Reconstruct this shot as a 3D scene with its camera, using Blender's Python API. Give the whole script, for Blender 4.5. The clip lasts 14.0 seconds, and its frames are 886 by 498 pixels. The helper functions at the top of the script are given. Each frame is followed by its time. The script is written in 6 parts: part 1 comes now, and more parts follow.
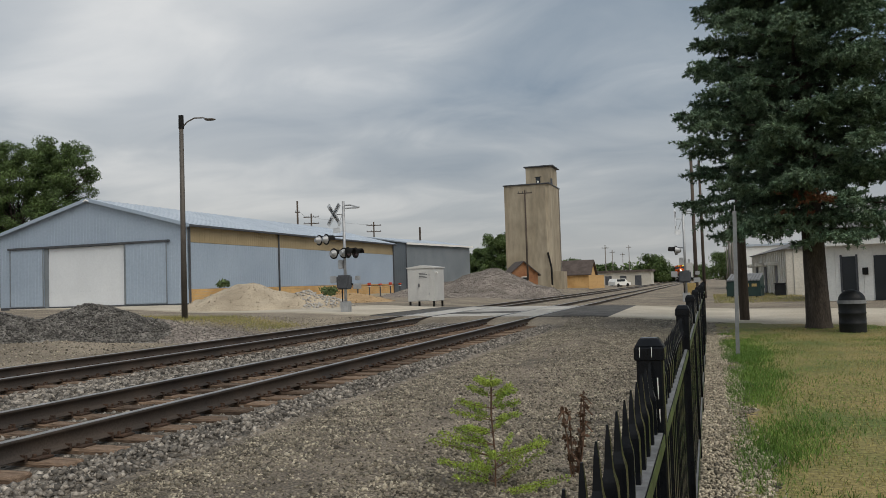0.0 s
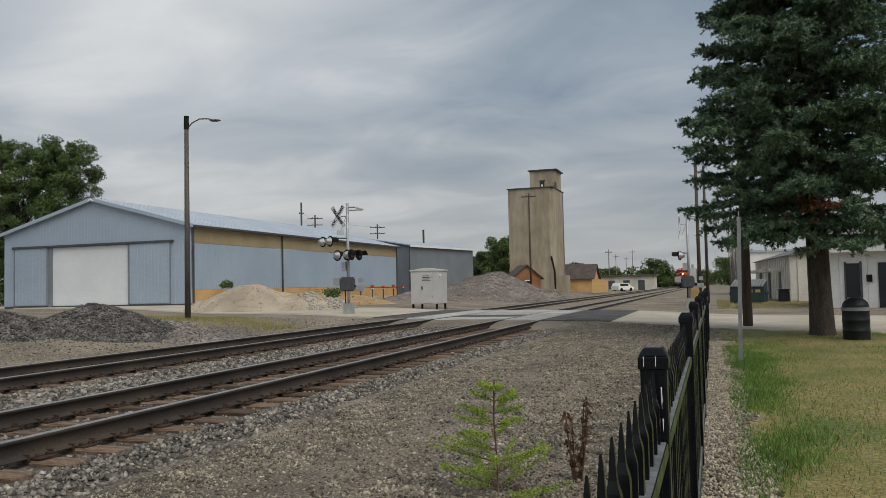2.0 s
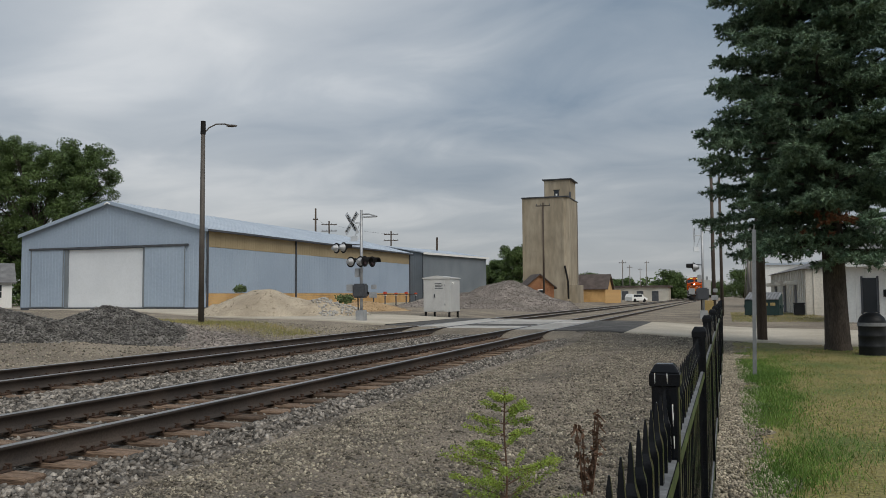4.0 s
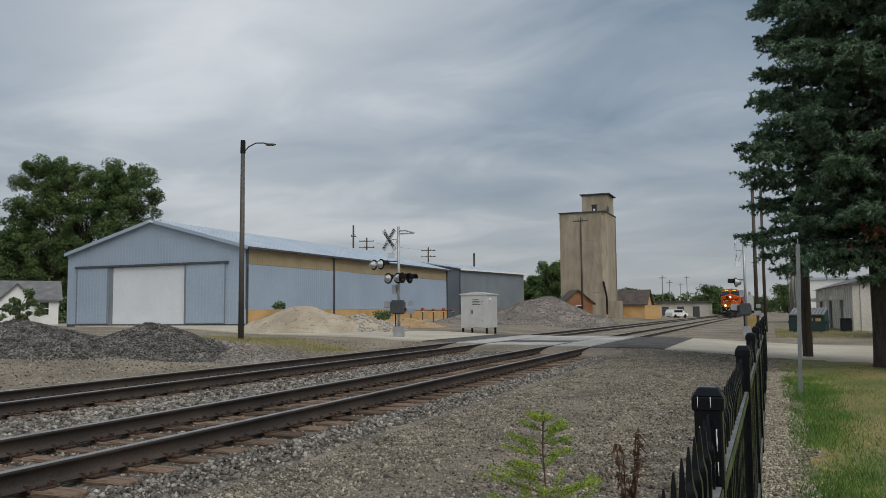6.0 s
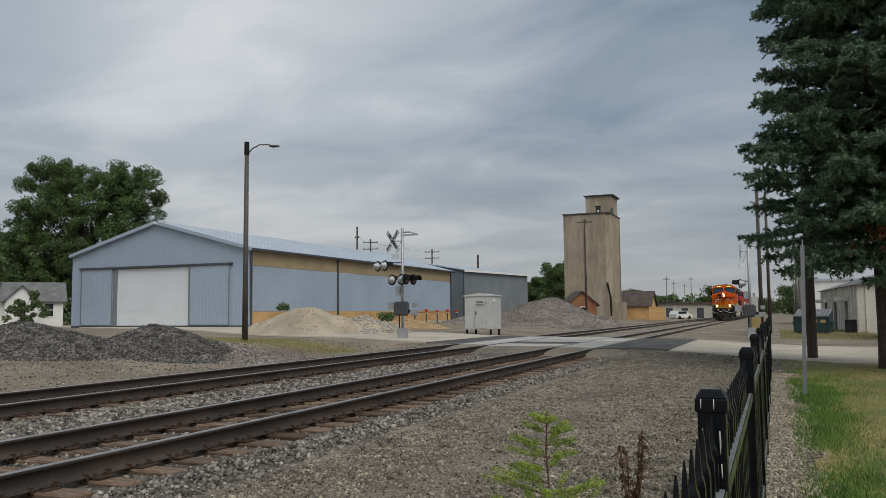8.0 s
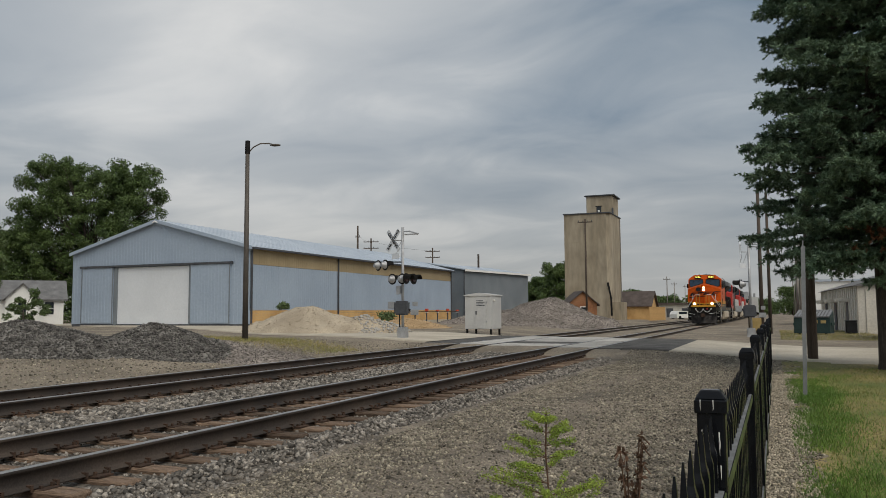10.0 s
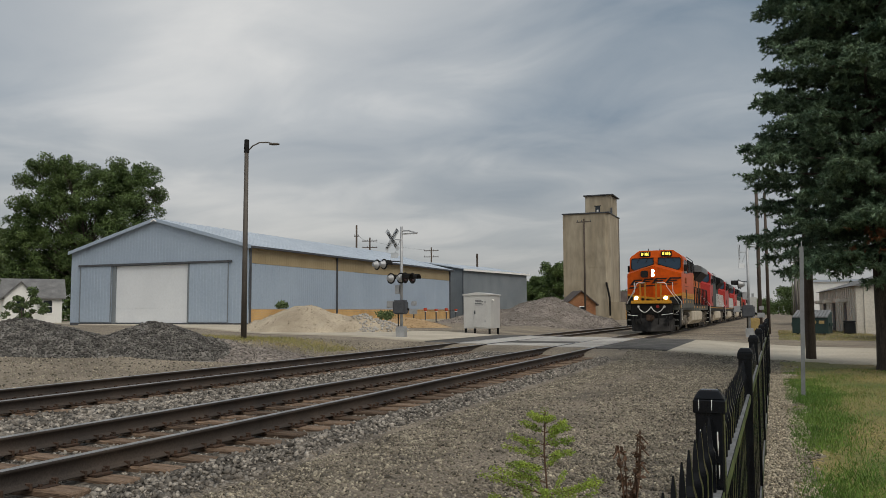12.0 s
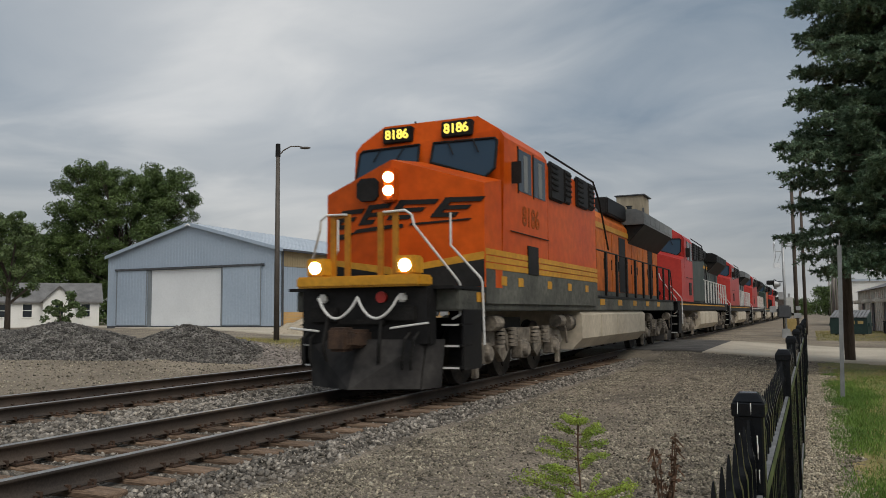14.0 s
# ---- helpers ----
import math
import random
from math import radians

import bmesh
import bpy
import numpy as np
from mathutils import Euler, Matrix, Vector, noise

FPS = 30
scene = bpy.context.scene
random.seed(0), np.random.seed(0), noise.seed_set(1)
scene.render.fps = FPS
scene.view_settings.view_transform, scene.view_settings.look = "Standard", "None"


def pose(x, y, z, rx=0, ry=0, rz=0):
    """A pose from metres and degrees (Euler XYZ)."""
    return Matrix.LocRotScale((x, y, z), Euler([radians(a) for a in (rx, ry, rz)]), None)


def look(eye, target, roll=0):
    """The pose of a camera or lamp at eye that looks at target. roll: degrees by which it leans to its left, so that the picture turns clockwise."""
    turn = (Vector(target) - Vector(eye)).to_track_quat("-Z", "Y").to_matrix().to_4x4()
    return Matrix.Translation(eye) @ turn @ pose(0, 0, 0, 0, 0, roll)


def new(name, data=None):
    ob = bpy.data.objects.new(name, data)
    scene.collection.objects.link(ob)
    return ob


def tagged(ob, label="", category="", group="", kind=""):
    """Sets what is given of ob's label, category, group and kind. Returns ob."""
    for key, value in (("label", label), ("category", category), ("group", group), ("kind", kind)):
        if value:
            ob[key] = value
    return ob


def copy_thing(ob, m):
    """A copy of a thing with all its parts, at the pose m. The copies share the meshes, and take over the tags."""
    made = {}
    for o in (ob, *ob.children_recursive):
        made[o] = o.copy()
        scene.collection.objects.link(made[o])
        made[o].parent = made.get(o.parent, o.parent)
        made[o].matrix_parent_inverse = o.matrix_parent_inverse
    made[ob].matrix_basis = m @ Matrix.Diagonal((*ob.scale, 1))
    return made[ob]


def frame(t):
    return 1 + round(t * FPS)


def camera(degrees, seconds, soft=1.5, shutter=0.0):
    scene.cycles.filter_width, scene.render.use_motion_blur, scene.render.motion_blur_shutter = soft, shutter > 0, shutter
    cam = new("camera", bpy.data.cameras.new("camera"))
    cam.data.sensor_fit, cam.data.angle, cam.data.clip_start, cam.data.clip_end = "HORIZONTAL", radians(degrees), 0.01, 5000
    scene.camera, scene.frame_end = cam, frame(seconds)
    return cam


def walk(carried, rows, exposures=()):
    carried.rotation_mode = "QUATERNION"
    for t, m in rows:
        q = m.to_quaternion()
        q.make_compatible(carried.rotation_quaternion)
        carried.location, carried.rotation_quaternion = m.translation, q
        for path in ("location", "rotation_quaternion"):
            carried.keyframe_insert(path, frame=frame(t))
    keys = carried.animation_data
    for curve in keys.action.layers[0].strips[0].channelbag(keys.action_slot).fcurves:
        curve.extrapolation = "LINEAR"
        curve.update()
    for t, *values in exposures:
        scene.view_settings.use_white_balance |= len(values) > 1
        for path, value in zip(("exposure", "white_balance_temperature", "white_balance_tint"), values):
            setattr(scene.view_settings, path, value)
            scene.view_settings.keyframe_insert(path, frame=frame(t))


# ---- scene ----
cam = camera(58.3, 14.0, 0.6, 0.12)
PATH = [
    (0, pose(-0.000, -0.000, 1.203, 92.517, 1.872, 18.524)),
    (0.5, pose(-0.002, 0.007, 1.201, 92.506, 1.917, 18.557)),
    (1, pose(-0.005, 0.003, 1.206, 92.571, 1.778, 18.609)),
    (1.5, pose(-0.004, -0.005, 1.216, 92.673, 1.259, 18.577)),
    (2, pose(-0.002, -0.010, 1.215, 92.715, 1.308, 18.739)),
    (2.5, pose(-0.003, -0.003, 1.219, 92.735, 1.137, 19.092)),
    (3, pose(0.007, -0.009, 1.219, 92.775, 0.782, 19.260)),
    (3.5, pose(0.006, -0.004, 1.214, 92.840, 0.530, 19.377)),
    (4, pose(0.001, -0.005, 1.227, 93.283, 0.381, 19.657)),
    (6.5, pose(-0.002, 0.018, 1.241, 94.534, 0.674, 22.733)),
    (7, pose(-0.000, 0.020, 1.240, 94.564, 0.859, 22.755)),
    (7.5, pose(-0.000, 0.018, 1.242, 94.542, 0.746, 22.701)),
    (8, pose(-0.000, 0.021, 1.241, 94.556, 0.522, 22.628)),
    (10.5, pose(0.002, 0.028, 1.242, 94.499, 0.247, 22.639)),
    (11, pose(0.003, 0.015, 1.239, 94.453, 0.087, 22.547)),
    (11.5, pose(0.003, 0.013, 1.241, 94.482, 0.103, 22.475)),
    (12, pose(0.001, 0.018, 1.243, 94.470, 0.199, 22.553)),
    (12.5, pose(-0.001, 0.013, 1.243, 94.425, 0.260, 22.781)),
    (13, pose(-0.006, 0.021, 1.243, 94.571, 0.313, 24.016)),
    (13.5, pose(-0.004, 0.028, 1.244, 94.624, 0.408, 24.800)),
    (14, pose(-0.007, 0.030, 1.244, 94.619, 0.468, 24.781)),
]
walk(cam, PATH, [(0, 0.04, 6600, 10), (2, 0.02, 6520, 10), (4, -0.02, 6380, 10), (6.5, -0.05, 6260, 9), (7.5, -0.05, 6280, 9), (8.2, -0.04, 6450, 10), (10.5, -0.04, 6680, 10), (12.5, -0.04, 6720, 10), (14, -0.04, 6580, 10)])

# ---- world and sun ----
world = bpy.data.worlds.new("overcast_sky")
scene.world = world
world.use_nodes = True
wn, wl = world.node_tree.nodes, world.node_tree.links
wn.clear()


def wnode(kind, **settings):
    n = wn.new(kind)
    for k, v in settings.items():
        n.inputs[k].default_value = v
    return n


w_out = wn.new("ShaderNodeOutputWorld")
w_back = wnode("ShaderNodeBackground", Strength=0.1)
sky = wn.new("ShaderNodeTexSky")
sky.sky_type, sky.sun_disc = "NISHITA", False
sky.sun_elevation, sky.sun_rotation = radians(49), radians(127)
sky.air_density, sky.dust_density = 1.0, 2.0
w_tc = wn.new("ShaderNodeTexCoord")
w_sep = wn.new("ShaderNodeSeparateXYZ")
wl.new(w_tc.outputs["Generated"], w_sep.inputs[0])


def wmath(op, a, b=None, clamp=False):
    n = wn.new("ShaderNodeMath")
    n.operation, n.use_clamp = op, clamp
    for i, v in enumerate((a, b)):
        if v is None:
            continue
        if isinstance(v, (int, float)):
            n.inputs[i].default_value = v
        else:
            wl.new(v, n.inputs[i])
    return n.outputs[0]


# cloud layer: the direction cast onto a flat ceiling of cloud
w_up = wmath("ADD", wmath("MAXIMUM", w_sep.outputs[2], 0.0), 0.16)
w_comb = wn.new("ShaderNodeCombineXYZ")
wl.new(wmath("DIVIDE", w_sep.outputs[0], w_up), w_comb.inputs[0])
wl.new(wmath("DIVIDE", w_sep.outputs[1], w_up), w_comb.inputs[1])
w_map = wn.new("ShaderNodeMapping")
w_map.inputs["Rotation"].default_value = (0, 0, radians(28))
w_map.inputs["Scale"].default_value = (0.62, 0.8, 1)
w_map.inputs["Location"].default_value = (2.35, 1.1, 0)
wl.new(w_comb.outputs[0], w_map.inputs[0])
w_big = wnode("ShaderNodeTexNoise", Scale=0.5, Detail=3.0, Roughness=0.45, Distortion=0.5)
w_fine = wnode("ShaderNodeTexNoise", Scale=2.6, Detail=6.0, Roughness=0.5, Distortion=0.6)
wl.new(w_map.outputs[0], w_big.inputs["Vector"])
wl.new(w_map.outputs[0], w_fine.inputs["Vector"])
w_sum = wmath("ADD", wmath("MULTIPLY", w_big.outputs["Fac"], 0.72), wmath("MULTIPLY", w_fine.outputs["Fac"], 0.28))
w_ramp = wn.new("ShaderNodeValToRGB")
wl.new(w_sum, w_ramp.inputs[0])
w_el = w_ramp.color_ramp.elements
w_el[0].position, w_el[0].color = 0.41, (2.0, 2.65, 3.4, 1)
w_el[1].position, w_el[1].color = 0.60, (7.2, 7.35, 7.4, 1)
w_mid = w_el.new(0.5)
w_mid.color = (3.75, 4.25, 4.75, 1)
# paler and warmer towards the horizon
w_hor = wn.new("ShaderNodeMix")
w_hor.data_type = "RGBA"
w_h = wn.new("ShaderNodeMapRange")
for k, v in (("From Min", 0.0), ("From Max", 0.24), ("To Min", 0.85), ("To Max", 0.0)):
    w_h.inputs[k].default_value = v
wl.new(w_sep.outputs[2], w_h.inputs["Value"])
wl.new(w_h.outputs[0], w_hor.inputs["Factor"])
w_dot = wn.new("ShaderNodeVectorMath")
w_dot.operation = "DOT_PRODUCT"
w_dot.inputs[1].default_value = (-0.53, 0.70, 0.47)
wl.new(w_tc.outputs["Generated"], w_dot.inputs[0])
w_lobe = wn.new("ShaderNodeMapRange")
w_lobe.interpolation_type = "SMOOTHSTEP"
for k, v in (("From Min", 0.9), ("From Max", 1.0), ("To Min", 0.0), ("To Max", 0.45)):
    w_lobe.inputs[k].default_value = v
wl.new(w_dot.outputs["Value"], w_lobe.inputs["Value"])
w_bright = wn.new("ShaderNodeMix")
w_bright.data_type = "RGBA"
w_bright.inputs["B"].default_value = (8.2, 8.2, 8.1, 1)
wl.new(w_lobe.outputs[0], w_bright.inputs["Factor"])
wl.new(w_ramp.outputs[0], w_bright.inputs["A"])
wl.new(w_bright.outputs["Result"], w_hor.inputs["A"])
w_hor.inputs["B"].default_value = (4.25, 4.3, 4.25, 1)
w_mix = wn.new("ShaderNodeMix")
w_mix.data_type = "RGBA"
w_mix.inputs["Factor"].default_value = 0.93
wl.new(sky.outputs[0], w_mix.inputs["A"])
wl.new(w_hor.outputs["Result"], w_mix.inputs["B"])
wl.new(w_mix.outputs["Result"], w_back.inputs["Color"])
wl.new(w_back.outputs[0], w_out.inputs[0])

sun = new("sun", bpy.data.lights.new("sun", "SUN"))
sun.data.energy, sun.data.angle, sun.data.color = 1.8, radians(45), (1.0, 0.94, 0.85)
sun.matrix_world = look((0, 0, 50), (-34, 26, 0))


# ---- materials ----
def surface(name, c1, c2, scale=1.0, rough=0.8, metal=0.0, fine=30.0, grain=0.25, bump=0.15, depth=0.01, spec=0.4, stretch=None, island=0.0, obj=0.0):
    """Two colours mixed by a broad noise, varied by a fine grain, with fine relief."""
    m = bpy.data.materials.new(name)
    m.use_nodes = True
    n, l = m.node_tree.nodes, m.node_tree.links
    b = n["Principled BSDF"]
    b.inputs["Roughness"].default_value, b.inputs["Metallic"].default_value = rough, metal
    b.inputs["Specular IOR Level"].default_value = spec
    tc = n.new("ShaderNodeTexCoord")
    vec = tc.outputs["Object"]
    if stretch:
        mp = n.new("ShaderNodeMapping")
        mp.inputs["Scale"].default_value = stretch
        l.new(vec, mp.inputs[0])
        vec = mp.outputs[0]
    big, small = n.new("ShaderNodeTexNoise"), n.new("ShaderNodeTexNoise")
    big.inputs["Scale"].default_value, big.inputs["Detail"].default_value = scale, 5
    small.inputs["Scale"].default_value, small.inputs["Detail"].default_value = fine, 4
    l.new(vec, big.inputs["Vector"])
    l.new(vec, small.inputs["Vector"])
    ramp = n.new("ShaderNodeValToRGB")
    ramp.color_ramp.elements[0].position, ramp.color_ramp.elements[0].color = 0.35, (*c1, 1)
    ramp.color_ramp.elements[1].position, ramp.color_ramp.elements[1].color = 0.65, (*c2, 1)
    l.new(big.outputs["Fac"], ramp.inputs[0])
    rng = n.new("ShaderNodeMapRange")
    for k, v in (("From Min", 0.3), ("From Max", 0.7), ("To Min", 1 - grain), ("To Max", 1 + grain)):
        rng.inputs[k].default_value = v
    l.new(small.outputs["Fac"], rng.inputs["Value"])
    fac = rng.outputs[0]
    for amount, node, socket in ((island, "ShaderNodeNewGeometry", "Random Per Island"), (obj, "ShaderNodeObjectInfo", "Random")):
        if amount:
            src, r2, mu = n.new(node), n.new("ShaderNodeMapRange"), n.new("ShaderNodeMath")
            r2.inputs["To Min"].default_value, r2.inputs["To Max"].default_value = 1 - amount, 1 + amount
            mu.operation = "MULTIPLY"
            l.new(src.outputs[socket], r2.inputs["Value"])
            l.new(r2.outputs[0], mu.inputs[0])
            l.new(fac, mu.inputs[1])
            fac = mu.outputs[0]
    mul = n.new("ShaderNodeVectorMath")
    mul.operation = "SCALE"
    l.new(ramp.outputs[0], mul.inputs[0])
    l.new(fac, mul.inputs["Scale"])
    l.new(mul.outputs[0], b.inputs["Base Color"])
    if bump:
        bp = n.new("ShaderNodeBump")
        bp.inputs["Strength"].default_value, bp.inputs["Distance"].default_value = bump, depth
        l.new(small.outputs["Fac"], bp.inputs["Height"])
        l.new(bp.outputs[0], b.inputs["Normal"])
    return m


def glow(name, colour, strength):
    m = bpy.data.materials.new(name)
    m.use_nodes = True
    b = m.node_tree.nodes["Principled BSDF"]
    b.inputs["Base Color"].default_value = (*colour, 1)
    b.inputs["Emission Color"].default_value, b.inputs["Emission Strength"].default_value = (*colour, 1), strength
    return m


def glassy(name, colour, rough=0.06, spec=0.6):
    m = bpy.data.materials.new(name)
    m.use_nodes = True
    b = m.node_tree.nodes["Principled BSDF"]
    b.inputs["Base Color"].default_value, b.inputs["Roughness"].default_value = (*colour, 1), rough
    b.inputs["Specular IOR Level"].default_value = spec
    return m


M = {
    "dirt": surface("dirt_and_fine_gravel", (0.165, 0.138, 0.104), (0.28, 0.236, 0.178), 0.35, 0.95, 0, 40, 0.65, 0.9, 0.02),
    "gravel": surface("fine_grey_gravel", (0.12, 0.101, 0.08), (0.255, 0.215, 0.165), 0.9, 0.95, 0, 48, 0.8, 1.0, 0.02),
    "pebble": surface("gravel_stones", (0.15, 0.131, 0.1), (0.33, 0.294, 0.226), 4, 0.92, 0, 60, 0.3, 0.3, 0.003, island=0.75),
    "chips": surface("pale_limestone_chips", (0.28, 0.245, 0.18), (0.47, 0.415, 0.32), 4, 0.92, 0, 60, 0.3, 0.3, 0.003, island=0.5),
    "ballast": surface("ballast_bed", (0.075, 0.065, 0.053), (0.17, 0.149, 0.123), 2.0, 0.95, 0, 22, 0.75, 1.0, 0.04),
    "stone": surface("ballast_stones", (0.11, 0.1, 0.087), (0.29, 0.262, 0.226), 5, 0.9, 0, 50, 0.35, 0.6, 0.006, island=0.72),
    "darkstone": surface("dark_crushed_stone", (0.062, 0.058, 0.053), (0.15, 0.142, 0.13), 3, 0.85, 0, 70, 0.35, 0.4, 0.004, island=0.65),
    "sand": surface("tan_sand_heap", (0.27, 0.225, 0.165), (0.40, 0.34, 0.255), 0.6, 0.97, 0, 22, 0.35, 0.7, 0.03, island=0.2),
    "heap": surface("grey_brown_gravel_heap", (0.18, 0.155, 0.135), (0.29, 0.255, 0.225), 0.8, 0.95, 0, 10, 0.6, 1.0, 0.05),
    "ochre": surface("ochre_clay_earth", (0.25, 0.165, 0.085), (0.36, 0.25, 0.135), 0.7, 0.95, 0, 14, 0.35, 0.6, 0.03, island=0.25),
    "heapstone": surface("brown_grey_heap_stones", (0.12, 0.105, 0.092), (0.25, 0.222, 0.195), 4, 0.92, 0, 40, 0.3, 0.3, 0.004, island=0.55),
    "gold": surface("mustard_gate_paint", (0.36, 0.145, 0.008), (0.45, 0.19, 0.014), 1, 0.5, 0, 10, 0.2, 0.03, 0.002),
    "locosill": surface("grimy_grey_green_sill", (0.06, 0.063, 0.055), (0.13, 0.13, 0.112), 1.1, 0.75, 0, 10, 0.3, 0.05, 0.003),
    "dullsteel": surface("dull_galvanised_post", (0.2, 0.21, 0.22), (0.28, 0.29, 0.3), 3, 0.6, 0.3, 25, 0.1, 0.06, 0.001),
    "rail": surface("weathered_rail_steel", (0.05, 0.042, 0.037), (0.09, 0.07, 0.056), 1.2, 0.65, 0.4, 60, 0.25, 0.2, 0.002),
    "railhead": surface("polished_rail_head", (0.33, 0.32, 0.31), (0.45, 0.44, 0.43), 3, 0.32, 0.9, 80, 0.15, 0.05, 0.001),
    "tie": surface("weathered_tie_wood", (0.10, 0.066, 0.044), (0.235, 0.165, 0.115), 1.6, 0.92, 0, 22, 0.5, 0.8, 0.016, stretch=(0.5, 7, 7), obj=0.4),
    "rust": surface("rusty_fastenings", (0.05, 0.033, 0.025), (0.1, 0.06, 0.04), 5, 0.85, 0.3, 60, 0.3, 0.3, 0.003),
    "concrete": surface("pale_road_concrete", (0.42, 0.37, 0.29), (0.53, 0.475, 0.385), 0.5, 0.9, 0, 16, 0.14, 0.25, 0.004),
    "panel": surface("crossing_panel_concrete", (0.33, 0.315, 0.29), (0.46, 0.44, 0.405), 1.5, 0.88, 0, 30, 0.2, 0.25, 0.004, obj=0.16),
    "asphalt": surface("dark_asphalt", (0.055, 0.052, 0.048), (0.11, 0.104, 0.096), 1.5, 0.9, 0, 40, 0.45, 0.5, 0.008),
    "lawn": surface("dry_mown_lawn_soil", (0.29, 0.225, 0.095), (0.115, 0.145, 0.038), 0.65, 0.95, 0, 26, 0.5, 0.9, 0.02),
    "blade": surface("green_grass_blades", (0.075, 0.16, 0.022), (0.14, 0.235, 0.04), 0.8, 0.7, 0, 20, 0.2, 0, 0, island=0.4),
    "dryblade": surface("dry_grass_blades", (0.38, 0.31, 0.13), (0.2, 0.215, 0.06), 0.5, 0.8, 0, 20, 0.2, 0, 0, island=0.4),
    "shedblue": surface("blue_grey_ribbed_steel", (0.315, 0.385, 0.475), (0.355, 0.43, 0.52), 0.3, 0.45, 0, 6, 0.05, 0.03, 0.003),
    "shedroof": surface("pale_metal_roofing", (0.40, 0.46, 0.53), (0.47, 0.53, 0.60), 0.3, 0.42, 0.1, 5, 0.07, 0.04, 0.003),
    "shedtan": surface("tan_painted_steel", (0.33, 0.26, 0.15), (0.39, 0.31, 0.185), 0.4, 0.6, 0, 8, 0.08, 0.05, 0.003),
    "board": surface("yellow_wood_boards", (0.5, 0.30, 0.12), (0.64, 0.41, 0.18), 0.8, 0.8, 0, 14, 0.15, 0.2, 0.004),
    "whitedoor": surface("white_door_paint", (0.66, 0.69, 0.72), (0.71, 0.74, 0.77), 0.5, 0.5, 0, 8, 0.03, 0.03, 0.002),
    "darktrim": surface("dark_grey_trim", (0.055, 0.06, 0.068), (0.085, 0.09, 0.1), 2, 0.6, 0, 20, 0.15, 0.1, 0.002),
    "greysteel": surface("slate_grey_steel", (0.165, 0.19, 0.21), (0.20, 0.225, 0.245), 0.4, 0.55, 0, 8, 0.06, 0.04, 0.003),
    "elevator": surface("stained_tan_concrete", (0.29, 0.245, 0.175), (0.37, 0.32, 0.24), 0.3, 0.9, 0, 1.6, 0.2, 0.2, 0.02, stretch=(1, 1, 0.3)),
    "orangebrick": surface("faded_orange_siding", (0.24, 0.105, 0.05), (0.36, 0.18, 0.09), 0.8, 0.85, 0, 10, 0.3, 0.3, 0.01),
    "brownroof": surface("brown_shingles", (0.07, 0.055, 0.05), (0.11, 0.088, 0.078), 1, 0.9, 0, 12, 0.25, 0.4, 0.01),
    "white": surface("white_painted_siding", (0.76, 0.76, 0.73), (0.83, 0.83, 0.8), 0.6, 0.65, 0, 10, 0.06, 0.05, 0.003),
    "cream": surface("cream_ribbed_siding", (0.52, 0.49, 0.42), (0.63, 0.60, 0.53), 0.5, 0.7, 0, 9, 0.12, 0.1, 0.004),
    "greyroof": surface("grey_roof_shingles", (0.13, 0.13, 0.13), (0.2, 0.2, 0.2), 1, 0.9, 0, 14, 0.25, 0.4, 0.008),
    "galv": surface("galvanised_metal", (0.36, 0.37, 0.38), (0.46, 0.47, 0.48), 3, 0.5, 0.5, 25, 0.1, 0.06, 0.001),
    "aluminium": surface("painted_aluminium_case", (0.50, 0.50, 0.49), (0.57, 0.57, 0.55), 1.2, 0.5, 0.1, 14, 0.06, 0.04, 0.002),
    "bronze": surface("brown_lamp_pole_paint", (0.085, 0.075, 0.065), (0.125, 0.11, 0.095), 1, 0.6, 0.2, 18, 0.15, 0.08, 0.002),
    "black": surface("gloss_black_paint", (0.003, 0.0036, 0.005), (0.007, 0.0085, 0.011), 4, 0.24, 0, 30, 0.2, 0.03, 0.001, spec=0.26),
    "blackflat": surface("flat_black_paint", (0.008, 0.008, 0.008), (0.02, 0.019, 0.018), 3, 0.8, 0, 30, 0.3, 0.1, 0.002, spec=0.2),
    "algae": surface("green_stained_black_rail", (0.035, 0.05, 0.012), (0.085, 0.115, 0.03), 6, 0.7, 0, 40, 0.3, 0.1, 0.002),
    "raildust": surface("dusty_grey_rail_top", (0.11, 0.115, 0.12), (0.19, 0.195, 0.2), 8, 0.7, 0, 60, 0.3, 0.1, 0.001),
    "pole": surface("creosoted_pole_wood", (0.055, 0.042, 0.033), (0.10, 0.078, 0.062), 2, 0.9, 0, 20, 0.25, 0.4, 0.006, stretch=(4, 4, 0.4)),
    "greypole": surface("weathered_grey_pole", (0.17, 0.155, 0.14), (0.24, 0.225, 0.2), 2, 0.9, 0, 20, 0.2, 0.3, 0.005, stretch=(4, 4, 0.4)),
    "bark": surface("dark_spruce_bark", (0.045, 0.036, 0.03), (0.085, 0.068, 0.055), 3, 0.95, 0, 18, 0.4, 0.9, 0.02, stretch=(3, 3, 0.7)),
    "needle": surface("blue_green_needles", (0.06, 0.112, 0.066), (0.165, 0.24, 0.145), 2.6, 0.65, 0, 12, 0.3, 0, 0, island=0.5),
    "deadneedle": surface("dead_rusty_needles", (0.16, 0.07, 0.035), (0.22, 0.1, 0.05), 2, 0.8, 0, 12, 0.3, 0, 0, island=0.3),
    "leaf": surface("dark_green_leaves", (0.045, 0.08, 0.02), (0.095, 0.145, 0.04), 0.35, 0.6, 0, 8, 0.25, 0, 0, island=0.45),
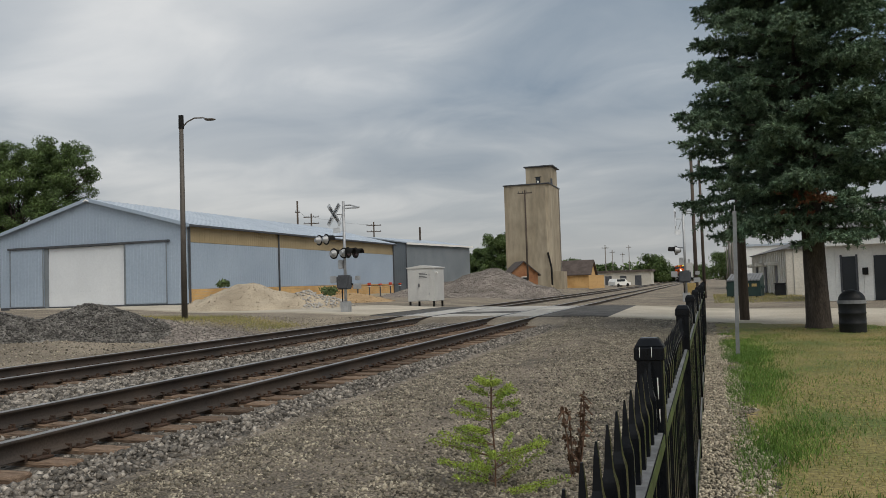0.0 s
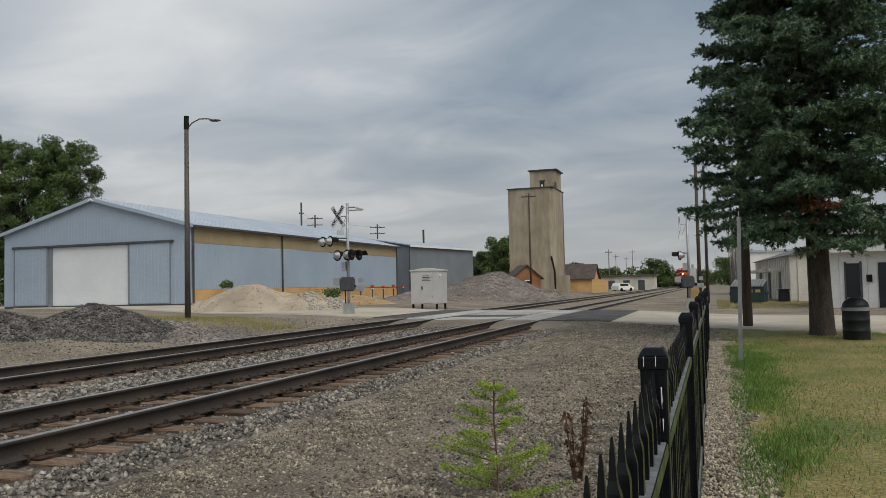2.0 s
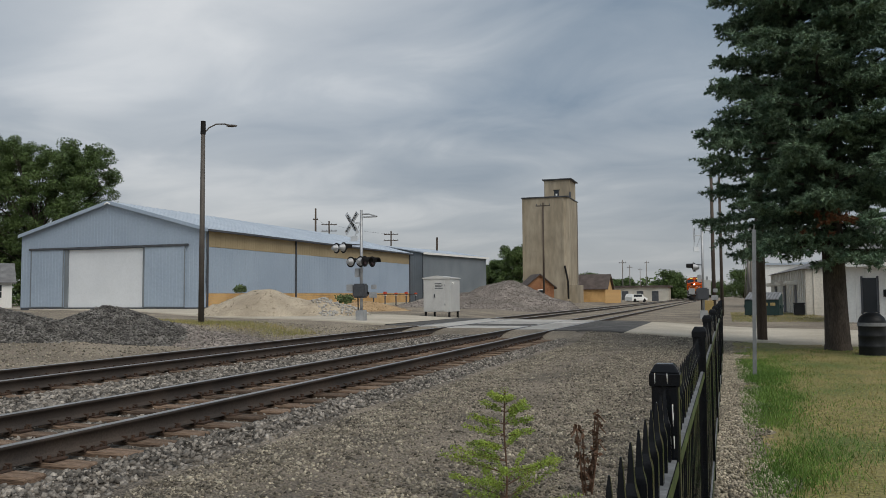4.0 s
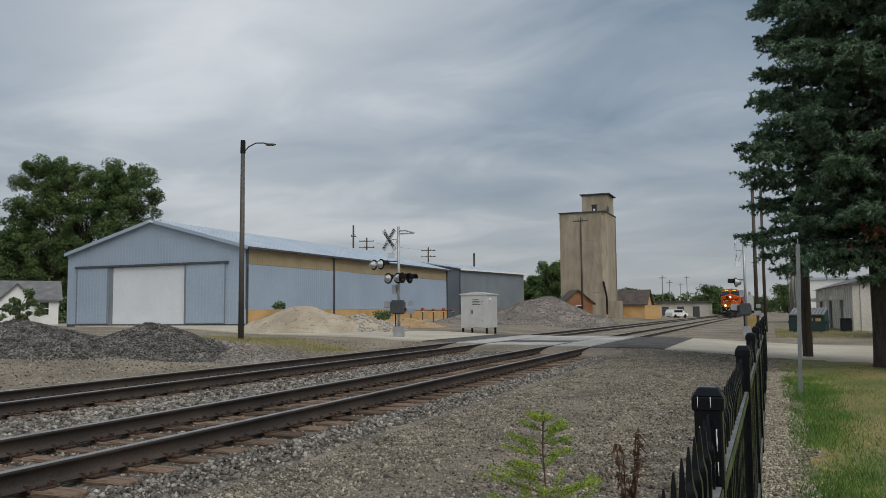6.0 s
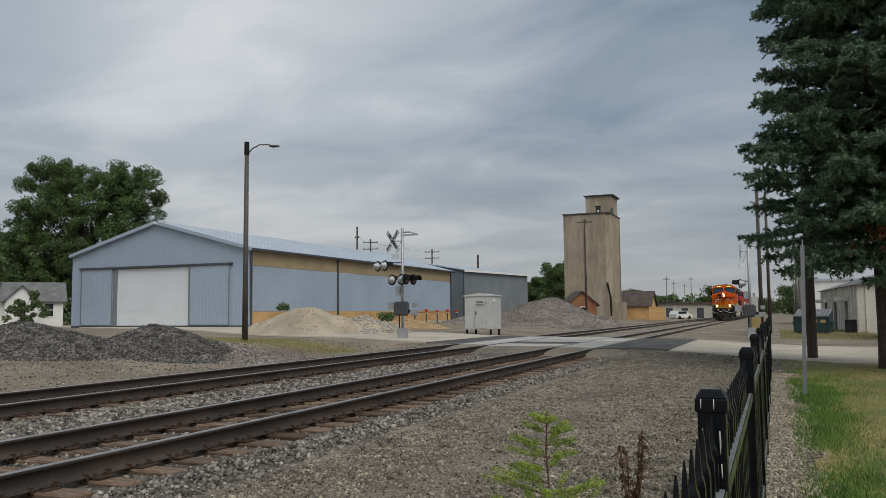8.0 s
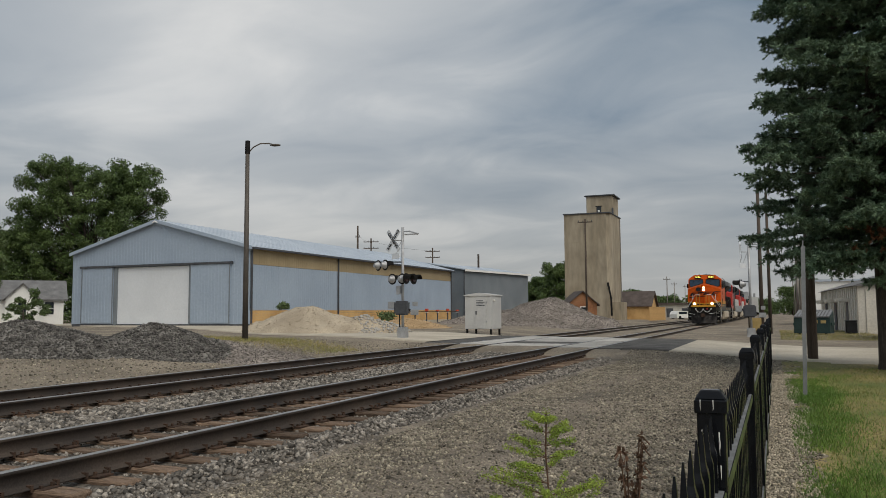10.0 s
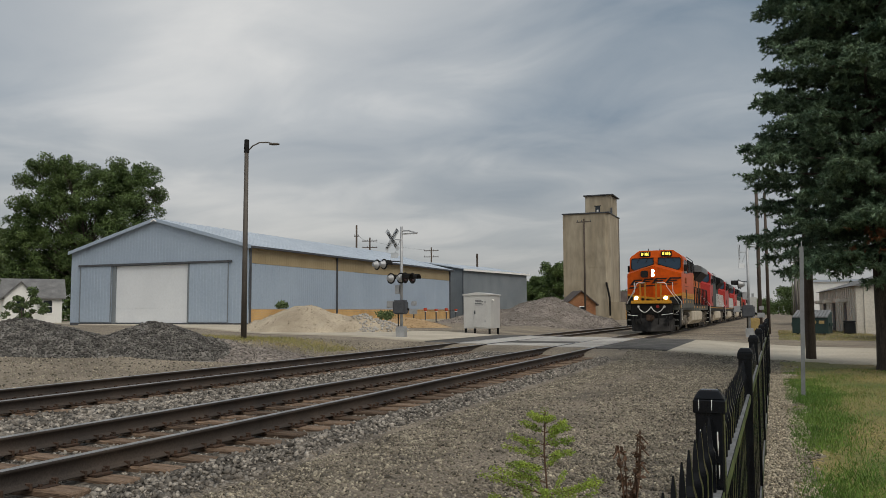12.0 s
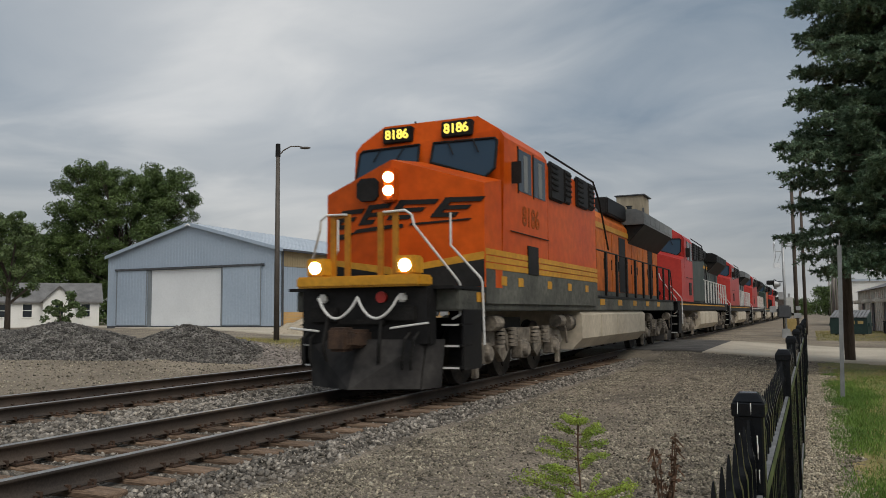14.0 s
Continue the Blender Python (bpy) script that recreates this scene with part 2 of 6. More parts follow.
    "leafpale": surface("pale_green_leaves", (0.07, 0.11, 0.035), (0.11, 0.155, 0.055), 0.5, 0.6, 0, 8, 0.25, 0, 0, island=0.35),
    "sprig": surface("bright_yellow_green_leaves", (0.19, 0.29, 0.035), (0.31, 0.39, 0.06), 6, 0.6, 0, 30, 0.2, 0, 0, island=0.3),
    "deadweed": surface("dead_brown_weed", (0.09, 0.05, 0.03), (0.17, 0.1, 0.065), 8, 0.9, 0, 30, 0.3, 0, 0, island=0.3),
    "binblack": surface("dark_plastic", (0.008, 0.009, 0.01), (0.018, 0.02, 0.022), 3, 0.5, 0, 25, 0.2, 0.08, 0.002, spec=0.25),
    "bingreen": surface("dark_green_dumpster_paint", (0.012, 0.032, 0.03), (0.022, 0.05, 0.045), 1.5, 0.55, 0, 14, 0.25, 0.1, 0.004),
    "lid": surface("grey_ribbed_lid", (0.17, 0.175, 0.18), (0.24, 0.245, 0.25), 1.5, 0.6, 0, 14, 0.15, 0.1, 0.004),
    "orange": surface("locomotive_orange_paint", (0.50, 0.068, 0.004), (0.59, 0.095, 0.007), 0.7, 0.4, 0, 5, 0.14, 0.03, 0.002, spec=0.14),
    "fadedorange": surface("faded_orange_paint", (0.52, 0.125, 0.018), (0.62, 0.18, 0.04), 0.5, 0.55, 0, 4, 0.2, 0.03, 0.002, spec=0.14),
    "yellow": surface("yellow_stripe_paint", (0.50, 0.235, 0.014), (0.6, 0.3, 0.022), 1, 0.5, 0, 10, 0.15, 0.03, 0.002),
    "red": surface("bright_red_paint", (0.36, 0.022, 0.018), (0.44, 0.038, 0.028), 0.6, 0.45, 0, 7, 0.12, 0.03, 0.002),
    "locogrey": surface("grey_hood_paint", (0.14, 0.15, 0.155), (0.22, 0.23, 0.23), 0.6, 0.6, 0, 9, 0.12, 0.04, 0.002),
    "locoblack": surface("sooty_black_paint", (0.005, 0.005, 0.006), (0.018, 0.017, 0.016), 0.8, 0.6, 0, 12, 0.3, 0.06, 0.003, spec=0.25),
    "locogreen": surface("dark_green_paint", (0.02, 0.04, 0.032), (0.035, 0.06, 0.05), 0.8, 0.5, 0, 9, 0.2, 0.04, 0.002),
    "truck": surface("dusty_bogie_steel", (0.06, 0.053, 0.045), (0.30, 0.26, 0.21), 2.2, 0.85, 0.05, 14, 0.35, 0.2, 0.008),
    "wheel": surface("dark_wheel_steel", (0.02, 0.018, 0.016), (0.07, 0.06, 0.05), 2.5, 0.7, 0.3, 20, 0.3, 0.1, 0.003),
    "fadedblack": surface("worn_dark_numerals", (0.22, 0.06, 0.02), (0.34, 0.075, 0.01), 3, 0.6, 0, 20, 0.3, 0.02, 0.001, spec=0.14),
    "huntgreen": surface("grey_green_hood_paint", (0.03, 0.045, 0.038), (0.075, 0.09, 0.08), 0.6, 0.6, 0, 9, 0.2, 0.04, 0.002),
    "tank": surface("dusty_beige_fuel_tank", (0.46, 0.40, 0.31), (0.58, 0.515, 0.41), 0.8, 0.7, 0, 9, 0.12, 0.06, 0.003),
    "handrail": surface("white_handrail_paint", (0.62, 0.62, 0.6), (0.72, 0.72, 0.7), 3, 0.5, 0, 20, 0.1, 0.03, 0.001),
    "glass": glassy("dark_window_glass", (0.02, 0.026, 0.032), 0.1, 0.4),
    "greyglass": glassy("hazy_windscreen_glass", (0.03, 0.055, 0.085), 0.3, 0.12),
    "lens": glassy("dark_signal_lens", (0.05, 0.012, 0.012), 0.15),
    "lamp": glow("burning_headlight", (1.0, 0.78, 0.42), 26),
    "numbers": glow("lit_yellow_numerals", (1.0, 0.82, 0.12), 1.3),
    "conered": surface("orange_red_plastic", (0.55, 0.06, 0.03), (0.62, 0.09, 0.04), 3, 0.6, 0, 20, 0.1, 0, 0),
    "yellowbox": surface("faded_yellow_case", (0.36, 0.26, 0.10), (0.45, 0.33, 0.14), 2, 0.7, 0, 14, 0.15, 0.05, 0.002),
}


# ---- mesh tools ----
def bm_box(bm, x0, x1, y0, y1, z0, z1, m=None):
    c = Matrix.Translation(((x0 + x1) / 2, (y0 + y1) / 2, (z0 + z1) / 2)) @ Matrix.Diagonal((abs(x1 - x0), abs(y1 - y0), abs(z1 - z0), 1))
    return bmesh.ops.create_cube(bm, size=1, matrix=(m @ c) if m else c)["verts"]


def bm_tube(bm, a, b, r0, r1=None, n=10, caps=True):
    a, b = Vector(a), Vector(b)
    d = b - a
    m = Matrix.Translation((a + b) / 2) @ d.to_track_quat("Z", "Y").to_matrix().to_4x4()
    return bmesh.ops.create_cone(bm, cap_ends=caps, segments=n, radius1=r0, radius2=r0 if r1 is None else r1, depth=d.length, matrix=m)["verts"]


def bm_path(bm, points, r, n=7):
    for a, b in zip(points, points[1:]):
        bm_tube(bm, a, b, r, r, n)
    for p in points[1:-1]:
        bmesh.ops.create_icosphere(bm, subdivisions=1, radius=r * 1.02, matrix=Matrix.Translation(p))


def bm_prism(bm, outline, axis, lo, hi):
    """A closed outline of 2D points drawn out along x, y or z from lo to hi."""
    def at(p, v):
        return {"x": (v, p[0], p[1]), "y": (p[0], v, p[1]), "z": (p[0], p[1], v)}[axis]
    low, high = [bm.verts.new(at(p, lo)) for p in outline], [bm.verts.new(at(p, hi)) for p in outline]
    bm.faces.new(low[::-1])
    bm.faces.new(high)
    for i in range(len(outline)):
        j = (i + 1) % len(outline)
        bm.faces.new((low[i], low[j], high[j], high[i]))


def bevelled(bm, w, seg=1, sharp=30):
    edges = [e for e in bm.edges if len(e.link_faces) == 2 and e.calc_face_angle(0) > radians(sharp)]
    if edges:
        bmesh.ops.bevel(bm, geom=edges, offset=w, segments=seg, affect="EDGES", clamp_overlap=True)


def mesh_of(name, bm, materials, smooth=False):
    bmesh.ops.recalc_face_normals(bm, faces=bm.faces[:])
    me = bpy.data.meshes.new(name)
    bm.to_mesh(me)
    bm.free()
    for m in materials if isinstance(materials, (list, tuple)) else [materials]:
        me.materials.append(m)
    if smooth:
        me.polygons.foreach_set("use_smooth", [True] * len(me.polygons))
    return me


def part(name, bm, material, parent=None, label="", smooth=False, m=None):
    ob = new(name, mesh_of(name, bm, material, smooth))
    if parent is not None:
        ob.parent = parent
    if m is not None:
        ob.matrix_basis = m
    return tagged(ob, label)


def again(name, mesh, parent, m):
    """One more piece on a mesh that is already there."""
    ob = new(name, mesh)
    ob.parent, ob.matrix_basis = parent, m
    return ob


def thing(name, label, category, m=None, group="", kind=""):
    ob = new(name)
    ob.empty_display_size = 0.2
    if m is not None:
        ob.matrix_basis = m
    return tagged(ob, label, category, group, kind)


def box_part(name, dims, material, parent, label="", bevel=0.0, m=None):
    bm = bmesh.new()
    bm_box(bm, *dims)
    if bevel:
        bevelled(bm, bevel, 2)
    return part(name, bm, material, parent, label, m=m)


def arrays_mesh(name, verts, faces, materials, smooth=False):
    """A mesh from numpy arrays; all faces have the same number of corners."""
    me = bpy.data.meshes.new(name)
    k = faces.shape[1]
    me.vertices.add(len(verts))
    me.vertices.foreach_set("co", np.ascontiguousarray(verts, dtype=np.float32).ravel())
    me.loops.add(faces.size)
    me.loops.foreach_set("vertex_index", np.ascontiguousarray(faces, dtype=np.int32).ravel())
    me.polygons.add(len(faces))
    me.polygons.foreach_set("loop_start", np.arange(0, faces.size, k, dtype=np.int32))
    me.polygons.foreach_set("loop_total", np.full(len(faces), k, dtype=np.int32))
    if smooth:
        me.polygons.foreach_set("use_smooth", np.ones(len(faces), dtype=bool))
    me.update(calc_edges=True)
    me.validate()
    for m in materials if isinstance(materials, (list, tuple)) else [materials]:
        me.materials.append(m)
    return me


def letters(name, text, size, material, parent, m, label="", depth=0.004, bold=0.0):
    cu = bpy.data.curves.new(name, "FONT")
    cu.body, cu.size, cu.extrude, cu.align_x, cu.align_y, cu.offset = text, size, depth, "CENTER", "CENTER", bold
    tmp = bpy.data.objects.new(name, cu)
    me = bpy.data.meshes.new_from_object(tmp)
    bpy.data.objects.remove(tmp)
    me.materials.append(material)
    ob = new(name, me)
    ob.parent, ob.matrix_basis = parent, m
    return tagged(ob, label)


def smooth01(v, a, b):
    v = min(max((v - a) / (b - a), 0), 1)
    return v * v * (3 - 2 * v)


# ---- the lie of the land ----
RAIL_X = (-5.685, -7.195, -10.146, -11.656)


def grade(y):
    return -0.0022 * max(0.0, y - 30)


def bend(y):
    return -1.29e-4 * max(0.0, y - 140) ** 2


def road_z(x):
    if x > -4.2:
        return -0.18 * (1 - smooth01(-x, -1.5, 4.2))
    if x < -13.2:
        return 0.12 * smooth01(-x, 13.2, 18) + 0.24 * smooth01(-x, 24, 36)
    return 0.0


def road_near(x):
    return 24.3 - 0.45 * x


def road_far(x):
    return 34.6 - 0.42 * x


def land(x, y):
    base = -0.27 if x > -13 else -0.27 + 0.37 * smooth01(-x, 13, 19) + 0.12 * smooth01(-x, 22, 40)
    if x > -13:
        base += 0.13 * smooth01(y, 20, 34)
    out = max(road_near(x) - y, y - road_far(x), 0)
    if -60 < x < 40:
        base += (road_z(x) - 0.03 - base) * (1 - smooth01(out, 0.0, 2.5))
    return base + grade(y) + 0.02 * noise.noise((x * 0.35, y * 0.35, 3.1))


def axis_steps(lo, hi, fine_lo, fine_hi, step, growth=1.25):
    out, v, s = [], fine_lo, step
    while v < fine_hi:
        out.append(v)
        v += step
    while v < hi:
        out.append(v)
        s *= growth
        v += s
    out.append(hi)
    v, s = fine_lo, step
    while v > lo:
        s *= growth
        v -= s
        out.append(max(v, lo))
    return sorted(set(out))


def sheet(name, xs, ys, height, material, keep=None):
    X, Y = len(xs), len(ys)
    v = np.array([(x, y, height(x, y)) for y in ys for x in xs])
    f = np.array([(j * X + i, j * X + i + 1, j * X + X + i + 1, j * X + X + i) for j in range(Y - 1) for i in range(X - 1)
                  if keep is None or keep((xs[i] + xs[i + 1]) / 2, (ys[j] + ys[j + 1]) / 2)])
    return new(name, arrays_mesh(name, v, f, material, True))


def build_ground():
    xs = axis_steps(-2600, 2600, -30, 8, 0.6)
    ys = axis_steps(-400, 4200, -4, 60, 0.6)
    tagged(sheet("ground", xs, ys, land, M["dirt"]), "grey-brown dirt and fine gravel ground", "ground", kind="structure")
    # finer gravel yard beside the tracks
    xs = [(-4.6 + 0.16 * i) for i in range(34)]
    ys = [-3 + 0.3 * i for i in range(110)]
    gravel = sheet("gravel_yard", xs, ys, lambda x, y: land(x, y) + 0.03 + 0.012 * noise.noise((x * 2, y * 2, 0)), M["gravel"],
                   lambda x, y: x < 0.5 + 0.15 * noise.noise((0, y, 1)) and y < road_near(x) - 0.2)
    tagged(gravel, "compacted grey gravel beside the fence", "gravel", kind="structure")
    # lawn
    xs = [0.1 + 0.2 * i for i in range(26)] + [5.5 + i for i in range(30)]
    ys = [-6 + 0.4 * i for i in range(80)]
    lawn = sheet("lawn", xs, ys, lambda x, y: land(x, y) + 0.035 + 0.015 * noise.noise((x, y, 5)), M["lawn"],
                 lambda x, y: x > 0.2 + 0.14 * noise.noise((0, y * 0.8, 2)) and y < road_near(x) - 0.3)
    tagged(lawn, "patchy mown lawn, half dry", "lawn", kind="structure")


def build_road():
    xs = [-60 + i for i in range(45)] + [-15 + 0.5 * i for i in range(3)] + [-13.4]
    for name, xs, mat, text in (("road_west", sorted(set(xs)), M["concrete"], "pale concrete road beyond the tracks"),
                                ("road_east", [-3.1 + 0.5 * i for i in range(12)] + [3.5 + i for i in range(40)], M["concrete"], "pale concrete road beside the lawn"),
                                ("road_apron", [-4.75 + 0.33 * i for i in range(6)], M["asphalt"], "dark asphalt apron beside the track")):
        v, f = [], []
        for x in xs:
            a, b = road_near(x), road_far(x)
            for k in range(9):
                y = a + (b - a) * k / 8
                v.append((x, y, road_z(x) + grade(y) + 0.012))
            for y in (b, a):
                v.append((x, y, road_z(x) + grade(y) - 0.25))
        for i in range(len(xs) - 1):
            for k in range(11):
                f.append((i * 11 + k, i * 11 + (k + 1) % 11, (i + 1) * 11 + (k + 1) % 11, (i + 1) * 11 + k))
        tagged(new(name, arrays_mesh(name, np.array(v), np.array(f), mat)), text, "road", kind="structure")


def bed_height(x):
    """Ballast top: low in the cribs between tie ends, a shoulder on either side."""
    crib = max(1 - smooth01(abs(x + 6.44), 1.15, 1.5), 1 - smooth01(abs(x + 10.9), 1.15, 1.5))
    top = -0.2 - 0.045 * crib
    if x > -4.9:
        top -= 0.13 * smooth01(x, -4.9, -3.9)
    if x < -12.4:
        top -= 0.12 * smooth01(-x, 12.4, 13.7)
    return top


def build_tracks():
    ys = [-12 + 0.25 * i for i in range(176)] + [32.5 + 2.5 * i for i in range(16)] + [75 + 8 * i for i in range(50)]
    xs = [-13.8 + 0.2 * i for i in range(51)]
    bed = sheet("ballast_bed", xs, ys, lambda x, y: max(bed_height(x) + grade(y) + 0.02 * noise.noise((x * 3, y * 3, 0)) * (y < 40), -9), M["ballast"])
    co = np.empty(len(bed.data.vertices) * 3, dtype=np.float32)
    bed.data.vertices.foreach_get("co", co)
    co = co.reshape(-1, 3)
    co[:, 0] += np.array([bend(y) for y in co[:, 1]])
    bed.data.vertices.foreach_set("co", co.ravel())
    tagged(bed, "grey crushed-stone ballast bed under the rails", "ballast", kind="structure")
    half = [(0.07, 0), (0.07, 0.012), (0.02, 0.03), (0.009, 0.045), (0.009, 0.135), (0.034, 0.148), (0.037, 0.16), (0.036, 0.176), (0.028, 0.183)]
    outline = half + [(-x, z) for x, z in half[::-1]]
    n = len(outline)
    ry = [-14, 0, 10, 20, 30, 60, 100, 140] + [150 + 10 * i for i in range(28)]
    for k, (ra, rb, text) in enumerate(((0, 1, "near railway track with rusty rails and weathered ties"), (2, 3, "far railway track with rusty rails and weathered ties"))):
        track = thing("railway_track", text, "railway track", kind="structure")
        for r in (ra, rb):
            v = [(RAIL_X[r] + bend(y) + x, y, grade(y) - 0.183 + z) for y in ry for x, z in outline]
            f = [(j * n + i, j * n + (i + 1) % n, (j + 1) * n + (i + 1) % n, (j + 1) * n + i) for j in range(len(ry) - 1) for i in range(n)]
            me = arrays_mesh("rail", np.array(v), np.array(f), [M["rail"], M["railhead"]])
            me.polygons.foreach_set("material_index", [1 if i % n in (7, 8, 9) else 0 for i in range(len(f))])
            ob = new("rail", me)
            ob.parent = track
        mid = (RAIL_X[ra] + RAIL_X[rb]) / 2
        rnd = random.Random(11 + k)
        # fastenings: plates, spikes and anchors in one joined piece
        bm = bmesh.new()
        y = -3.0
        ties = []
        while y < 62:
            ties.append((y, rnd.uniform(-0.06, 0.06), rnd.uniform(-1.2, 1.2), rnd.uniform(-0.014, 0.007)))
            y += 0.54 + rnd.uniform(-0.04, 0.04)
        for y, dx, turn, dz in ties:
            if road_near(mid) - 0.4 < y < road_far(mid) + 0.4 or y > 34:
                continue
            for r in (ra, rb):
                x = RAIL_X[r]
                bm_box(bm, x - 0.16, x + 0.16, y - 0.09, y + 0.09, -0.196, -0.182)
                for sx in (-1, 1):
                    for sy in (-0.05, 0.06):
                        bm_box(bm, x + sx * 0.085 - 0.012, x + sx * 0.085 + 0.012, y + sy - 0.012, y + sy + 0.012, -0.19, -0.145 - 0.02 * rnd.random())
                    bm_box(bm, x + sx * 0.045 - 0.03, x + sx * 0.045 + 0.03, y + 0.115, y + 0.14, -0.2, -0.145)
                    bm_box(bm, x + sx * 0.045 - 0.03, x + sx * 0.045 + 0.03, y - 0.14, y - 0.115, -0.2, -0.145)
        tagged(part("rail_fastening", bm, M["rust"], track, "rusty tie plates, spikes and anchors"), kind="stuff")
        bm = bmesh.new()
        bm_box(bm, -1.3, 1.3, -0.115, 0.115, -0.17, 0)
        for vtx in bm.verts:
            vtx.co += Vector((rnd.uniform(-.02, .02), rnd.uniform(-.012, .012), 0))
        bevelled(bm, 0.018)
        tie_mesh = mesh_of("tie", bm, M["tie"])
        for y, dx, turn, dz in ties:
            if road_near(mid) < y < road_far(mid):
                continue
            again("tie", tie_mesh, track, pose(mid + dx, y, grade(y) - 0.194 + dz, 0, 0, turn))
    # crossing panels, each a slab of its own
    deck = thing("level_crossing", "grey concrete level crossing panels between the rails", "level crossing", kind="structure")
    spans = [(-4.75, -5.60), (-5.79, -7.09), (-7.28, -10.04), (-10.25, -11.56), (-11.75, -13.4)]
    for x0, x1 in spans:
        xm = (x0 + x1) / 2
        a, b = road_near(xm) + 0.2, road_far(xm) - 0.2
        count = 5
        for i in range(count):
            bm = bmesh.new()
            bm_box(bm, x1 + 0.012, x0 - 0.012, a + (b - a) * i / count + 0.012, a + (b - a) * (i + 1) / count - 0.012, -0.2, 0.0 if abs(x0 - x1) < 2.5 else -0.006)
            bevelled(bm, 0.012)
            part("panel", bm, M["panel"] if -12 < xm < -5.7 and (abs(x0 - x1) < 2 or i != 1) else M["asphalt"], deck, m=pose(0, 0, grade((a + b) / 2)))


def stone_cloud(name, places, sizes, material, seed, flat=0.75):
    """Many small angular stones in one mesh."""
    rng = np.random.default_rng(seed)
    # a lean stone: an octahedron with some of its corners cut
    base = np.array([(1, 0, 0), (-1, 0, 0), (0, 1, 0), (0, -1, 0), (0, 0, 1), (0, 0, -1), (.75, .7, .5), (-.7, .65, -.45), (.6, -.75, -.5), (-.7, -.7, .55)])
    tri = hull(base)
    k = len(places)
    ang = rng.uniform(0, 2 * np.pi, (k, 2))
    ca, sa, cb, sb = np.cos(ang[:, 0]), np.sin(ang[:, 0]), np.cos(ang[:, 1] * 0.3), np.sin(ang[:, 1] * 0.3)
    v = base[None] * (1 + rng.uniform(-0.42, 0.3, (k, len(base), 1)))
    v = v * (np.asarray(sizes)[:, None, None] * np.stack([np.ones(k), rng.uniform(0.6, 1, k), rng.uniform(flat - 0.2, flat + 0.1, k)], 1)[:, None, :])
    y1 = v[..., 1] * cb[:, None] - v[..., 2] * sb[:, None]
    z1 = v[..., 1] * sb[:, None] + v[..., 2] * cb[:, None]
    x2 = v[..., 0] * ca[:, None] - y1 * sa[:, None]
    y2 = v[..., 0] * sa[:, None] + y1 * ca[:, None]
    v = np.stack([x2, y2, z1], -1) + np.asarray(places)[:, None, :]
    f = (tri[None] + (np.arange(k) * len(base))[:, None, None]).reshape(-1, 3)
    return new(name, arrays_mesh(name, v.reshape(-1, 3), f, material))


def hull(points):
    bm = bmesh.new()
    vs = [bm.verts.new(p) for p in points]
    bmesh.ops.convex_hull(bm, input=vs)
    bmesh.ops.triangulate(bm, faces=bm.faces[:])
    bm.verts.index_update()
    out = np.array([[v.index for v in f.verts] for f in bm.faces])
    bm.free()
    return out


def scatter_stones():
    rng = np.random.default_rng(5)

    def fill(x0, x1, y0, y1, per, size, lift):
        k = int((x1 - x0) * (y1 - y0) * per)
        x, y = rng.uniform(x0, x1, k), y0 + (y1 - y0) * rng.uniform(0, 1, k) ** 1.25
        s = size * (0.45 + 1.1 * rng.uniform(0, 1, k) ** 1.6)
        keep = y < road_near(0) - 0.45 * x - 0.2
        z = np.array([bed_height(a) + grade(b) for a, b in zip(x, y)]) + lift * s
        return np.stack([x, y, z], 1)[keep], s[keep]

    sets = [fill(-5.0, -3.6, 3.2, 26, 560, 0.027, 0.35), fill(-5.6, -5.0, 3.2, 26, 150, 0.028, 0.0), fill(-7.1, -5.8, 3.4, 27, 240, 0.028, 0.0),
            fill(-9.0, -7.3, 4.5, 28, 330, 0.036, 0.3), fill(-10.0, -9.0, 5.5, 28, 230, 0.036, 0.2), fill(-11.55, -10.25, 6, 28, 120, 0.034, 0.0), fill(-13.4, -11.8, 8, 28, 160, 0.036, 0.2)]
    p, s = np.concatenate([a for a, _ in sets]), np.concatenate([b for _, b in sets])
    tagged(stone_cloud("ballast_stones", p, s, M["stone"], 1), "loose angular grey ballast stones", "ballast stones", kind="stuff")
    k = 90000
    x, y = rng.uniform(-4.3, 0.42, k), 2.6 + 24 * rng.uniform(0, 1, k) ** 1.7
    s = rng.uniform(0.007, 0.02, k) * (1 + 0.6 * (rng.uniform(0, 1, k) > 0.93))
    z = np.array([land(a, b) + 0.03 + 0.012 * noise.noise((a * 2, b * 2, 0)) for a, b in zip(x, y)]) + 0.2 * s
    track = 1 - np.clip(np.abs(x + 2.9 + 0.25 * np.sin(y * 0.5)) / 0.75, 0, 1)
    keep = ((x < 0.2) | (rng.uniform(0, 1, k) < 0.6)) & (y < road_near(0) - 0.45 * x - 0.2) & (rng.uniform(0, 1, k) > 0.8 * track)
    tagged(stone_cloud("gravel_stones", np.stack([x, y, z], 1)[keep], s[keep], M["pebble"], 2), "small loose gravel stones", "gravel", kind="stuff")


def scatter_edge():
    """Pale limestone chips in the strip between the fence and the lawn."""
    rng = np.random.default_rng(23)
    k = 13000
    x, y = rng.uniform(-0.2, 0.28, k), 2.0 + 18 * rng.uniform(0, 1, k) ** 1.5
    x += 0.08 * np.sin(y * 1.3)
    s = rng.uniform(0.006, 0.019, k)
    z = np.array([land(a, b) + 0.04 for a, b in zip(x, y)]) + 0.2 * s
    tagged(stone_cloud("limestone_chips", np.stack([x, y, z], 1), s, M["chips"], 6), "pale limestone chips beside the fence", "gravel", kind="stuff")


build_ground()
scatter_edge()
build_road()
build_tracks()
scatter_stones()


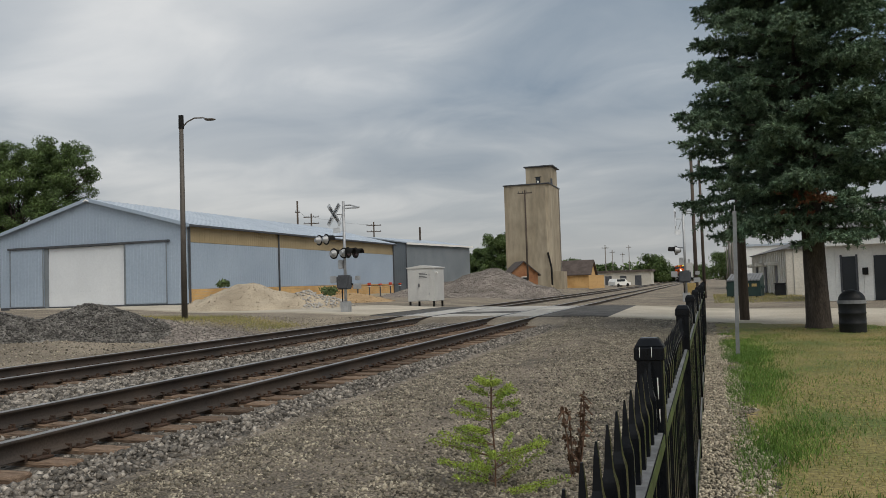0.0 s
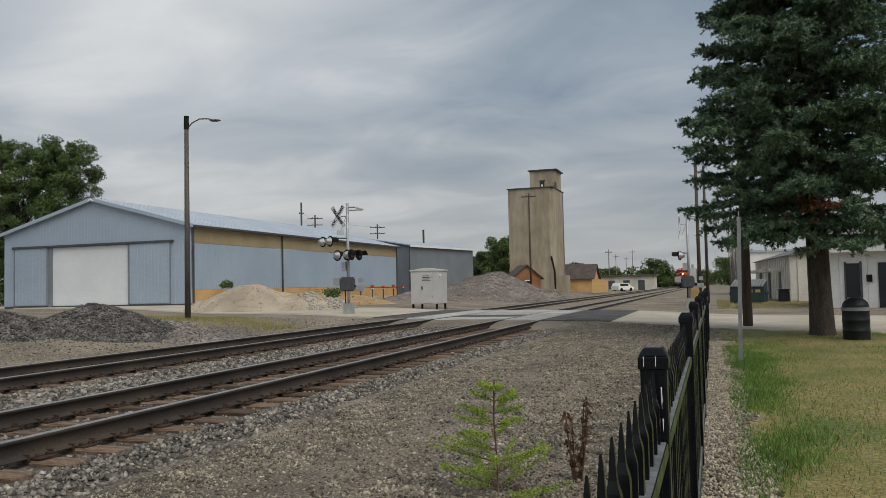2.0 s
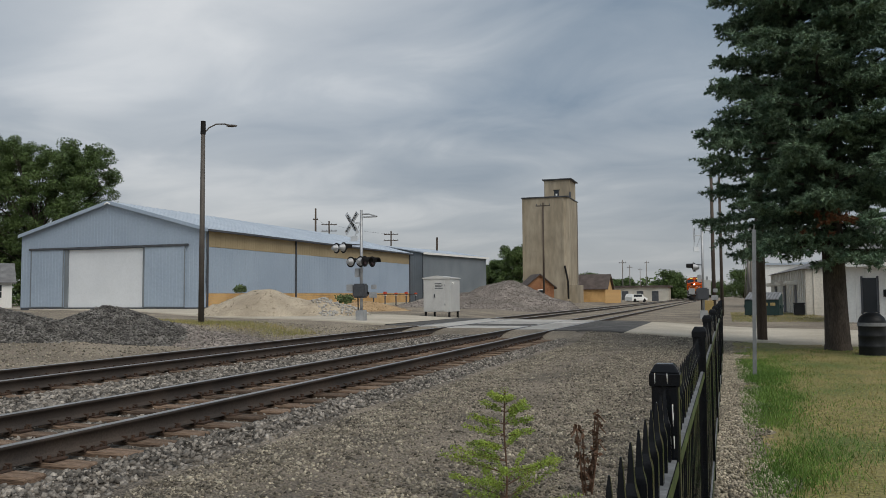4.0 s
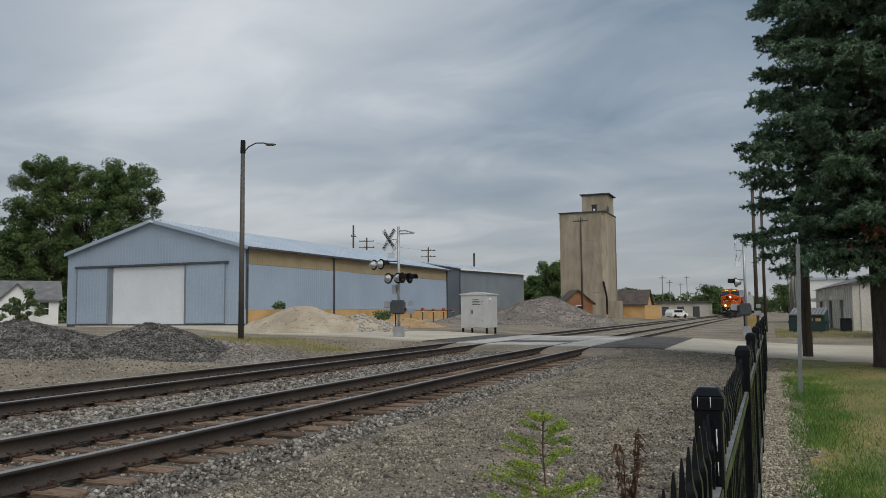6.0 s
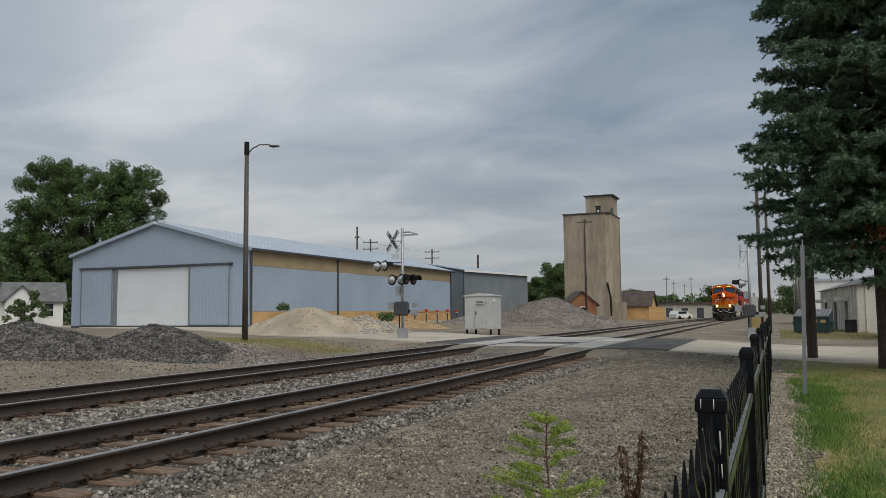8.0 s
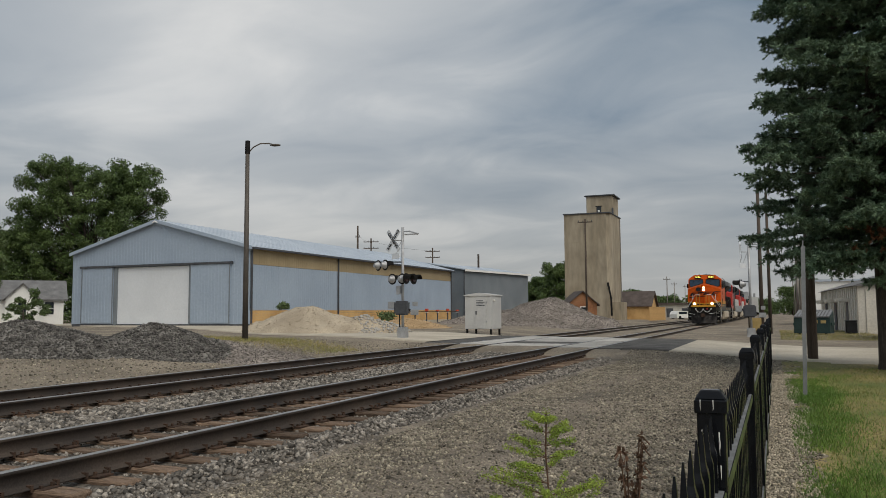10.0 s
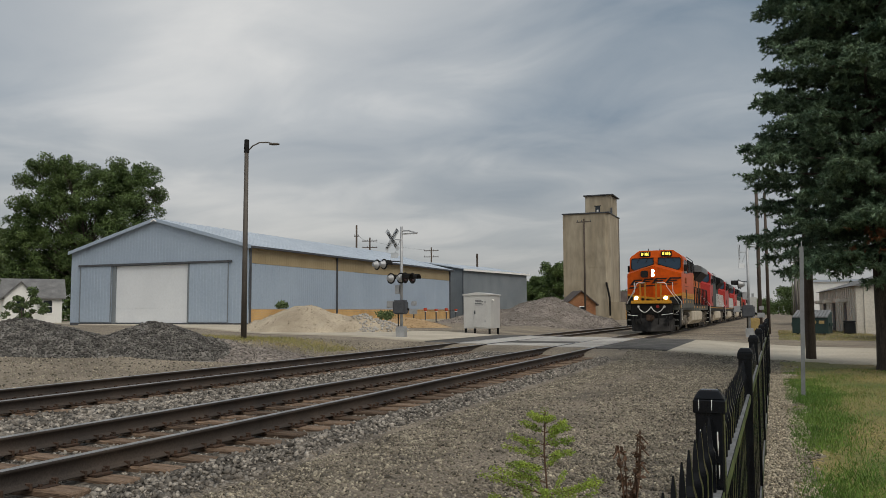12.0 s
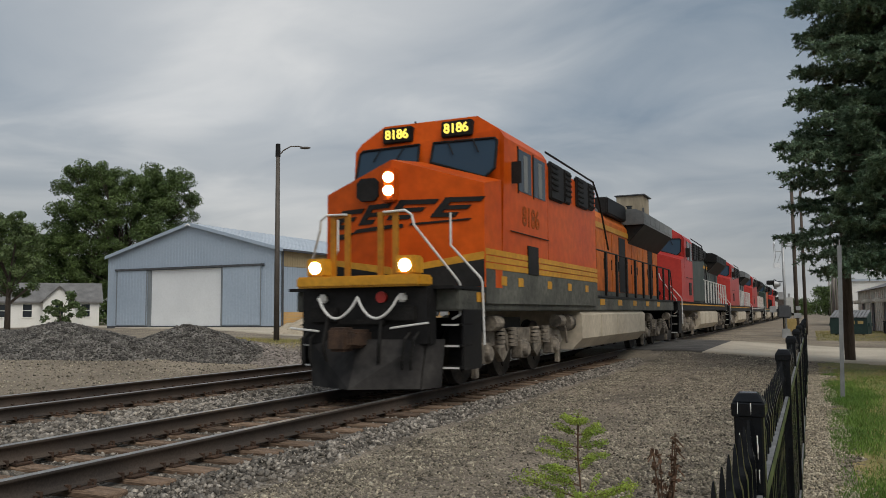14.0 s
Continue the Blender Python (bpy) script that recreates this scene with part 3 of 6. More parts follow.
# ---- ribbed sheds ----
def ribbed(bm, a, b, z0, z1, step=0.3, deep=0.011, out=1):
    """A wall of ribbed sheet from a to b on the plan: one folded sheet with small upright ribs, 6 cm thick."""
    a, b = Vector(a), Vector(b)
    d = b - a
    u, n = d.normalized(), Vector((d.y, -d.x)).normalized() * out
    k = max(1, int(d.length / step))
    line = [(0.0, 0.0)]
    for i in range(k):
        c = (i + 0.5) * d.length / k
        line += [(c - 0.03, 0.0), (c - 0.02, deep), (c + 0.02, deep), (c + 0.03, 0.0)]
    line += [(d.length, 0.0), (d.length, -0.06), (0.0, -0.06)]
    bm_prism(bm, [tuple(a + u * s + n * t) for s, t in line], "z", z0, z1)


def ribbed_slope(bm, x_out, z_out, x_in, z_in, y0, y1, count, thick=0.08, deep=0.035):
    """A roof slope of one ribbed sheet, its ribs running from eave to ridge."""
    line = [(y0, 0.0)]
    for i in range(count):
        c = y0 + (i + 0.5) * (y1 - y0) / count
        line += [(c - 0.05, 0.0), (c - 0.03, deep), (c + 0.03, deep), (c + 0.05, 0.0)]
    line += [(y1, 0.0), (y1, -thick), (y0, -thick)]
    ends = [[bm.verts.new((x, y, z + thick + t)) for y, t in line] for x, z in ((x_out, z_out), (x_in, z_in))]
    bm.faces.new(ends[0])
    bm.faces.new(ends[1][::-1])
    for i in range(len(line)):
        j = (i + 1) % len(line)
        bm.faces.new((ends[0][i], ends[0][j], ends[1][j], ends[1][i]))


def build_shed():
    W, L, E, R = 17.1, 37.7, 5.6, 7.85
    m = pose(-34.54, 47.1, 0.38, 0, 0, -0.25)
    shed = thing("metal_shed", "long blue-grey ribbed steel shed with pale metal roof", "shed", m)
    # front wall, in its own pieces round the doorway (local x runs from -W to 0)
    d0, d1, dh = -W * 0.735, -W * 0.315, 4.43
    bm = bmesh.new()
    ribbed(bm, (-W, 0), (d0, 0), 0, dh)
    ribbed(bm, (d1, 0), (0, 0), 0, dh)
    ribbed(bm, (-W, 0), (0, 0), dh, E)
    part("front_wall", bm, M["shedblue"], shed)
    bm = bmesh.new()
    ribbed(bm, (-W, 0), (0, 0), E, R + 0.1)
    for s in (-1, 1):
        x = 0.0 if s > 0 else -W
        cut = Vector((s * (R - E), 0, W / 2)).normalized()
        bmesh.ops.bisect_plane(bm, geom=bm.verts[:] + bm.edges[:] + bm.faces[:], plane_co=(x, 0, E + 0.02), plane_no=cut, clear_outer=True)
    part("gable", bm, M["shedblue"], shed)
    # side wall: blue sheet with a tan band above and bare boards below
    bm = bmesh.new()
    ribbed(bm, (0, 0), (0, L), 1.05, 4.33)
    part("side_wall", bm, M["shedblue"], shed)
    bm = bmesh.new()
    ribbed(bm, (0, 0), (0, L), 4.35, E, 0.3, 0.012)
    part("upper_band", bm, M["shedtan"], shed, "tan steel band under the eave")
    for i in range(5):
        box_part("board", (-0.05, 0.01, 0.02, L - 0.02, 0.02 + i * 0.205, 0.215 + i * 0.205), M["board"], shed)
    for y in (0.06, 12.2, L - 0.08):
        box_part("downpipe", (0.03, 0.14, y - 0.07, y + 0.07, -0.3, E - 0.1), M["darktrim"], shed, "dark downpipe", 0.02)
    box_part("rear_wall", (-W, 0, L - 0.06, L, 0, E), M["shedblue"], shed)
    box_part("far_wall", (-W - 0.06, -W, 0, L, 0, E), M["shedblue"], shed)
    # roof: two ribbed slopes with a lip
    for side in (-1, 1):
        bm = bmesh.new()
        x_out, x_in = (0.35, -W / 2) if side > 0 else (-W - 0.12, -W / 2)
        z_out = E - (0.35 if side > 0 else 0.12) * (R - E) / (W / 2)
        ribbed_slope(bm, x_out, z_out, x_in, R, -0.3, L + 0.3, 40)
        part("roof", bm, M["shedroof"], shed)
        bm = bmesh.new()
        bm_prism(bm, [(x_out, z_out - 0.14), (x_in, R - 0.14), (x_in, R + 0.115), (x_out, z_out + 0.115)], "y", -0.345, -0.3)
        part("barge_board", bm, M["shedblue"], shed)
    box_part("gutter", (0.33, 0.45, -0.3, L + 0.3, E - 0.2, E - 0.04), M["darktrim"], shed, "dark eaves gutter", 0.02)
    bm = bmesh.new()
    bm_path(bm, [(-W / 2 - 0.25, -0.36, R - 0.15), (-W / 2, -0.38, R - 0.02), (-W / 2 + 0.25, -0.36, R - 0.15)], 0.05)
    part("ridge_cap", bm, M["white"], shed)
    # big white door, its frame and the two sliding leaves beside it
    for i in range(4):
        box_part("door_panel", (d0 + 0.12, d1 - 0.12, 0.05, 0.12, 0.05 + i * 1.09, 1.138 + i * 1.09), M["whitedoor"], shed, "white sectional door panel", 0.004)
    for x0, x1 in ((d0 - 0.22, d0 + 0.12), (d1 - 0.1, d1 + 0.03)):
        box_part("door_frame", (x0, x1, -0.05, 0.1, 0, dh), M["greysteel"], shed, "slate-grey door jamb", 0.01)
    box_part("door_track", (-W * 0.95, -W * 0.085, -0.2, -0.05, dh, dh + 0.16), M["darktrim"], shed, "dark sliding-door track", 0.02)
    for x0, x1 in ((-W * 0.94, d0 - 0.25), (d1 + 0.05, -W * 0.1)):
        bm = bmesh.new()
        ribbed(bm, (x0, -0.1), (x1, -0.1), 0.12, dh, 0.3)
        leaf = part("sliding_leaf", bm, M["shedblue"], shed, "blue-grey ribbed sliding door leaf")
        for a, b in ((x0, x0 + 0.07), (x1 - 0.07, x1)):
            box_part("edge_strip", (a, b, -0.14, -0.09, 0.1, dh), M["greysteel"], leaf)
    box_part("plinth", (-W, 0, -0.03, 0.03, -0.6, 0.06), M["darktrim"], shed, "dark foot strip")
    box_part("foundation", (-W, 0.02, 0.05, L, -0.6, 0.02), M["concrete"], shed)


def build_grey_building():
    m = pose(-34.9, 90.4, -0.15, 0, 0, -10.5)
    b = thing("steel_building", "slate-grey ribbed steel building with white roof edge", "building", m)
    bm = bmesh.new()
    ribbed(bm, (0, 0), (0, 17), 0, 6.5, 0.3)
    ribbed(bm, (-12, 0), (0, 0), 0, 6.5, 0.3)
    part("wall", bm, M["greysteel"], b)
    bm = bmesh.new()
    bm_prism(bm, [(-12, 6.5), (0, 6.5), (-6, 7.5)], "y", 0, 0.08)
    part("gable", bm, M["greysteel"], b)
    for s in (0, 1):
        bm = bmesh.new()
        xo, xi = (0.3, -6) if s else (-12.3, -6)
        bm_prism(bm, [(xo, 6.45), (xi, 7.5), (xi, 7.62), (xo, 6.57)], "y", -0.3, 17.3)
        part("roof", bm, M["shedroof"], b)
    box_part("eave_trim", (0.28, 0.38, -0.3, 17.3, 6.3, 6.55), M["white"], b, "white eave trim")
    box_part("corner_trim", (0.0, 0.09, -0.09, 0.0, 0, 6.5), M["darktrim"], b)
    box_part("base_strip", (0.0, 0.08, 0, 17, -0.4, 0.35), M["board"], b, "tan base strip")
    box_part("vent_pipe", (-5.2, -5.0, 12, 12.2, 7, 9.3), M["pole"], b)


def build_elevator():
    m = pose(-28.45, 115, -0.1)
    e = thing("grain_elevator", "tall stained tan concrete grain elevator with headhouse", "grain elevator", m)
    bm = bmesh.new()
    bm_prism(bm, [(0, 0), (6.2, 0), (6.5, 0.3), (6.75, 1.2), (6.75, 8.5), (0, 8.5)], "z", 0, 15.5)
    bevelled(bm, 0.08, 2)
    part("bin_block", bm, M["elevator"], e)
    for x in (0.0, 2.95, 5.9):
        box_part("pilaster", (x, x + 0.3, -0.07, 0.02, 0, 15.3), M["elevator"], e)
    for z in (3.8, 7.6, 11.4):
        box_part("pour_line", (0.3, 5.9, -0.02, 0.02, z, z + 0.06), M["elevator"], e)
    box_part("roof_slab", (-0.15, 6.85, -0.2, 8.65, 15.5, 15.66), M["darktrim"], e, "dark roof slab edge", 0.03)
    box_part("headhouse", (2.6, 6.5, 3.5, 8.3, 15.66, 18.55), M["elevator"], e, "tan headhouse on the roof", 0.05)
    box_part("headhouse_roof", (2.35, 6.85, 3.2, 8.6, 18.55, 18.72), M["darktrim"], e, "dark flat roof", 0.03)
    w = box_part("window", (4.15, 4.85, 3.44, 3.52, 16.1, 16.95), M["glass"], e, "dark broken headhouse window")
    box_part("window_frame", (4.0, 5.0, 3.45, 3.51, 16.95, 17.08), M["blackflat"], w)
    box_part("loose_pane", (4.35, 4.62, 3.42, 3.45, 16.15, 16.45), M["white"], w, "pale broken pane")
    box_part("spout_shaft", (6.5, 6.72, 2.9, 3.3, 14.2, 16.6), M["darktrim"], e, "dark duct")
    box_part("wall_rail", (6.74, 6.86, 7.6, 7.8, 2.5, 15.3), M["greypole"], e, "grey ladder rail")
    bm = bmesh.new()
    bm_path(bm, [(6.3, -0.2, 5.4), (6.75, -0.3, 3.2), (6.8, -0.3, 0.6)], 0.14)
    part("loading_spout", bm, M["blackflat"], e, "bent dark loading spout")
    box_part("annex", (6.1, 7.9, 0.8, 6.0, 0, 2.6), M["elevator"], e)


def gable_house(name, label, m, w, l, eave, ridge, wall, roof, along="x", openings=(), over=0.35):
    """A house with its gable towards -y, walls 0.2 m thick, roof slopes, windows and doors (x, z, width, height, kind) on the -y face."""
    h = thing(name, label, "building", m)
    bm = bmesh.new()
    bm_box(bm, 0, w, 0, l, -0.5, eave)
    part("wall", bm, wall, h)
    bm = bmesh.new()
    bm_prism(bm, [(0, eave), (w, eave), (w / 2, ridge)], "y", 0.0, l)
    part("gable", bm, wall, h)
    for s in (0, 1):
        bm = bmesh.new()
        slope = (ridge - eave) / (w / 2)
        xo, xi = (w + over, w / 2) if s else (-over, w / 2)
        bm_prism(bm, [(xo, eave - over * slope), (xi, ridge), (xi, ridge + 0.14), (xo, eave - over * slope + 0.14)], "y", -over, l + over)
        part("roof", bm, roof, h)
    for x, z, ww, hh, kind in openings:
        win = box_part("door" if kind == "door" else "window", (x, x + ww, -0.04, 0.02, z, z + hh), M["darktrim"] if kind == "door" else M["glass"], h)
        for a in ((x - 0.1, x, z - 0.1, z + hh + 0.1), (x + ww, x + ww + 0.1, z - 0.1, z + hh + 0.1), (x, x + ww, z + hh, z + hh + 0.1), (x, x + ww, z - 0.1, z)):
            box_part("frame", (a[0], a[1], -0.07, 0.02, a[2], a[3]), M["white"], win)
        if kind == "sash":
            box_part("glazing_bar", (x, x + ww, -0.06, -0.02, z + hh / 2 - 0.03, z + hh / 2 + 0.03), M["white"], win)
    return h


def build_far_buildings():
    gable_house("office_hut", "small faded orange wooden hut with brown roof", pose(-23.9, 98, -0.2, 0, 0, 24), 3.6, 5.4, 2.35, 3.85, M["orangebrick"], M["brownroof"],
                openings=((1.6, 0.7, 0.7, 1.2, "sash"),))
    box = gable_house("brown_roof_building", "tan building with brown shingle roof", pose(-17.6, 124, -0.25, 0, 0, 90), 7.0, 5.6, 2.3, 4.4, M["board"], M["brownroof"])
    fence = thing("board_fence", "tan upright board fence beside the tracks", "fence", pose(-16.0, 112, -0.15, 0, 0, 80))
    bm = bmesh.new()
    bm_box(bm, 0, 0.29, -0.02, 0.02, 0, 1.9)
    me = mesh_of("board", bm, M["board"])
    for i in range(24):
        again("board", me, fence, pose(i * 0.3, 0, 0.01 * (i % 3)))
    low = thing("low_warehouse", "long low grey warehouse with flat dark roof", "building", pose(-27, 178, -0.4))
    box_part("wall", (0, 15, 0, 9, -0.3, 2.9), M["cream"], low)
    box_part("roof", (-0.4, 15.4, -0.5, 9.4, 2.9, 3.3), M["brownroof"], low)
    for i in range(4):
        box_part("door", (2 + 3.2 * i, 3.4 + 3.2 * i, -0.05, 0.03, -0.3, 2.1), M["darktrim"], low)
    # white house by the far trees
    front = pose(-66.9, 60.0, 0.3, 0, 0, 141)
    h = gable_house("white_house", "white clapboard house with dark grey roof and a front gable", front, 6.4, 9.4, 2.5, 4.3, M["white"], M["greyroof"])
    for y in (0.9, 6.2, 8.2):
        win = box_part("window", (-0.03, 0.02, y, y + 0.8, 0.9, 2.15), M["glass"], h, "dark sash window")
        for y0, y1, z0, z1 in ((y - 0.1, y, 0.8, 2.25), (y + 0.8, y + 0.9, 0.8, 2.25), (y, y + 0.8, 2.15, 2.25), (y, y + 0.8, 0.8, 0.9), (y, y + 0.8, 1.5, 1.56)):
            box_part("frame", (-0.06, 0.02, y0, y1, z0, z1), M["white"], win)
    bay = bmesh.new()
    bm_box(bay, -1.2, 0.0, 2.3, 5.2, -0.5, 2.5)
    part("bay_wall", bay, M["white"], h)
    bay = bmesh.new()
    bm_prism(bay, [(2.3, 2.5), (5.2, 2.5), (3.75, 3.9)], "x", -1.2, 1.4)
    part("bay_gable", bay, M["white"], h)
    for lo in (2.0, 5.5):
        bay = bmesh.new()
        bm_prism(bay, [(lo, 2.22), (3.75, 3.92), (3.75, 4.06), (lo, 2.36)], "x", -1.5, 1.9)
        part("bay_roof", bay, M["greyroof"], h)
    box_part("bay_window", (-1.23, -1.18, 3.4, 4.1, 0.9, 2.1), M["glass"], h, "dark window in the gable bay")
    for z in range(12):
        box_part("clapboard", (-1.22, -1.2, 2.32, 3.38, 0.02 + z * 0.205, 0.2 + z * 0.205), M["white"], h)
        box_part("clapboard", (-1.22, -1.2, 4.12, 5.18, 0.02 + z * 0.205, 0.2 + z * 0.205), M["white"], h)
    # white front with a cream wing behind
    wb = thing("white_building", "white board-fronted building with grey shingle roof", "building", pose(5.15, 40.6, -0.2, 0, 0, -25))
    box_part("wall", (0, 12, 0, 6, -0.2, 2.75), M["white"], wb)
    for i in range(30):
        box_part("siding_board", (0.02 + i * 0.4, 0.4 + i * 0.4, -0.025, 0.0, 0.0, 2.7), M["white"], wb)
    bm = bmesh.new()
    bm_prism(bm, [(-0.6, 2.62), (3.0, 4.6), (3.0, 4.75), (-0.6, 2.77)], "x", -0.4, 12.4)
    part("roof", bm, M["greyroof"], wb)
    bm = bmesh.new()
    bm_prism(bm, [(6.5, 2.62), (3.0, 4.6), (3.0, 4.75), (6.5, 2.77)], "x", -0.4, 12.4)
    part("roof", bm, M["greyroof"], wb)
    box_part("fascia", (-0.4, 12.4, -0.66, -0.58, 2.55, 2.8), M["white"], wb)
    win = box_part("window", (0.72, 1.3, -0.06, 0.0, 0.5, 2.05), M["glass"], wb, "tall narrow dark window")
    box_part("frame", (0.64, 0.72, -0.08, 0.0, 0.42, 2.13), M["darktrim"], win)
    box_part("frame", (1.3, 1.38, -0.08, 0.0, 0.42, 2.13), M["darktrim"], win)
    box_part("door", (2.05, 3.15, -0.06, 0.0, 0.0, 2.05), M["glass"], wb, "dark glass entrance door")
    box_part("wall_box", (1.58, 1.8, -0.14, -0.02, 1.2, 1.52), M["blackflat"], wb, "black mailbox on the wall", 0.01)
    box_part("walkway", (0, 12, -0.9, -0.05, -0.2, 0.02), M["concrete"], wb)
    cw = thing("cream_wing", "long low cream ribbed building, weathered", "building", pose(4.5, 53.4, -0.25, 0, 0, 3))
    bm = bmesh.new()
    ribbed(bm, (0, 19), (0, 0), 0, 2.9, 0.9, 0.06)
    ribbed(bm, (0, 0), (8, 0), 0, 2.9, 0.9, 0.06)
    part("wall", bm, M["cream"], cw)
    bm = bmesh.new()
    bm_prism(bm, [(-0.25, 2.9), (4, 4.2), (8.2, 2.9)], "y", -0.2, 19.2)
    part("roof", bm, M["greyroof"], cw)
    for y in (3.0, 9.0, 14.5):
        box_part("awning", (-0.7, 0.0, y, y + 1.6, 1.95, 2.2), M["cream"], cw, "", 0.05)
        box_part("doorway", (-0.07, -0.04, y + 0.2, y + 1.3, 0, 1.95), M["darktrim"], cw)
    far = thing("white_store", "far white metal store building", "building", pose(3.2, 84, -0.3))
    box_part("wall", (0, 9, 0, 14, -0.2, 4.2), M["white"], far)
    box_part("roof", (-0.2, 9.2, -0.2, 14.2, 4.2, 4.4), M["shedroof"], far)


def build_box_house():
    b = thing("signal_bungalow", "white metal railway signal equipment cabinet", "equipment cabinet", pose(-16.6, 43.1, 0.12))
    box_part("case", (0, 1.65, 0, 1.7, 0.12, 2.02), M["aluminium"], b, "", 0.015)
    bm = bmesh.new()
    bm_prism(bm, [(-0.06, 2.02), (1.71, 2.02), (1.71, 2.08), (0.83, 2.2), (-0.06, 2.08)], "y", -0.06, 1.76)
    part("roof", bm, M["aluminium"], b)
    d = box_part("door", (0.62, 1.32, -0.03, 0.0, 0.18, 1.95), M["aluminium"], b, "", 0.006)
    box_part("handle", (0.68, 0.74, -0.08, -0.03, 0.95, 1.15), M["darktrim"], d)
    for i in range(4):
        box_part("notice_line", (0.72, 1.22 - 0.1 * (i % 2), -0.036, -0.03, 1.45 + i * 0.09, 1.49 + i * 0.09), M["darktrim"], d)
    for z in (0.5, 1.6):
        box_part("hinge", (1.3, 1.36, -0.05, 0.0, z, z + 0.1), M["galv"], d)
    for x in (0.05, 1.5):
        for y in (0.05, 1.55):
            box_part("foot", (x, x + 0.1, y, y + 0.1, -0.25, 0.12), M["blackflat"], b)
    bm = bmesh.new()
    bm_tube(bm, (1.66, 0.3, 1.75), (1.74, 0.3, 1.75), 0.06)
    part("lamp", bm, M["white"], b)


def crossing_signal(label, m, buck, pairs):
    """A mast with crossbuck, pairs of flashing lights (height, offset, facing), a bell arm, a gate drive and a foot case."""
    s = thing("crossing_signal", label, "crossing signal", m, "crossing signals")
    bm = bmesh.new()
    bm_tube(bm, (0, 0, 0.4), (0, 0, 5.05), 0.068, 0.065, 14)
    part("mast", bm, M["galv"], s, smooth=True)
    bm = bmesh.new()
    bm_box(bm, -0.2, 0.2, -0.2, 0.2, -0.3, 0.45)
    bevelled(bm, 0.03, 2)
    part("foot_case", bm, M["galv"], s)
    # crossbuck: two slats across one another
    turn = pose(-0.42, -0.1, 4.45, 0, 0, buck)
    for k, (a, word) in enumerate(((50, "CROSSING"), (-50, "RAILROAD"))):
        bm = bmesh.new()
        bm_box(bm, -0.61, 0.61, -0.012, 0.012, -0.115, 0.115)
        bevelled(bm, 0.004)
        slat = part("crossbuck_slat", bm, M["whitedoor"], s, "white slat with black letters", m=turn @ pose(0, -0.03 * k, 0) @ pose(0, 0, 0, 0, a, 0))
        if k == 1:
            letters("lettering", "RAIL", 0.17, M["blackflat"], slat, pose(-0.35, -0.016, 0, 90), bold=0.004)
            letters("lettering", "ROAD", 0.17, M["blackflat"], slat, pose(0.35, -0.016, 0, 90), bold=0.004)
        else:
            letters("lettering", "CROSSING", 0.19, M["blackflat"], slat, pose(0, -0.05, 0, 90), bold=0.004)
    bm = bmesh.new()
    bm_box(bm, -0.2, 0.2, -0.02, 0.02, -0.12, 0.12)
    part("track_count_plate", bm, M["whitedoor"], s, m=pose(-0.3, -0.12, 3.72, 0, 0, buck * 0.5))
    bm = bmesh.new()
    bm_path(bm, [(0, 0, 4.45), (-0.42, -0.08, 4.45)], 0.025)
    bm_path(bm, [(0, 0, 4.6), (-0.3, -0.08, 3.8)], 0.012)
    part("crossbuck_bracket", bm, M["galv"], s)
    # bracket and bell at the top
    bm = bmesh.new()
    bm_path(bm, [(0, 0, 4.85), (0.35, 0, 4.85), (0.8, 0, 4.72)], 0.035)
    bm_box(bm, 0.1, 0.75, -0.04, 0.04, 4.68, 4.74)
    part("top_bracket", bm, M["galv"], s)
    # light pairs
    for z, x, f in pairs:
        base = pose(x, -0.05, z, 0, 0, f)
        bm = bmesh.new()
        bm_path(bm, [(0.0, 0.05, z + 0.12), (x * 0.6, 0.0, z + 0.14), (x, -0.05, z + 0.14)], 0.03)
        part("light_arm", bm, M["darktrim"], s)
        for o in (-0.3, 0.3):
            bm = bmesh.new()
            bm_tube(bm, (0, 0.0, 0), (0, 0.03, 0), 0.25, 0.25, 20)
            disc = part("light_disc", bm, M["blackflat"], s, m=base @ pose(o, 0, 0))
            bm = bmesh.new()
            bm_tube(bm, (0, -0.03, 0), (0, -0.005, 0), 0.15, 0.15, 18)
            part("lens", bm, M["lens"], disc)
            bm = bmesh.new()
            bm_tube(bm, (0, 0.03, 0), (0, 0.24, 0), 0.19, 0.09, 16)
            part("lamp_housing", bm, M["galv"], disc, "grey rear housing")
            bm = bmesh.new()
            for i in range(9):
                a = radians(10 + 20 * i)
                bm_box(bm, -0.055, 0.055, -0.34, 0.0, -0.006, 0.006, pose(0.18 * math.cos(a), 0, 0.18 * math.sin(a), 0, 90 - math.degrees(a), 0))
            part("hood", bm, M["blackflat"], disc, "black light hood")
    box_part("relay_case", (-0.3, -0.08, -0.1, 0.12, 1.95, 2.35), M["galv"], s, "", 0.02)
    bm = bmesh.new()
    bm_box(bm, -0.36, 0.28, -0.24, 0.2, 1.0, 1.65)
    bevelled(bm, 0.07, 2)
    part("gate_drive", bm, M["darktrim"], s, "dark gate drive case")
    for x0, x1, z0, z1 in ((-0.75, -0.42, 1.3, 1.62), (0.4, 0.75, 1.0, 1.25), (0.5, 0.72, 1.4, 1.6)):
        box_part("counterweight", (x0, x1, -0.05, 0.12, z0, z1), M["galv"], s, "grey counterweight", 0.02)
    bm = bmesh.new()
    bm_path(bm, [(-0.55, 0, 1.45), (0, 0.1, 1.35), (0.6, 0.02, 1.12)], 0.045)
    bm_path(bm, [(-0.1, -0.15, 1.05), (-0.1, -0.12, 0.4)], 0.03)
    part("gate_arm_support", bm, M["blackflat"], s)
    return s


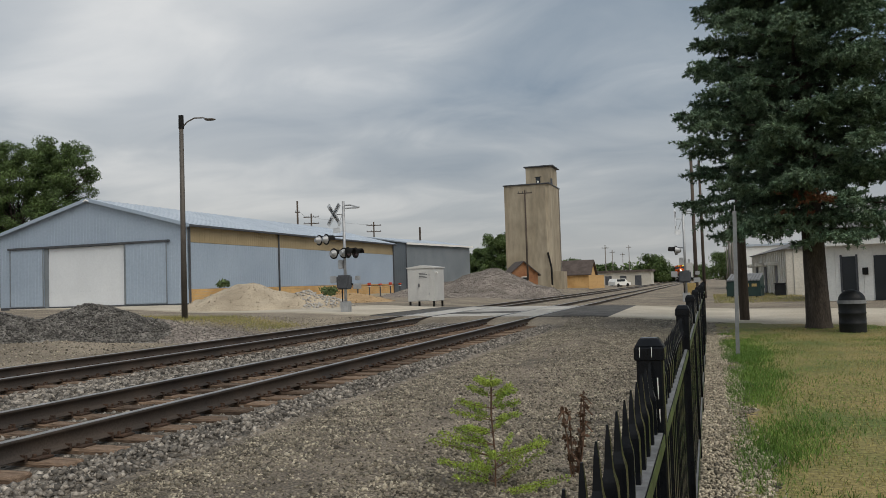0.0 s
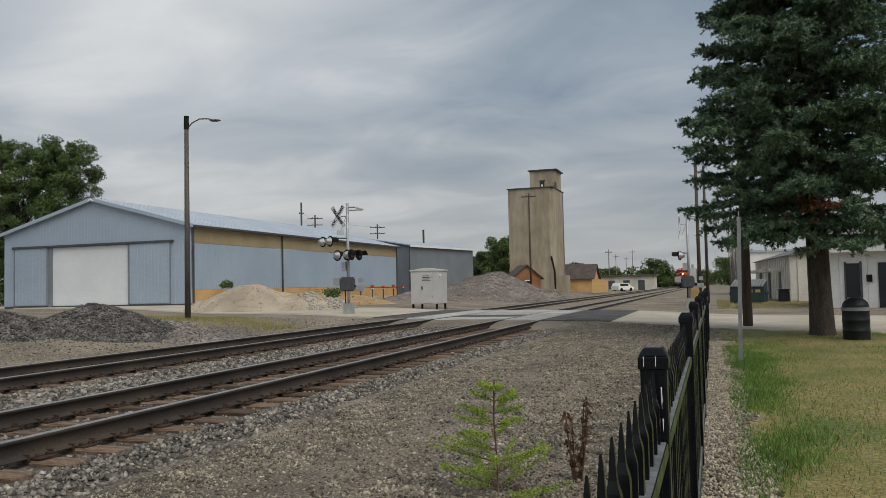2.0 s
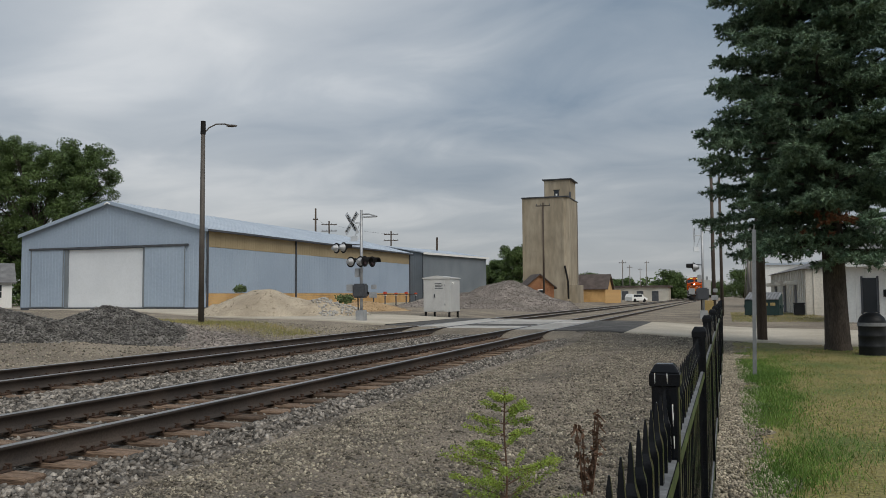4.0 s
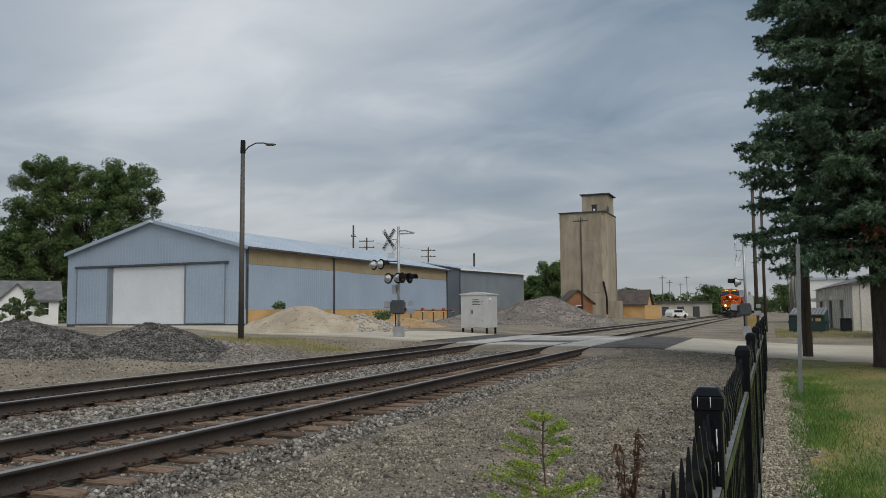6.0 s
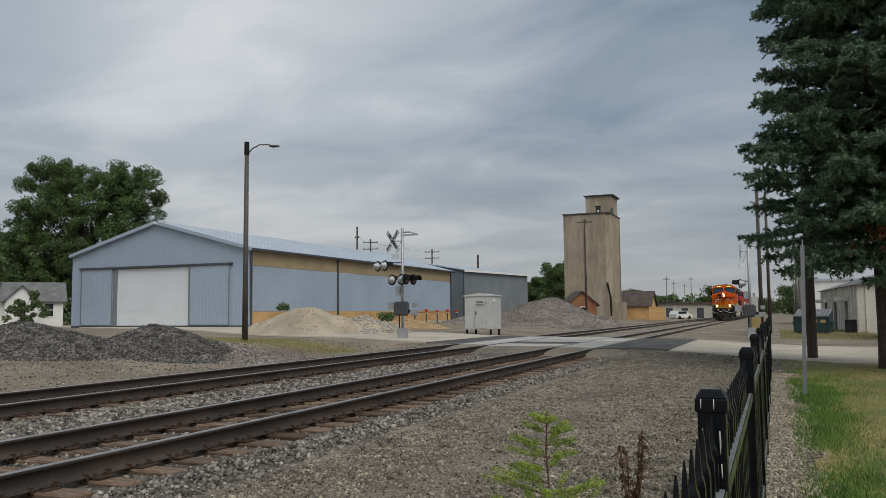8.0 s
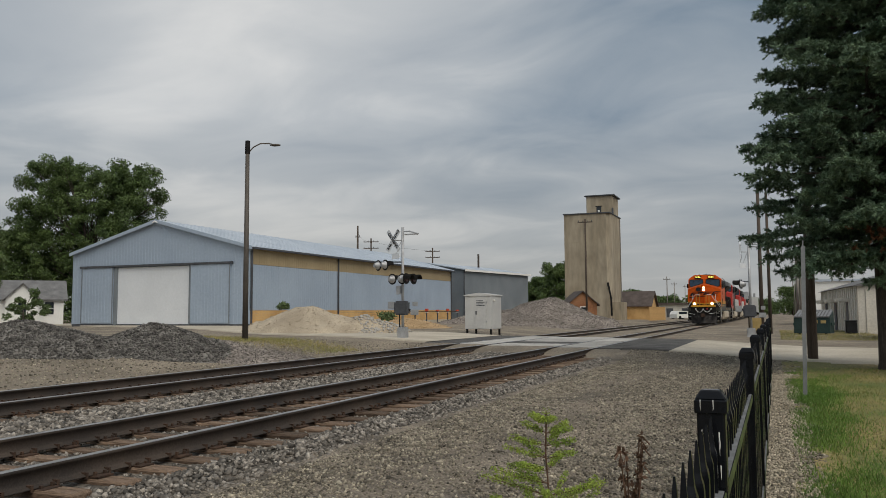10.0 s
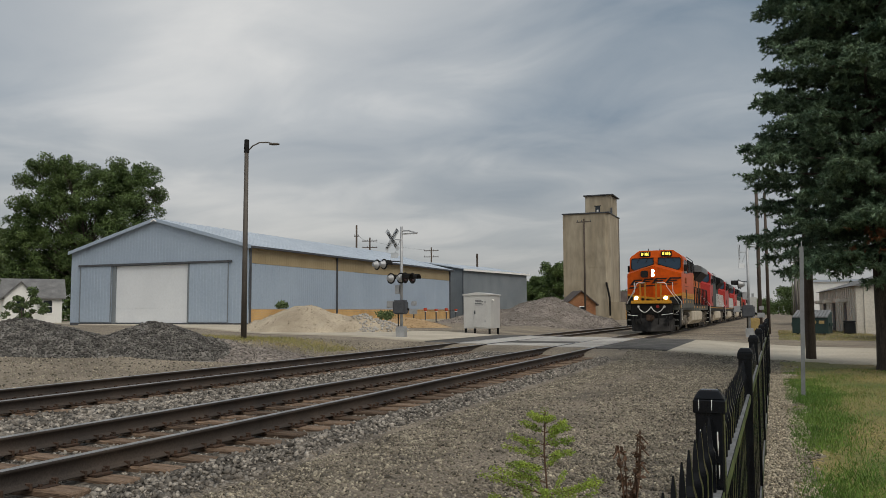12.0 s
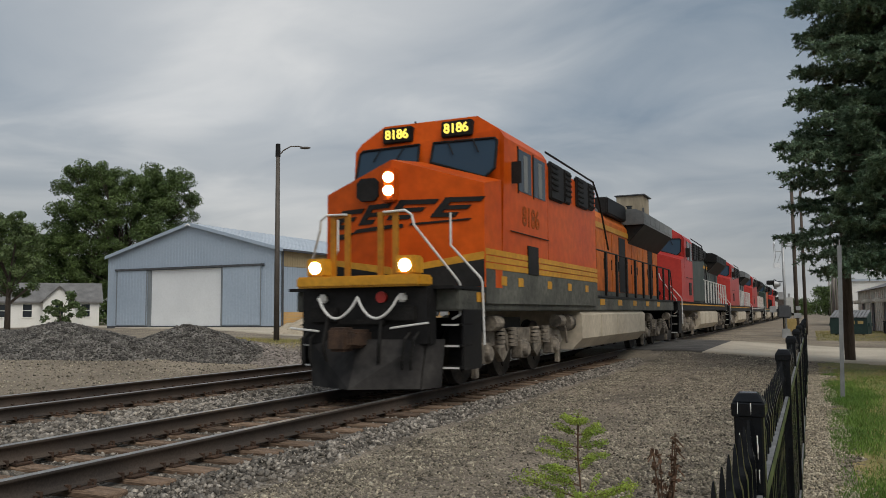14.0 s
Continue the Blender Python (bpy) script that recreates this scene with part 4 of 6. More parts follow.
def build_poles():
    lamp = thing("street_lamp", "tall brown street lamp pole with curved arm", "street lamp", pose(-20.5, 27.65, 0.0))
    bm = bmesh.new()
    bm_tube(bm, (0, 0, -0.3), (0, 0, 8.45), 0.125, 0.085, 16)
    part("pole", bm, M["bronze"], lamp, smooth=True)
    bm = bmesh.new()
    bm_tube(bm, (0, 0, 8.0), (0, 0, 8.55), 0.11, 0.1, 14)
    part("collar", bm, M["blackflat"], lamp)
    ux, uy = 0.948, 0.318
    pts = [(ux * r, uy * r, z) for r, z in ((0.05, 8.05), (0.25, 8.27), (0.55, 8.42), (0.9, 8.42), (1.1, 8.37))]
    bm = bmesh.new()
    bm_path(bm, pts, 0.028)
    part("arm", bm, M["bronze"], lamp)
    bm = bmesh.new()
    bmesh.ops.create_uvsphere(bm, u_segments=12, v_segments=8, radius=1, matrix=pose(ux * 1.2, uy * 1.2, 8.34, 0, 0, math.degrees(math.atan2(uy, ux))) @ Matrix.Diagonal((0.24, 0.1, 0.055, 1)))
    part("lamp_head", bm, M["bronze"], lamp, smooth=True)

    def utility_pole(m, h, r, arms, mat, label):
        p = thing("utility_pole", label, "utility pole", m, "utility poles")
        bm = bmesh.new()
        bm_tube(bm, (0, 0, -0.5), (0, 0, h), r, r * 0.7, 10)
        part("shaft", bm, mat, p, smooth=True)
        for z, w in arms:
            arm = box_part("crossarm", (-w, w, -0.09, 0.03, z - 0.06, z + 0.06), mat, p)
            for i in range(4):
                x = -w + 0.1 + i * (2 * w - 0.2) / 3
                bm = bmesh.new()
                bm_tube(bm, (x, -0.03, z + 0.06), (x, -0.03, z + 0.26), 0.05, 0.03, 7)
                part("insulator", bm, M["darktrim"], arm)
        return p

    dark, grey = "dark creosoted wooden utility pole", "weathered grey wooden utility pole"
    utility_pole(pose(0.95, 25.4, -0.3), 8.6, 0.15, (), M["pole"], "dark wooden pole standing by the spruce")
    utility_pole(pose(-0.75, 51.0, -0.2), 9.0, 0.13, (), M["pole"], dark)
    utility_pole(pose(-0.3, 52.0, -0.2), 8.6, 0.11, (), M["pole"], dark)
    utility_pole(pose(-21.0, 95.4, -0.2), 12.6, 0.13, ((12.2, 0.9),), M["pole"], dark)
    for x, y, h in ((-54.9, 100, 13.8), (-63.3, 120, 14.0), (-56.2, 130, 12.8)):
        utility_pole(pose(x, y, -0.2, 0, 0, 15), h, 0.17, ((h - 0.6, 1.3), (h - 1.7, 1.3)) if y > 110 else ((h - 1.6, 0.35),), M["pole"], dark)
    for x, y, h in ((-23, 190, 9.5), (-27, 240, 10), (-24, 260, 12), (-33, 175, 9), (3, 110, 10), (3.5, 140, 10), (4, 175, 10.5), (4.5, 215, 11), (5, 260, 11), (-30, 300, 11), (2.2, 92, 8.5)):
        utility_pole(pose(x, y, -0.4), h, 0.14, ((h - 0.7, 0.8),), M["greypole"], grey)
    # thin steel sign post on the lawn
    sp = thing("sign_post", "thin galvanised steel post standing in the grass", "post", pose(0.42, 15.1, -0.28, 0, 1.3, 0))
    bm = bmesh.new()
    bm_prism(bm, [(-0.033, 0), (0.033, 0), (0.033, 0.006), (0.018, 0.03), (-0.018, 0.03), (-0.033, 0.006)], "z", -0.2, 2.62)
    part("channel", bm, M["dullsteel"], sp)
    bm = bmesh.new()
    bm_tube(bm, (0, 0.015, 2.55), (0, 0.015, 2.72), 0.008, 0.008, 6)
    part("bolt", bm, M["galv"], sp)
    # overhead wires and guys near the spruce
    w = thing("overhead_wires", "thin dark overhead wires", "wires")
    for a, b, sag in (((0.95, 25.4, 8.2), (9, 2, 9.5), 0.9), ((0.95, 25.4, 7.4), (6.0, 6, 13), 0.4), ((-0.75, 51, 8.8), (0.95, 25.4, 8.2), 0.5), ((-63.3, 120, 13.3), (-56.2, 130, 12.1), 0.3), ((-63.3, 120, 13.3), (-54.9, 100, 12.4), 0.4)):
        bm = bmesh.new()
        a, b = Vector(a), Vector(b)
        pts = [a.lerp(b, t / 12) - Vector((0, 0, sag * 4 * (t / 12) * (1 - t / 12))) for t in range(13)]
        for p, q in zip(pts, pts[1:]):
            bm_tube(bm, p, q, 0.011, 0.011, 5)
        part("wire", bm, M["blackflat"], w)


# ---- fence ----
def build_fence():
    X = -0.147
    G = -0.25
    fence = thing("iron_fence", "black ornamental iron fence with spear-topped pickets", "fence", pose(X, 0, G))
    ys = [-2.5, -0.22] + [2.05 + 2.29 * i for i in range(9)]
    bm = bmesh.new()
    bm_box(bm, -0.032, 0.032, -0.032, 0.032, -0.3, 1.262)
    bevelled(bm, 0.004)
    post_mesh = mesh_of("post", bm, M["black"])
    bm = bmesh.new()
    bm_box(bm, -0.037, 0.037, -0.037, 0.037, 1.247, 1.28)
    for x in (0,):
        top = bmesh.ops.create_cone(bm, cap_ends=True, segments=4, radius1=0.051, radius2=0.032, depth=0.022, matrix=pose(0, 0, 1.291, 0, 0, 45))
    bevelled(bm, 0.003)
    cap_mesh = mesh_of("post_cap", bm, M["black"])
    bm = bmesh.new()
    bm_box(bm, -0.0125, 0.0125, -0.0125, 0.0125, 0.06, 1.15)
    # pressed spear: the square bar rounds over at the shoulder into a slim spike
    rings = [(1.15, 0.0125, 0.0125), (1.158, 0.012, 0.0122), (1.166, 0.0104, 0.0112), (1.174, 0.008, 0.0095), (1.184, 0.0062, 0.0075), (1.2, 0.005, 0.006), (1.225, 0.0036, 0.0042), (1.245, 0.0014, 0.0018)]
    prev = None
    for z, a, b in rings:
        ring = [bm.verts.new((sx * a, sy * b, z)) for sx, sy in ((-1, -1), (1, -1), (1, 1), (-1, 1))]
        if prev:
            for i in range(4):
                bm.faces.new((prev[i], prev[(i + 1) % 4], ring[(i + 1) % 4], ring[i]))
        prev = ring
    bm.faces.new(prev)
    picket_mesh = mesh_of("picket", bm, M["black"])
    rnd = random.Random(4)
    for y in ys:
        p = again("post", post_mesh, fence, pose(0, y, 0, rnd.uniform(-0.5, 0.5), rnd.uniform(-0.5, 0.5), 0))
        again("post_cap", cap_mesh, p, Matrix.Identity(4))
    bm = bmesh.new()
    drip = random.Random(31)
    for i in range(8):
        dx, z, ln, w = drip.choice((-0.022, -0.012, 0.012, 0.019)) + drip.uniform(-0.003, 0.003), drip.uniform(1.1, 1.245), drip.uniform(0.012, 0.06), drip.uniform(0.0006, 0.0017)
        bm_prism(bm, [(dx - w, z), (dx + w, z), (dx + w * 0.8, z - ln * 0.5), (dx + 0.0004, z - ln), (dx - w * 0.6, z - ln * 0.6)], "y", ys[2] - 0.0345, ys[2] - 0.03)
    for dx, w in ((-0.024, 0.0008), (0.005, 0.001)):
        bm_prism(bm, [(dx - w, 1.281), (dx + w, 1.281), (dx + w * 0.4, 1.262), (dx - w * 0.3, 1.256)], "y", ys[2] - 0.0395, ys[2] - 0.035)
    tagged(part("bird_dropping", bm, M["white"], fence, "white bird droppings"), kind="stuff")
    for y0, y1 in zip(ys, ys[1:]):
        for z in (0.15, 1.056):
            bm = bmesh.new()
            bm_prism(bm, [(-0.019, z - 0.016), (0.026, z - 0.016), (0.026, z + 0.016), (-0.019, z + 0.016)], "y", y0 + 0.03, y1 - 0.03)
            bevelled(bm, 0.003)
            rail = part("cross_rail", bm, M["black"], fence)
            bm = bmesh.new()
            bm_box(bm, 0.0262, 0.0285, y0 + 0.04, y1 - 0.04, z - 0.014, z + 0.015)
            part("algae_film", bm, M["algae"], rail, "green algae on the rail face")
            bm = bmesh.new()
            bm_box(bm, -0.017, 0.024, y0 + 0.04, y1 - 0.04, z + 0.0162, z + 0.0185)
            part("dust_film", bm, M["raildust"], rail, "grey dust on the rail top")
        n = 19
        for i in range(n):
            again("picket", picket_mesh, fence, pose(0.0, y0 + (i + 0.5) * (y1 - y0) / n, 0, 0, 0, rnd.uniform(-3, 3)))


# ---- heaps ----
def heap(name, label, cx, cy, rx, ry, h, mat, seed, stones=0, size=0.05, stone_mat=None, turn=0.0, peaks=((0, 0, 1.0),)):
    n = 44
    v, f = [], []
    c, s = math.cos(radians(turn)), math.sin(radians(turn))

    def top(u, w):
        best = 0
        for px, py, ph in peaks:
            d = math.hypot(u - px, w - py)
            best = max(best, ph * (1 - smooth01(d, 0, 1.0)) ** 0.85)
        edge = 1 - smooth01(math.hypot(u, w), 0.75, 1.0)
        return h * best * edge + 0.09 * h * edge * noise.noise((u * 4 + seed, w * 4, 0)) + 0.03 * h * edge * noise.noise((u * 13 + seed, w * 13, 4))

    def at(u, w):
        x, y = cx + u * rx * c - w * ry * s, cy + u * rx * s + w * ry * c
        return (x, y, land(x, y) - 0.03 + top(u, w))

    for j in range(n):
        for i in range(n):
            v.append(at(2 * i / (n - 1) - 1, 2 * j / (n - 1) - 1))
    for j in range(n - 1):
        for i in range(n - 1):
            f.append((j * n + i, j * n + i + 1, (j + 1) * n + i + 1, (j + 1) * n + i))
    ob = new(name, arrays_mesh(name, np.array(v), np.array(f), mat, True))
    tagged(ob, label, "heap")
    if stones:
        rng = np.random.default_rng(seed)
        u = rng.uniform(-0.93, 0.93, (stones, 2))
        u = u[np.hypot(u[:, 0], u[:, 1]) < 0.93]
        p = np.array([at(a, b) for a, b in u])
        sz = size * rng.uniform(0.5, 1.3, len(p))
        p[:, 2] += 0.2 * sz
        st = stone_cloud("stone_cover", p, sz, stone_mat, seed)
        st.parent = ob
        tagged(st, kind="stuff")
    return ob


def build_heaps():
    rng = np.random.default_rng(91)
    k = 16000
    x, y = rng.uniform(-27, -13.2, k), rng.uniform(7, 30, k)
    ok = y < road_near(0) - 0.45 * x - 0.3
    x, y = x[ok], y[ok]
    s = rng.uniform(0.012, 0.038, len(x))
    z = np.array([land(a, b) for a, b in zip(x, y)]) + 0.2 * s
    tagged(stone_cloud("yard_gravel", np.stack([x, y, z], 1), s, M["pebble"], 17), "loose gravel strewn on the dirt yard", "gravel", kind="stuff")
    heap("stone_heap", "low heap of dark crushed stone", -20.6, 16.8, 3.9, 2.8, 0.98, M["darkstone"], 3, 15000, 0.042, M["darkstone"], 8, ((0.1, 0, 0.95), (-0.4, 0, 0.8), (0.4, 0.1, 0.6)))
    heap("stone_heap", "low heap of dark crushed stone and soil", -17.5, 19.4, 3.0, 2.3, 0.92, M["darkstone"], 9, 11000, 0.042, M["darkstone"], 8, ((0, 0, 0.95), (0.35, 0, 0.62), (-0.4, 0, 0.5)))
    heap("dirt_heap", "low spread of brown-grey dirt", -15.3, 20.4, 3.0, 2.1, 0.5, M["heap"], 12, 3000, 0.03, M["heapstone"], 10, ((-0.3, 0, 1.0), (0.2, 0, 0.7)))
    heap("sand_heap", "pale tan sand heap with weeds on it", -24.9, 39.6, 4.4, 3.6, 1.55, M["sand"], 21, 900, 0.04, M["sand"], 0, ((-0.05, 0, 1.0), (0.3, 0.05, 0.72), (-0.45, 0, 0.5)))
    heap("rubble_heap", "heap of broken pale concrete rubble", -21.3, 40.4, 2.6, 2.0, 1.0, M["sand"], 25, 620, 0.1, M["panel"], 0, ((-0.2, 0, 1.0), (0.3, 0, 0.6)))
    heap("gravel_heap", "large grey-brown gravel heap beside the tracks", -18.6, 69, 7.0, 7.0, 2.4, M["heap"], 31, 16000, 0.045, M["heapstone"], 0, ((0.0, 0, 1.0), (-0.4, 0, 0.62), (0.42, 0, 0.5)))
    heap("dirt_bank", "low dark earth bank by the grey building", -27, 76, 6, 4.0, 1.1, M["heap"], 35, 1500, 0.06, M["heapstone"])
    heap("ochre_dirt_bank", "low bank of ochre earth by the shed", -25.6, 54, 4.2, 3.4, 0.75, M["ochre"], 37, 500, 0.05, M["ochre"])


# ---- plants ----
def leaf_cloud(name, centres, radii, per, leaf, material, parent, seed, squash=0.8):
    """Clumps of small leaf quads scattered round clump centres."""
    rng = np.random.default_rng(seed)
    k = len(centres) * per
    c = np.repeat(np.asarray(centres), per, 0)
    r = np.repeat(np.asarray(radii), per)
    d = rng.normal(0, 1, (k, 3))
    d /= np.linalg.norm(d, axis=1)[:, None]
    p = c + d * (r * rng.uniform(0.25, 1.0, k) ** 0.6)[:, None] * np.array((1, 1, squash))
    a = rng.normal(0, 1, (k, 3))
    a /= np.linalg.norm(a, axis=1)[:, None]
    b = np.cross(a, d + rng.normal(0, 0.5, (k, 3)))
    b /= np.linalg.norm(b, axis=1)[:, None]
    s = (leaf * rng.uniform(0.6, 1.3, k))[:, None]
    v = np.stack([p - a * s, p - b * s * 0.5, p + a * s, p + b * s * 0.5], 1).reshape(-1, 3)
    f = np.arange(k * 4).reshape(-1, 4)
    ob = new(name, arrays_mesh(name, v, f, material))
    ob.parent = parent
    return ob


def broad_tree(label, x, y, z, h, w, seed, material, name="tree", trunk=0.4, crowns=((0, 0, 1.0),), leaf=0.2, clumps=70, per=130, low=0.18, lump=(0.13, 0.26)):
    rnd = random.Random(seed)
    t = thing(name, label, "tree", pose(x, y, z))
    bm = bmesh.new()
    bm_tube(bm, (0, 0, -0.4), (0, 0, h * 0.45), trunk, trunk * 0.6, 9)
    part("trunk", bm, M["bark"], t, smooth=True)
    centres, radii = [], []
    bm = bmesh.new()
    for i in range(clumps):
        cx, cy, ch = crowns[i % len(crowns)]
        u = rnd.random() ** 0.75
        zz = h * ch * (low + (1 - low) * u)
        rr = w * (1 - 0.55 * abs(u - 0.42) ** 1.3 * 1.5) * math.sqrt(rnd.random())
        a = rnd.uniform(0, 2 * math.pi)
        c = (cx + rr * math.cos(a), cy + rr * math.sin(a), zz)
        centres.append(c)
        radii.append(w * rnd.uniform(*lump))
        if i % 9 == 0:
            bm_tube(bm, (0, 0, min(zz * 0.55, h * 0.44)), c, trunk * 0.28, 0.03, 5)
    part("branchwork", bm, M["bark"], t)
    leaf_cloud("crown", centres, radii, per, leaf, material, t, seed)
    return t


def build_spruce():
    rnd = random.Random(8)
    rng = np.random.default_rng(8)
    H = 15.5
    t = thing("spruce_tree", "large dark blue-green spruce with drooping boughs", "tree", pose(2.56, 21.9, -0.3))
    bm = bmesh.new()
    rings = [(0, 0.43), (0.12, 0.36), (0.4, 0.30), (1.2, 0.27), (3, 0.25), (6, 0.21), (10, 0.12), (H, 0.02)]
    for (z0, r0), (z1, r1) in zip(rings, rings[1:]):
        bm_tube(bm, (0.03 * z0 * -0.6, 0, z0 - 0.15), (0.03 * z1 * -0.6, 0, z1 - 0.15), r0, r1, 14, False)
    part("trunk", bm, M["bark"], t, smooth=True)
    limbs = bmesh.new()
    P, D, S = [], [], []

    def brush(start, along, length):
        m = max(2, int(length / 0.075))
        size = rnd.uniform(0.08, 0.125)
        for j in range(m):
            q = start + along * (length * (j + 0.5) / m)
            P.append(q + Vector((rnd.uniform(-.012, .012), rnd.uniform(-.012, .012), -0.05 * (j / m) ** 2)))
            D.append(along)
            S.append(size * (1.1 - 0.35 * j / m))

    def bough(z, a, length, droop):
        base = Vector((-0.018 * z, 0, z))
        out = Vector((math.cos(a), math.sin(a), 0))
        side = Vector((-out.y, out.x, 0))
        pts = []
        n = 9
        for i in range(n + 1):
            u = i / n
            pts.append(base + out * (length * u) + Vector((0, 0, length * (0.10 * u - droop * u * u + 0.32 * droop * u ** 3))) + side * 0.12 * math.sin(u * 3 + a * 5) * length * 0.3)
        for p, q, k in zip(pts, pts[1:], range(n)):
            bm_tube(limbs, p, q, 0.045 * (1 - k / n) + 0.008, 0.045 * (1 - (k + 1) / n) + 0.006, 5, False)
        # side twigs are slim brushes of needles, with short shoots of their own
        for i in range(1, n + 1):
            u = i / n
            for sgn in (-1, 1, 0):
                if (sgn == 0 and i < 6) or rnd.random() < 0.12:
                    continue
                tl = length * 0.27 * (1.15 - u) + 0.26
                twig = (side * sgn + out * (0.8 if sgn else 1.0) + Vector((0, 0, -0.3 + 0.45 * rnd.random()))).normalized()
                brush(pts[i], twig, tl)
                for g in range(3 + int(tl / 0.22)):
                    q = pts[i] + twig * (tl * rnd.uniform(0.2, 0.95))
                    lean = (twig * 0.7 + Vector((rnd.uniform(-1, 1), rnd.uniform(-1, 1), rnd.uniform(-0.9, 0.5))) * 0.8).normalized()
                    brush(q, lean, rnd.uniform(0.12, 0.28))

    z = 2.7
    while z < H - 0.4:
        frac = (z - 1.5) / (H - 1.5)
        reach = 3.15 * (1 - max(0, frac - 0.3) / 0.72) ** 0.8 if frac > 0.3 else 3.02 + 0.2 * math.sin(z * 1.7)
        count = 9
        off = rnd.uniform(0, 6.28)
        for i in range(count):
            bough(z + rnd.uniform(-0.4, 0.4), off + i * 2 * math.pi / count + rnd.uniform(-0.3, 0.3), reach * rnd.uniform(0.72, 1.0), 0.2 if z < 3.4 else rnd.uniform(-0.05, 0.2))
        z += 0.43
    part("branchwork", limbs, M["bark"], t)
    P, D, S = np.array(P), np.array(D), np.array(S)
    k, per = len(P), 9
    p, d, s = np.repeat(P, per, 0), np.repeat(D, per, 0), np.repeat(S, per)
    e = d * 0.9 + rng.normal(0, 0.6, (len(p), 3))
    e /= np.linalg.norm(e, axis=1)[:, None]
    w = np.cross(e, rng.normal(0, 1, (len(p), 3)))
    w /= np.linalg.norm(w, axis=1)[:, None]
    root = p + rng.normal(0, 0.012, p.shape)
    v = np.stack([root - w * (s * 0.16)[:, None], root + w * (s * 0.16)[:, None], root + e * s[:, None]], 1).reshape(-1, 3)
    f = np.arange(len(v)).reshape(-1, 3)
    dead = (np.hypot(root[:, 0] + 0.45, root[:, 1] + 2.0) < 0.75) & (np.abs(root[:, 2] - 3.15) < 0.28)
    for name, mask, mat in (("needles", ~dead, M["needle"]), ("dead_needles", dead, M["deadneedle"])):
        ff = f[mask]
        vv = v.reshape(-1, 3, 3)[mask].reshape(-1, 3)
        if not len(ff):
            continue
        ob = new(name, arrays_mesh(name, vv, np.arange(len(vv)).reshape(-1, 3), mat))
        ob.parent = t
        tagged(ob, kind="stuff")


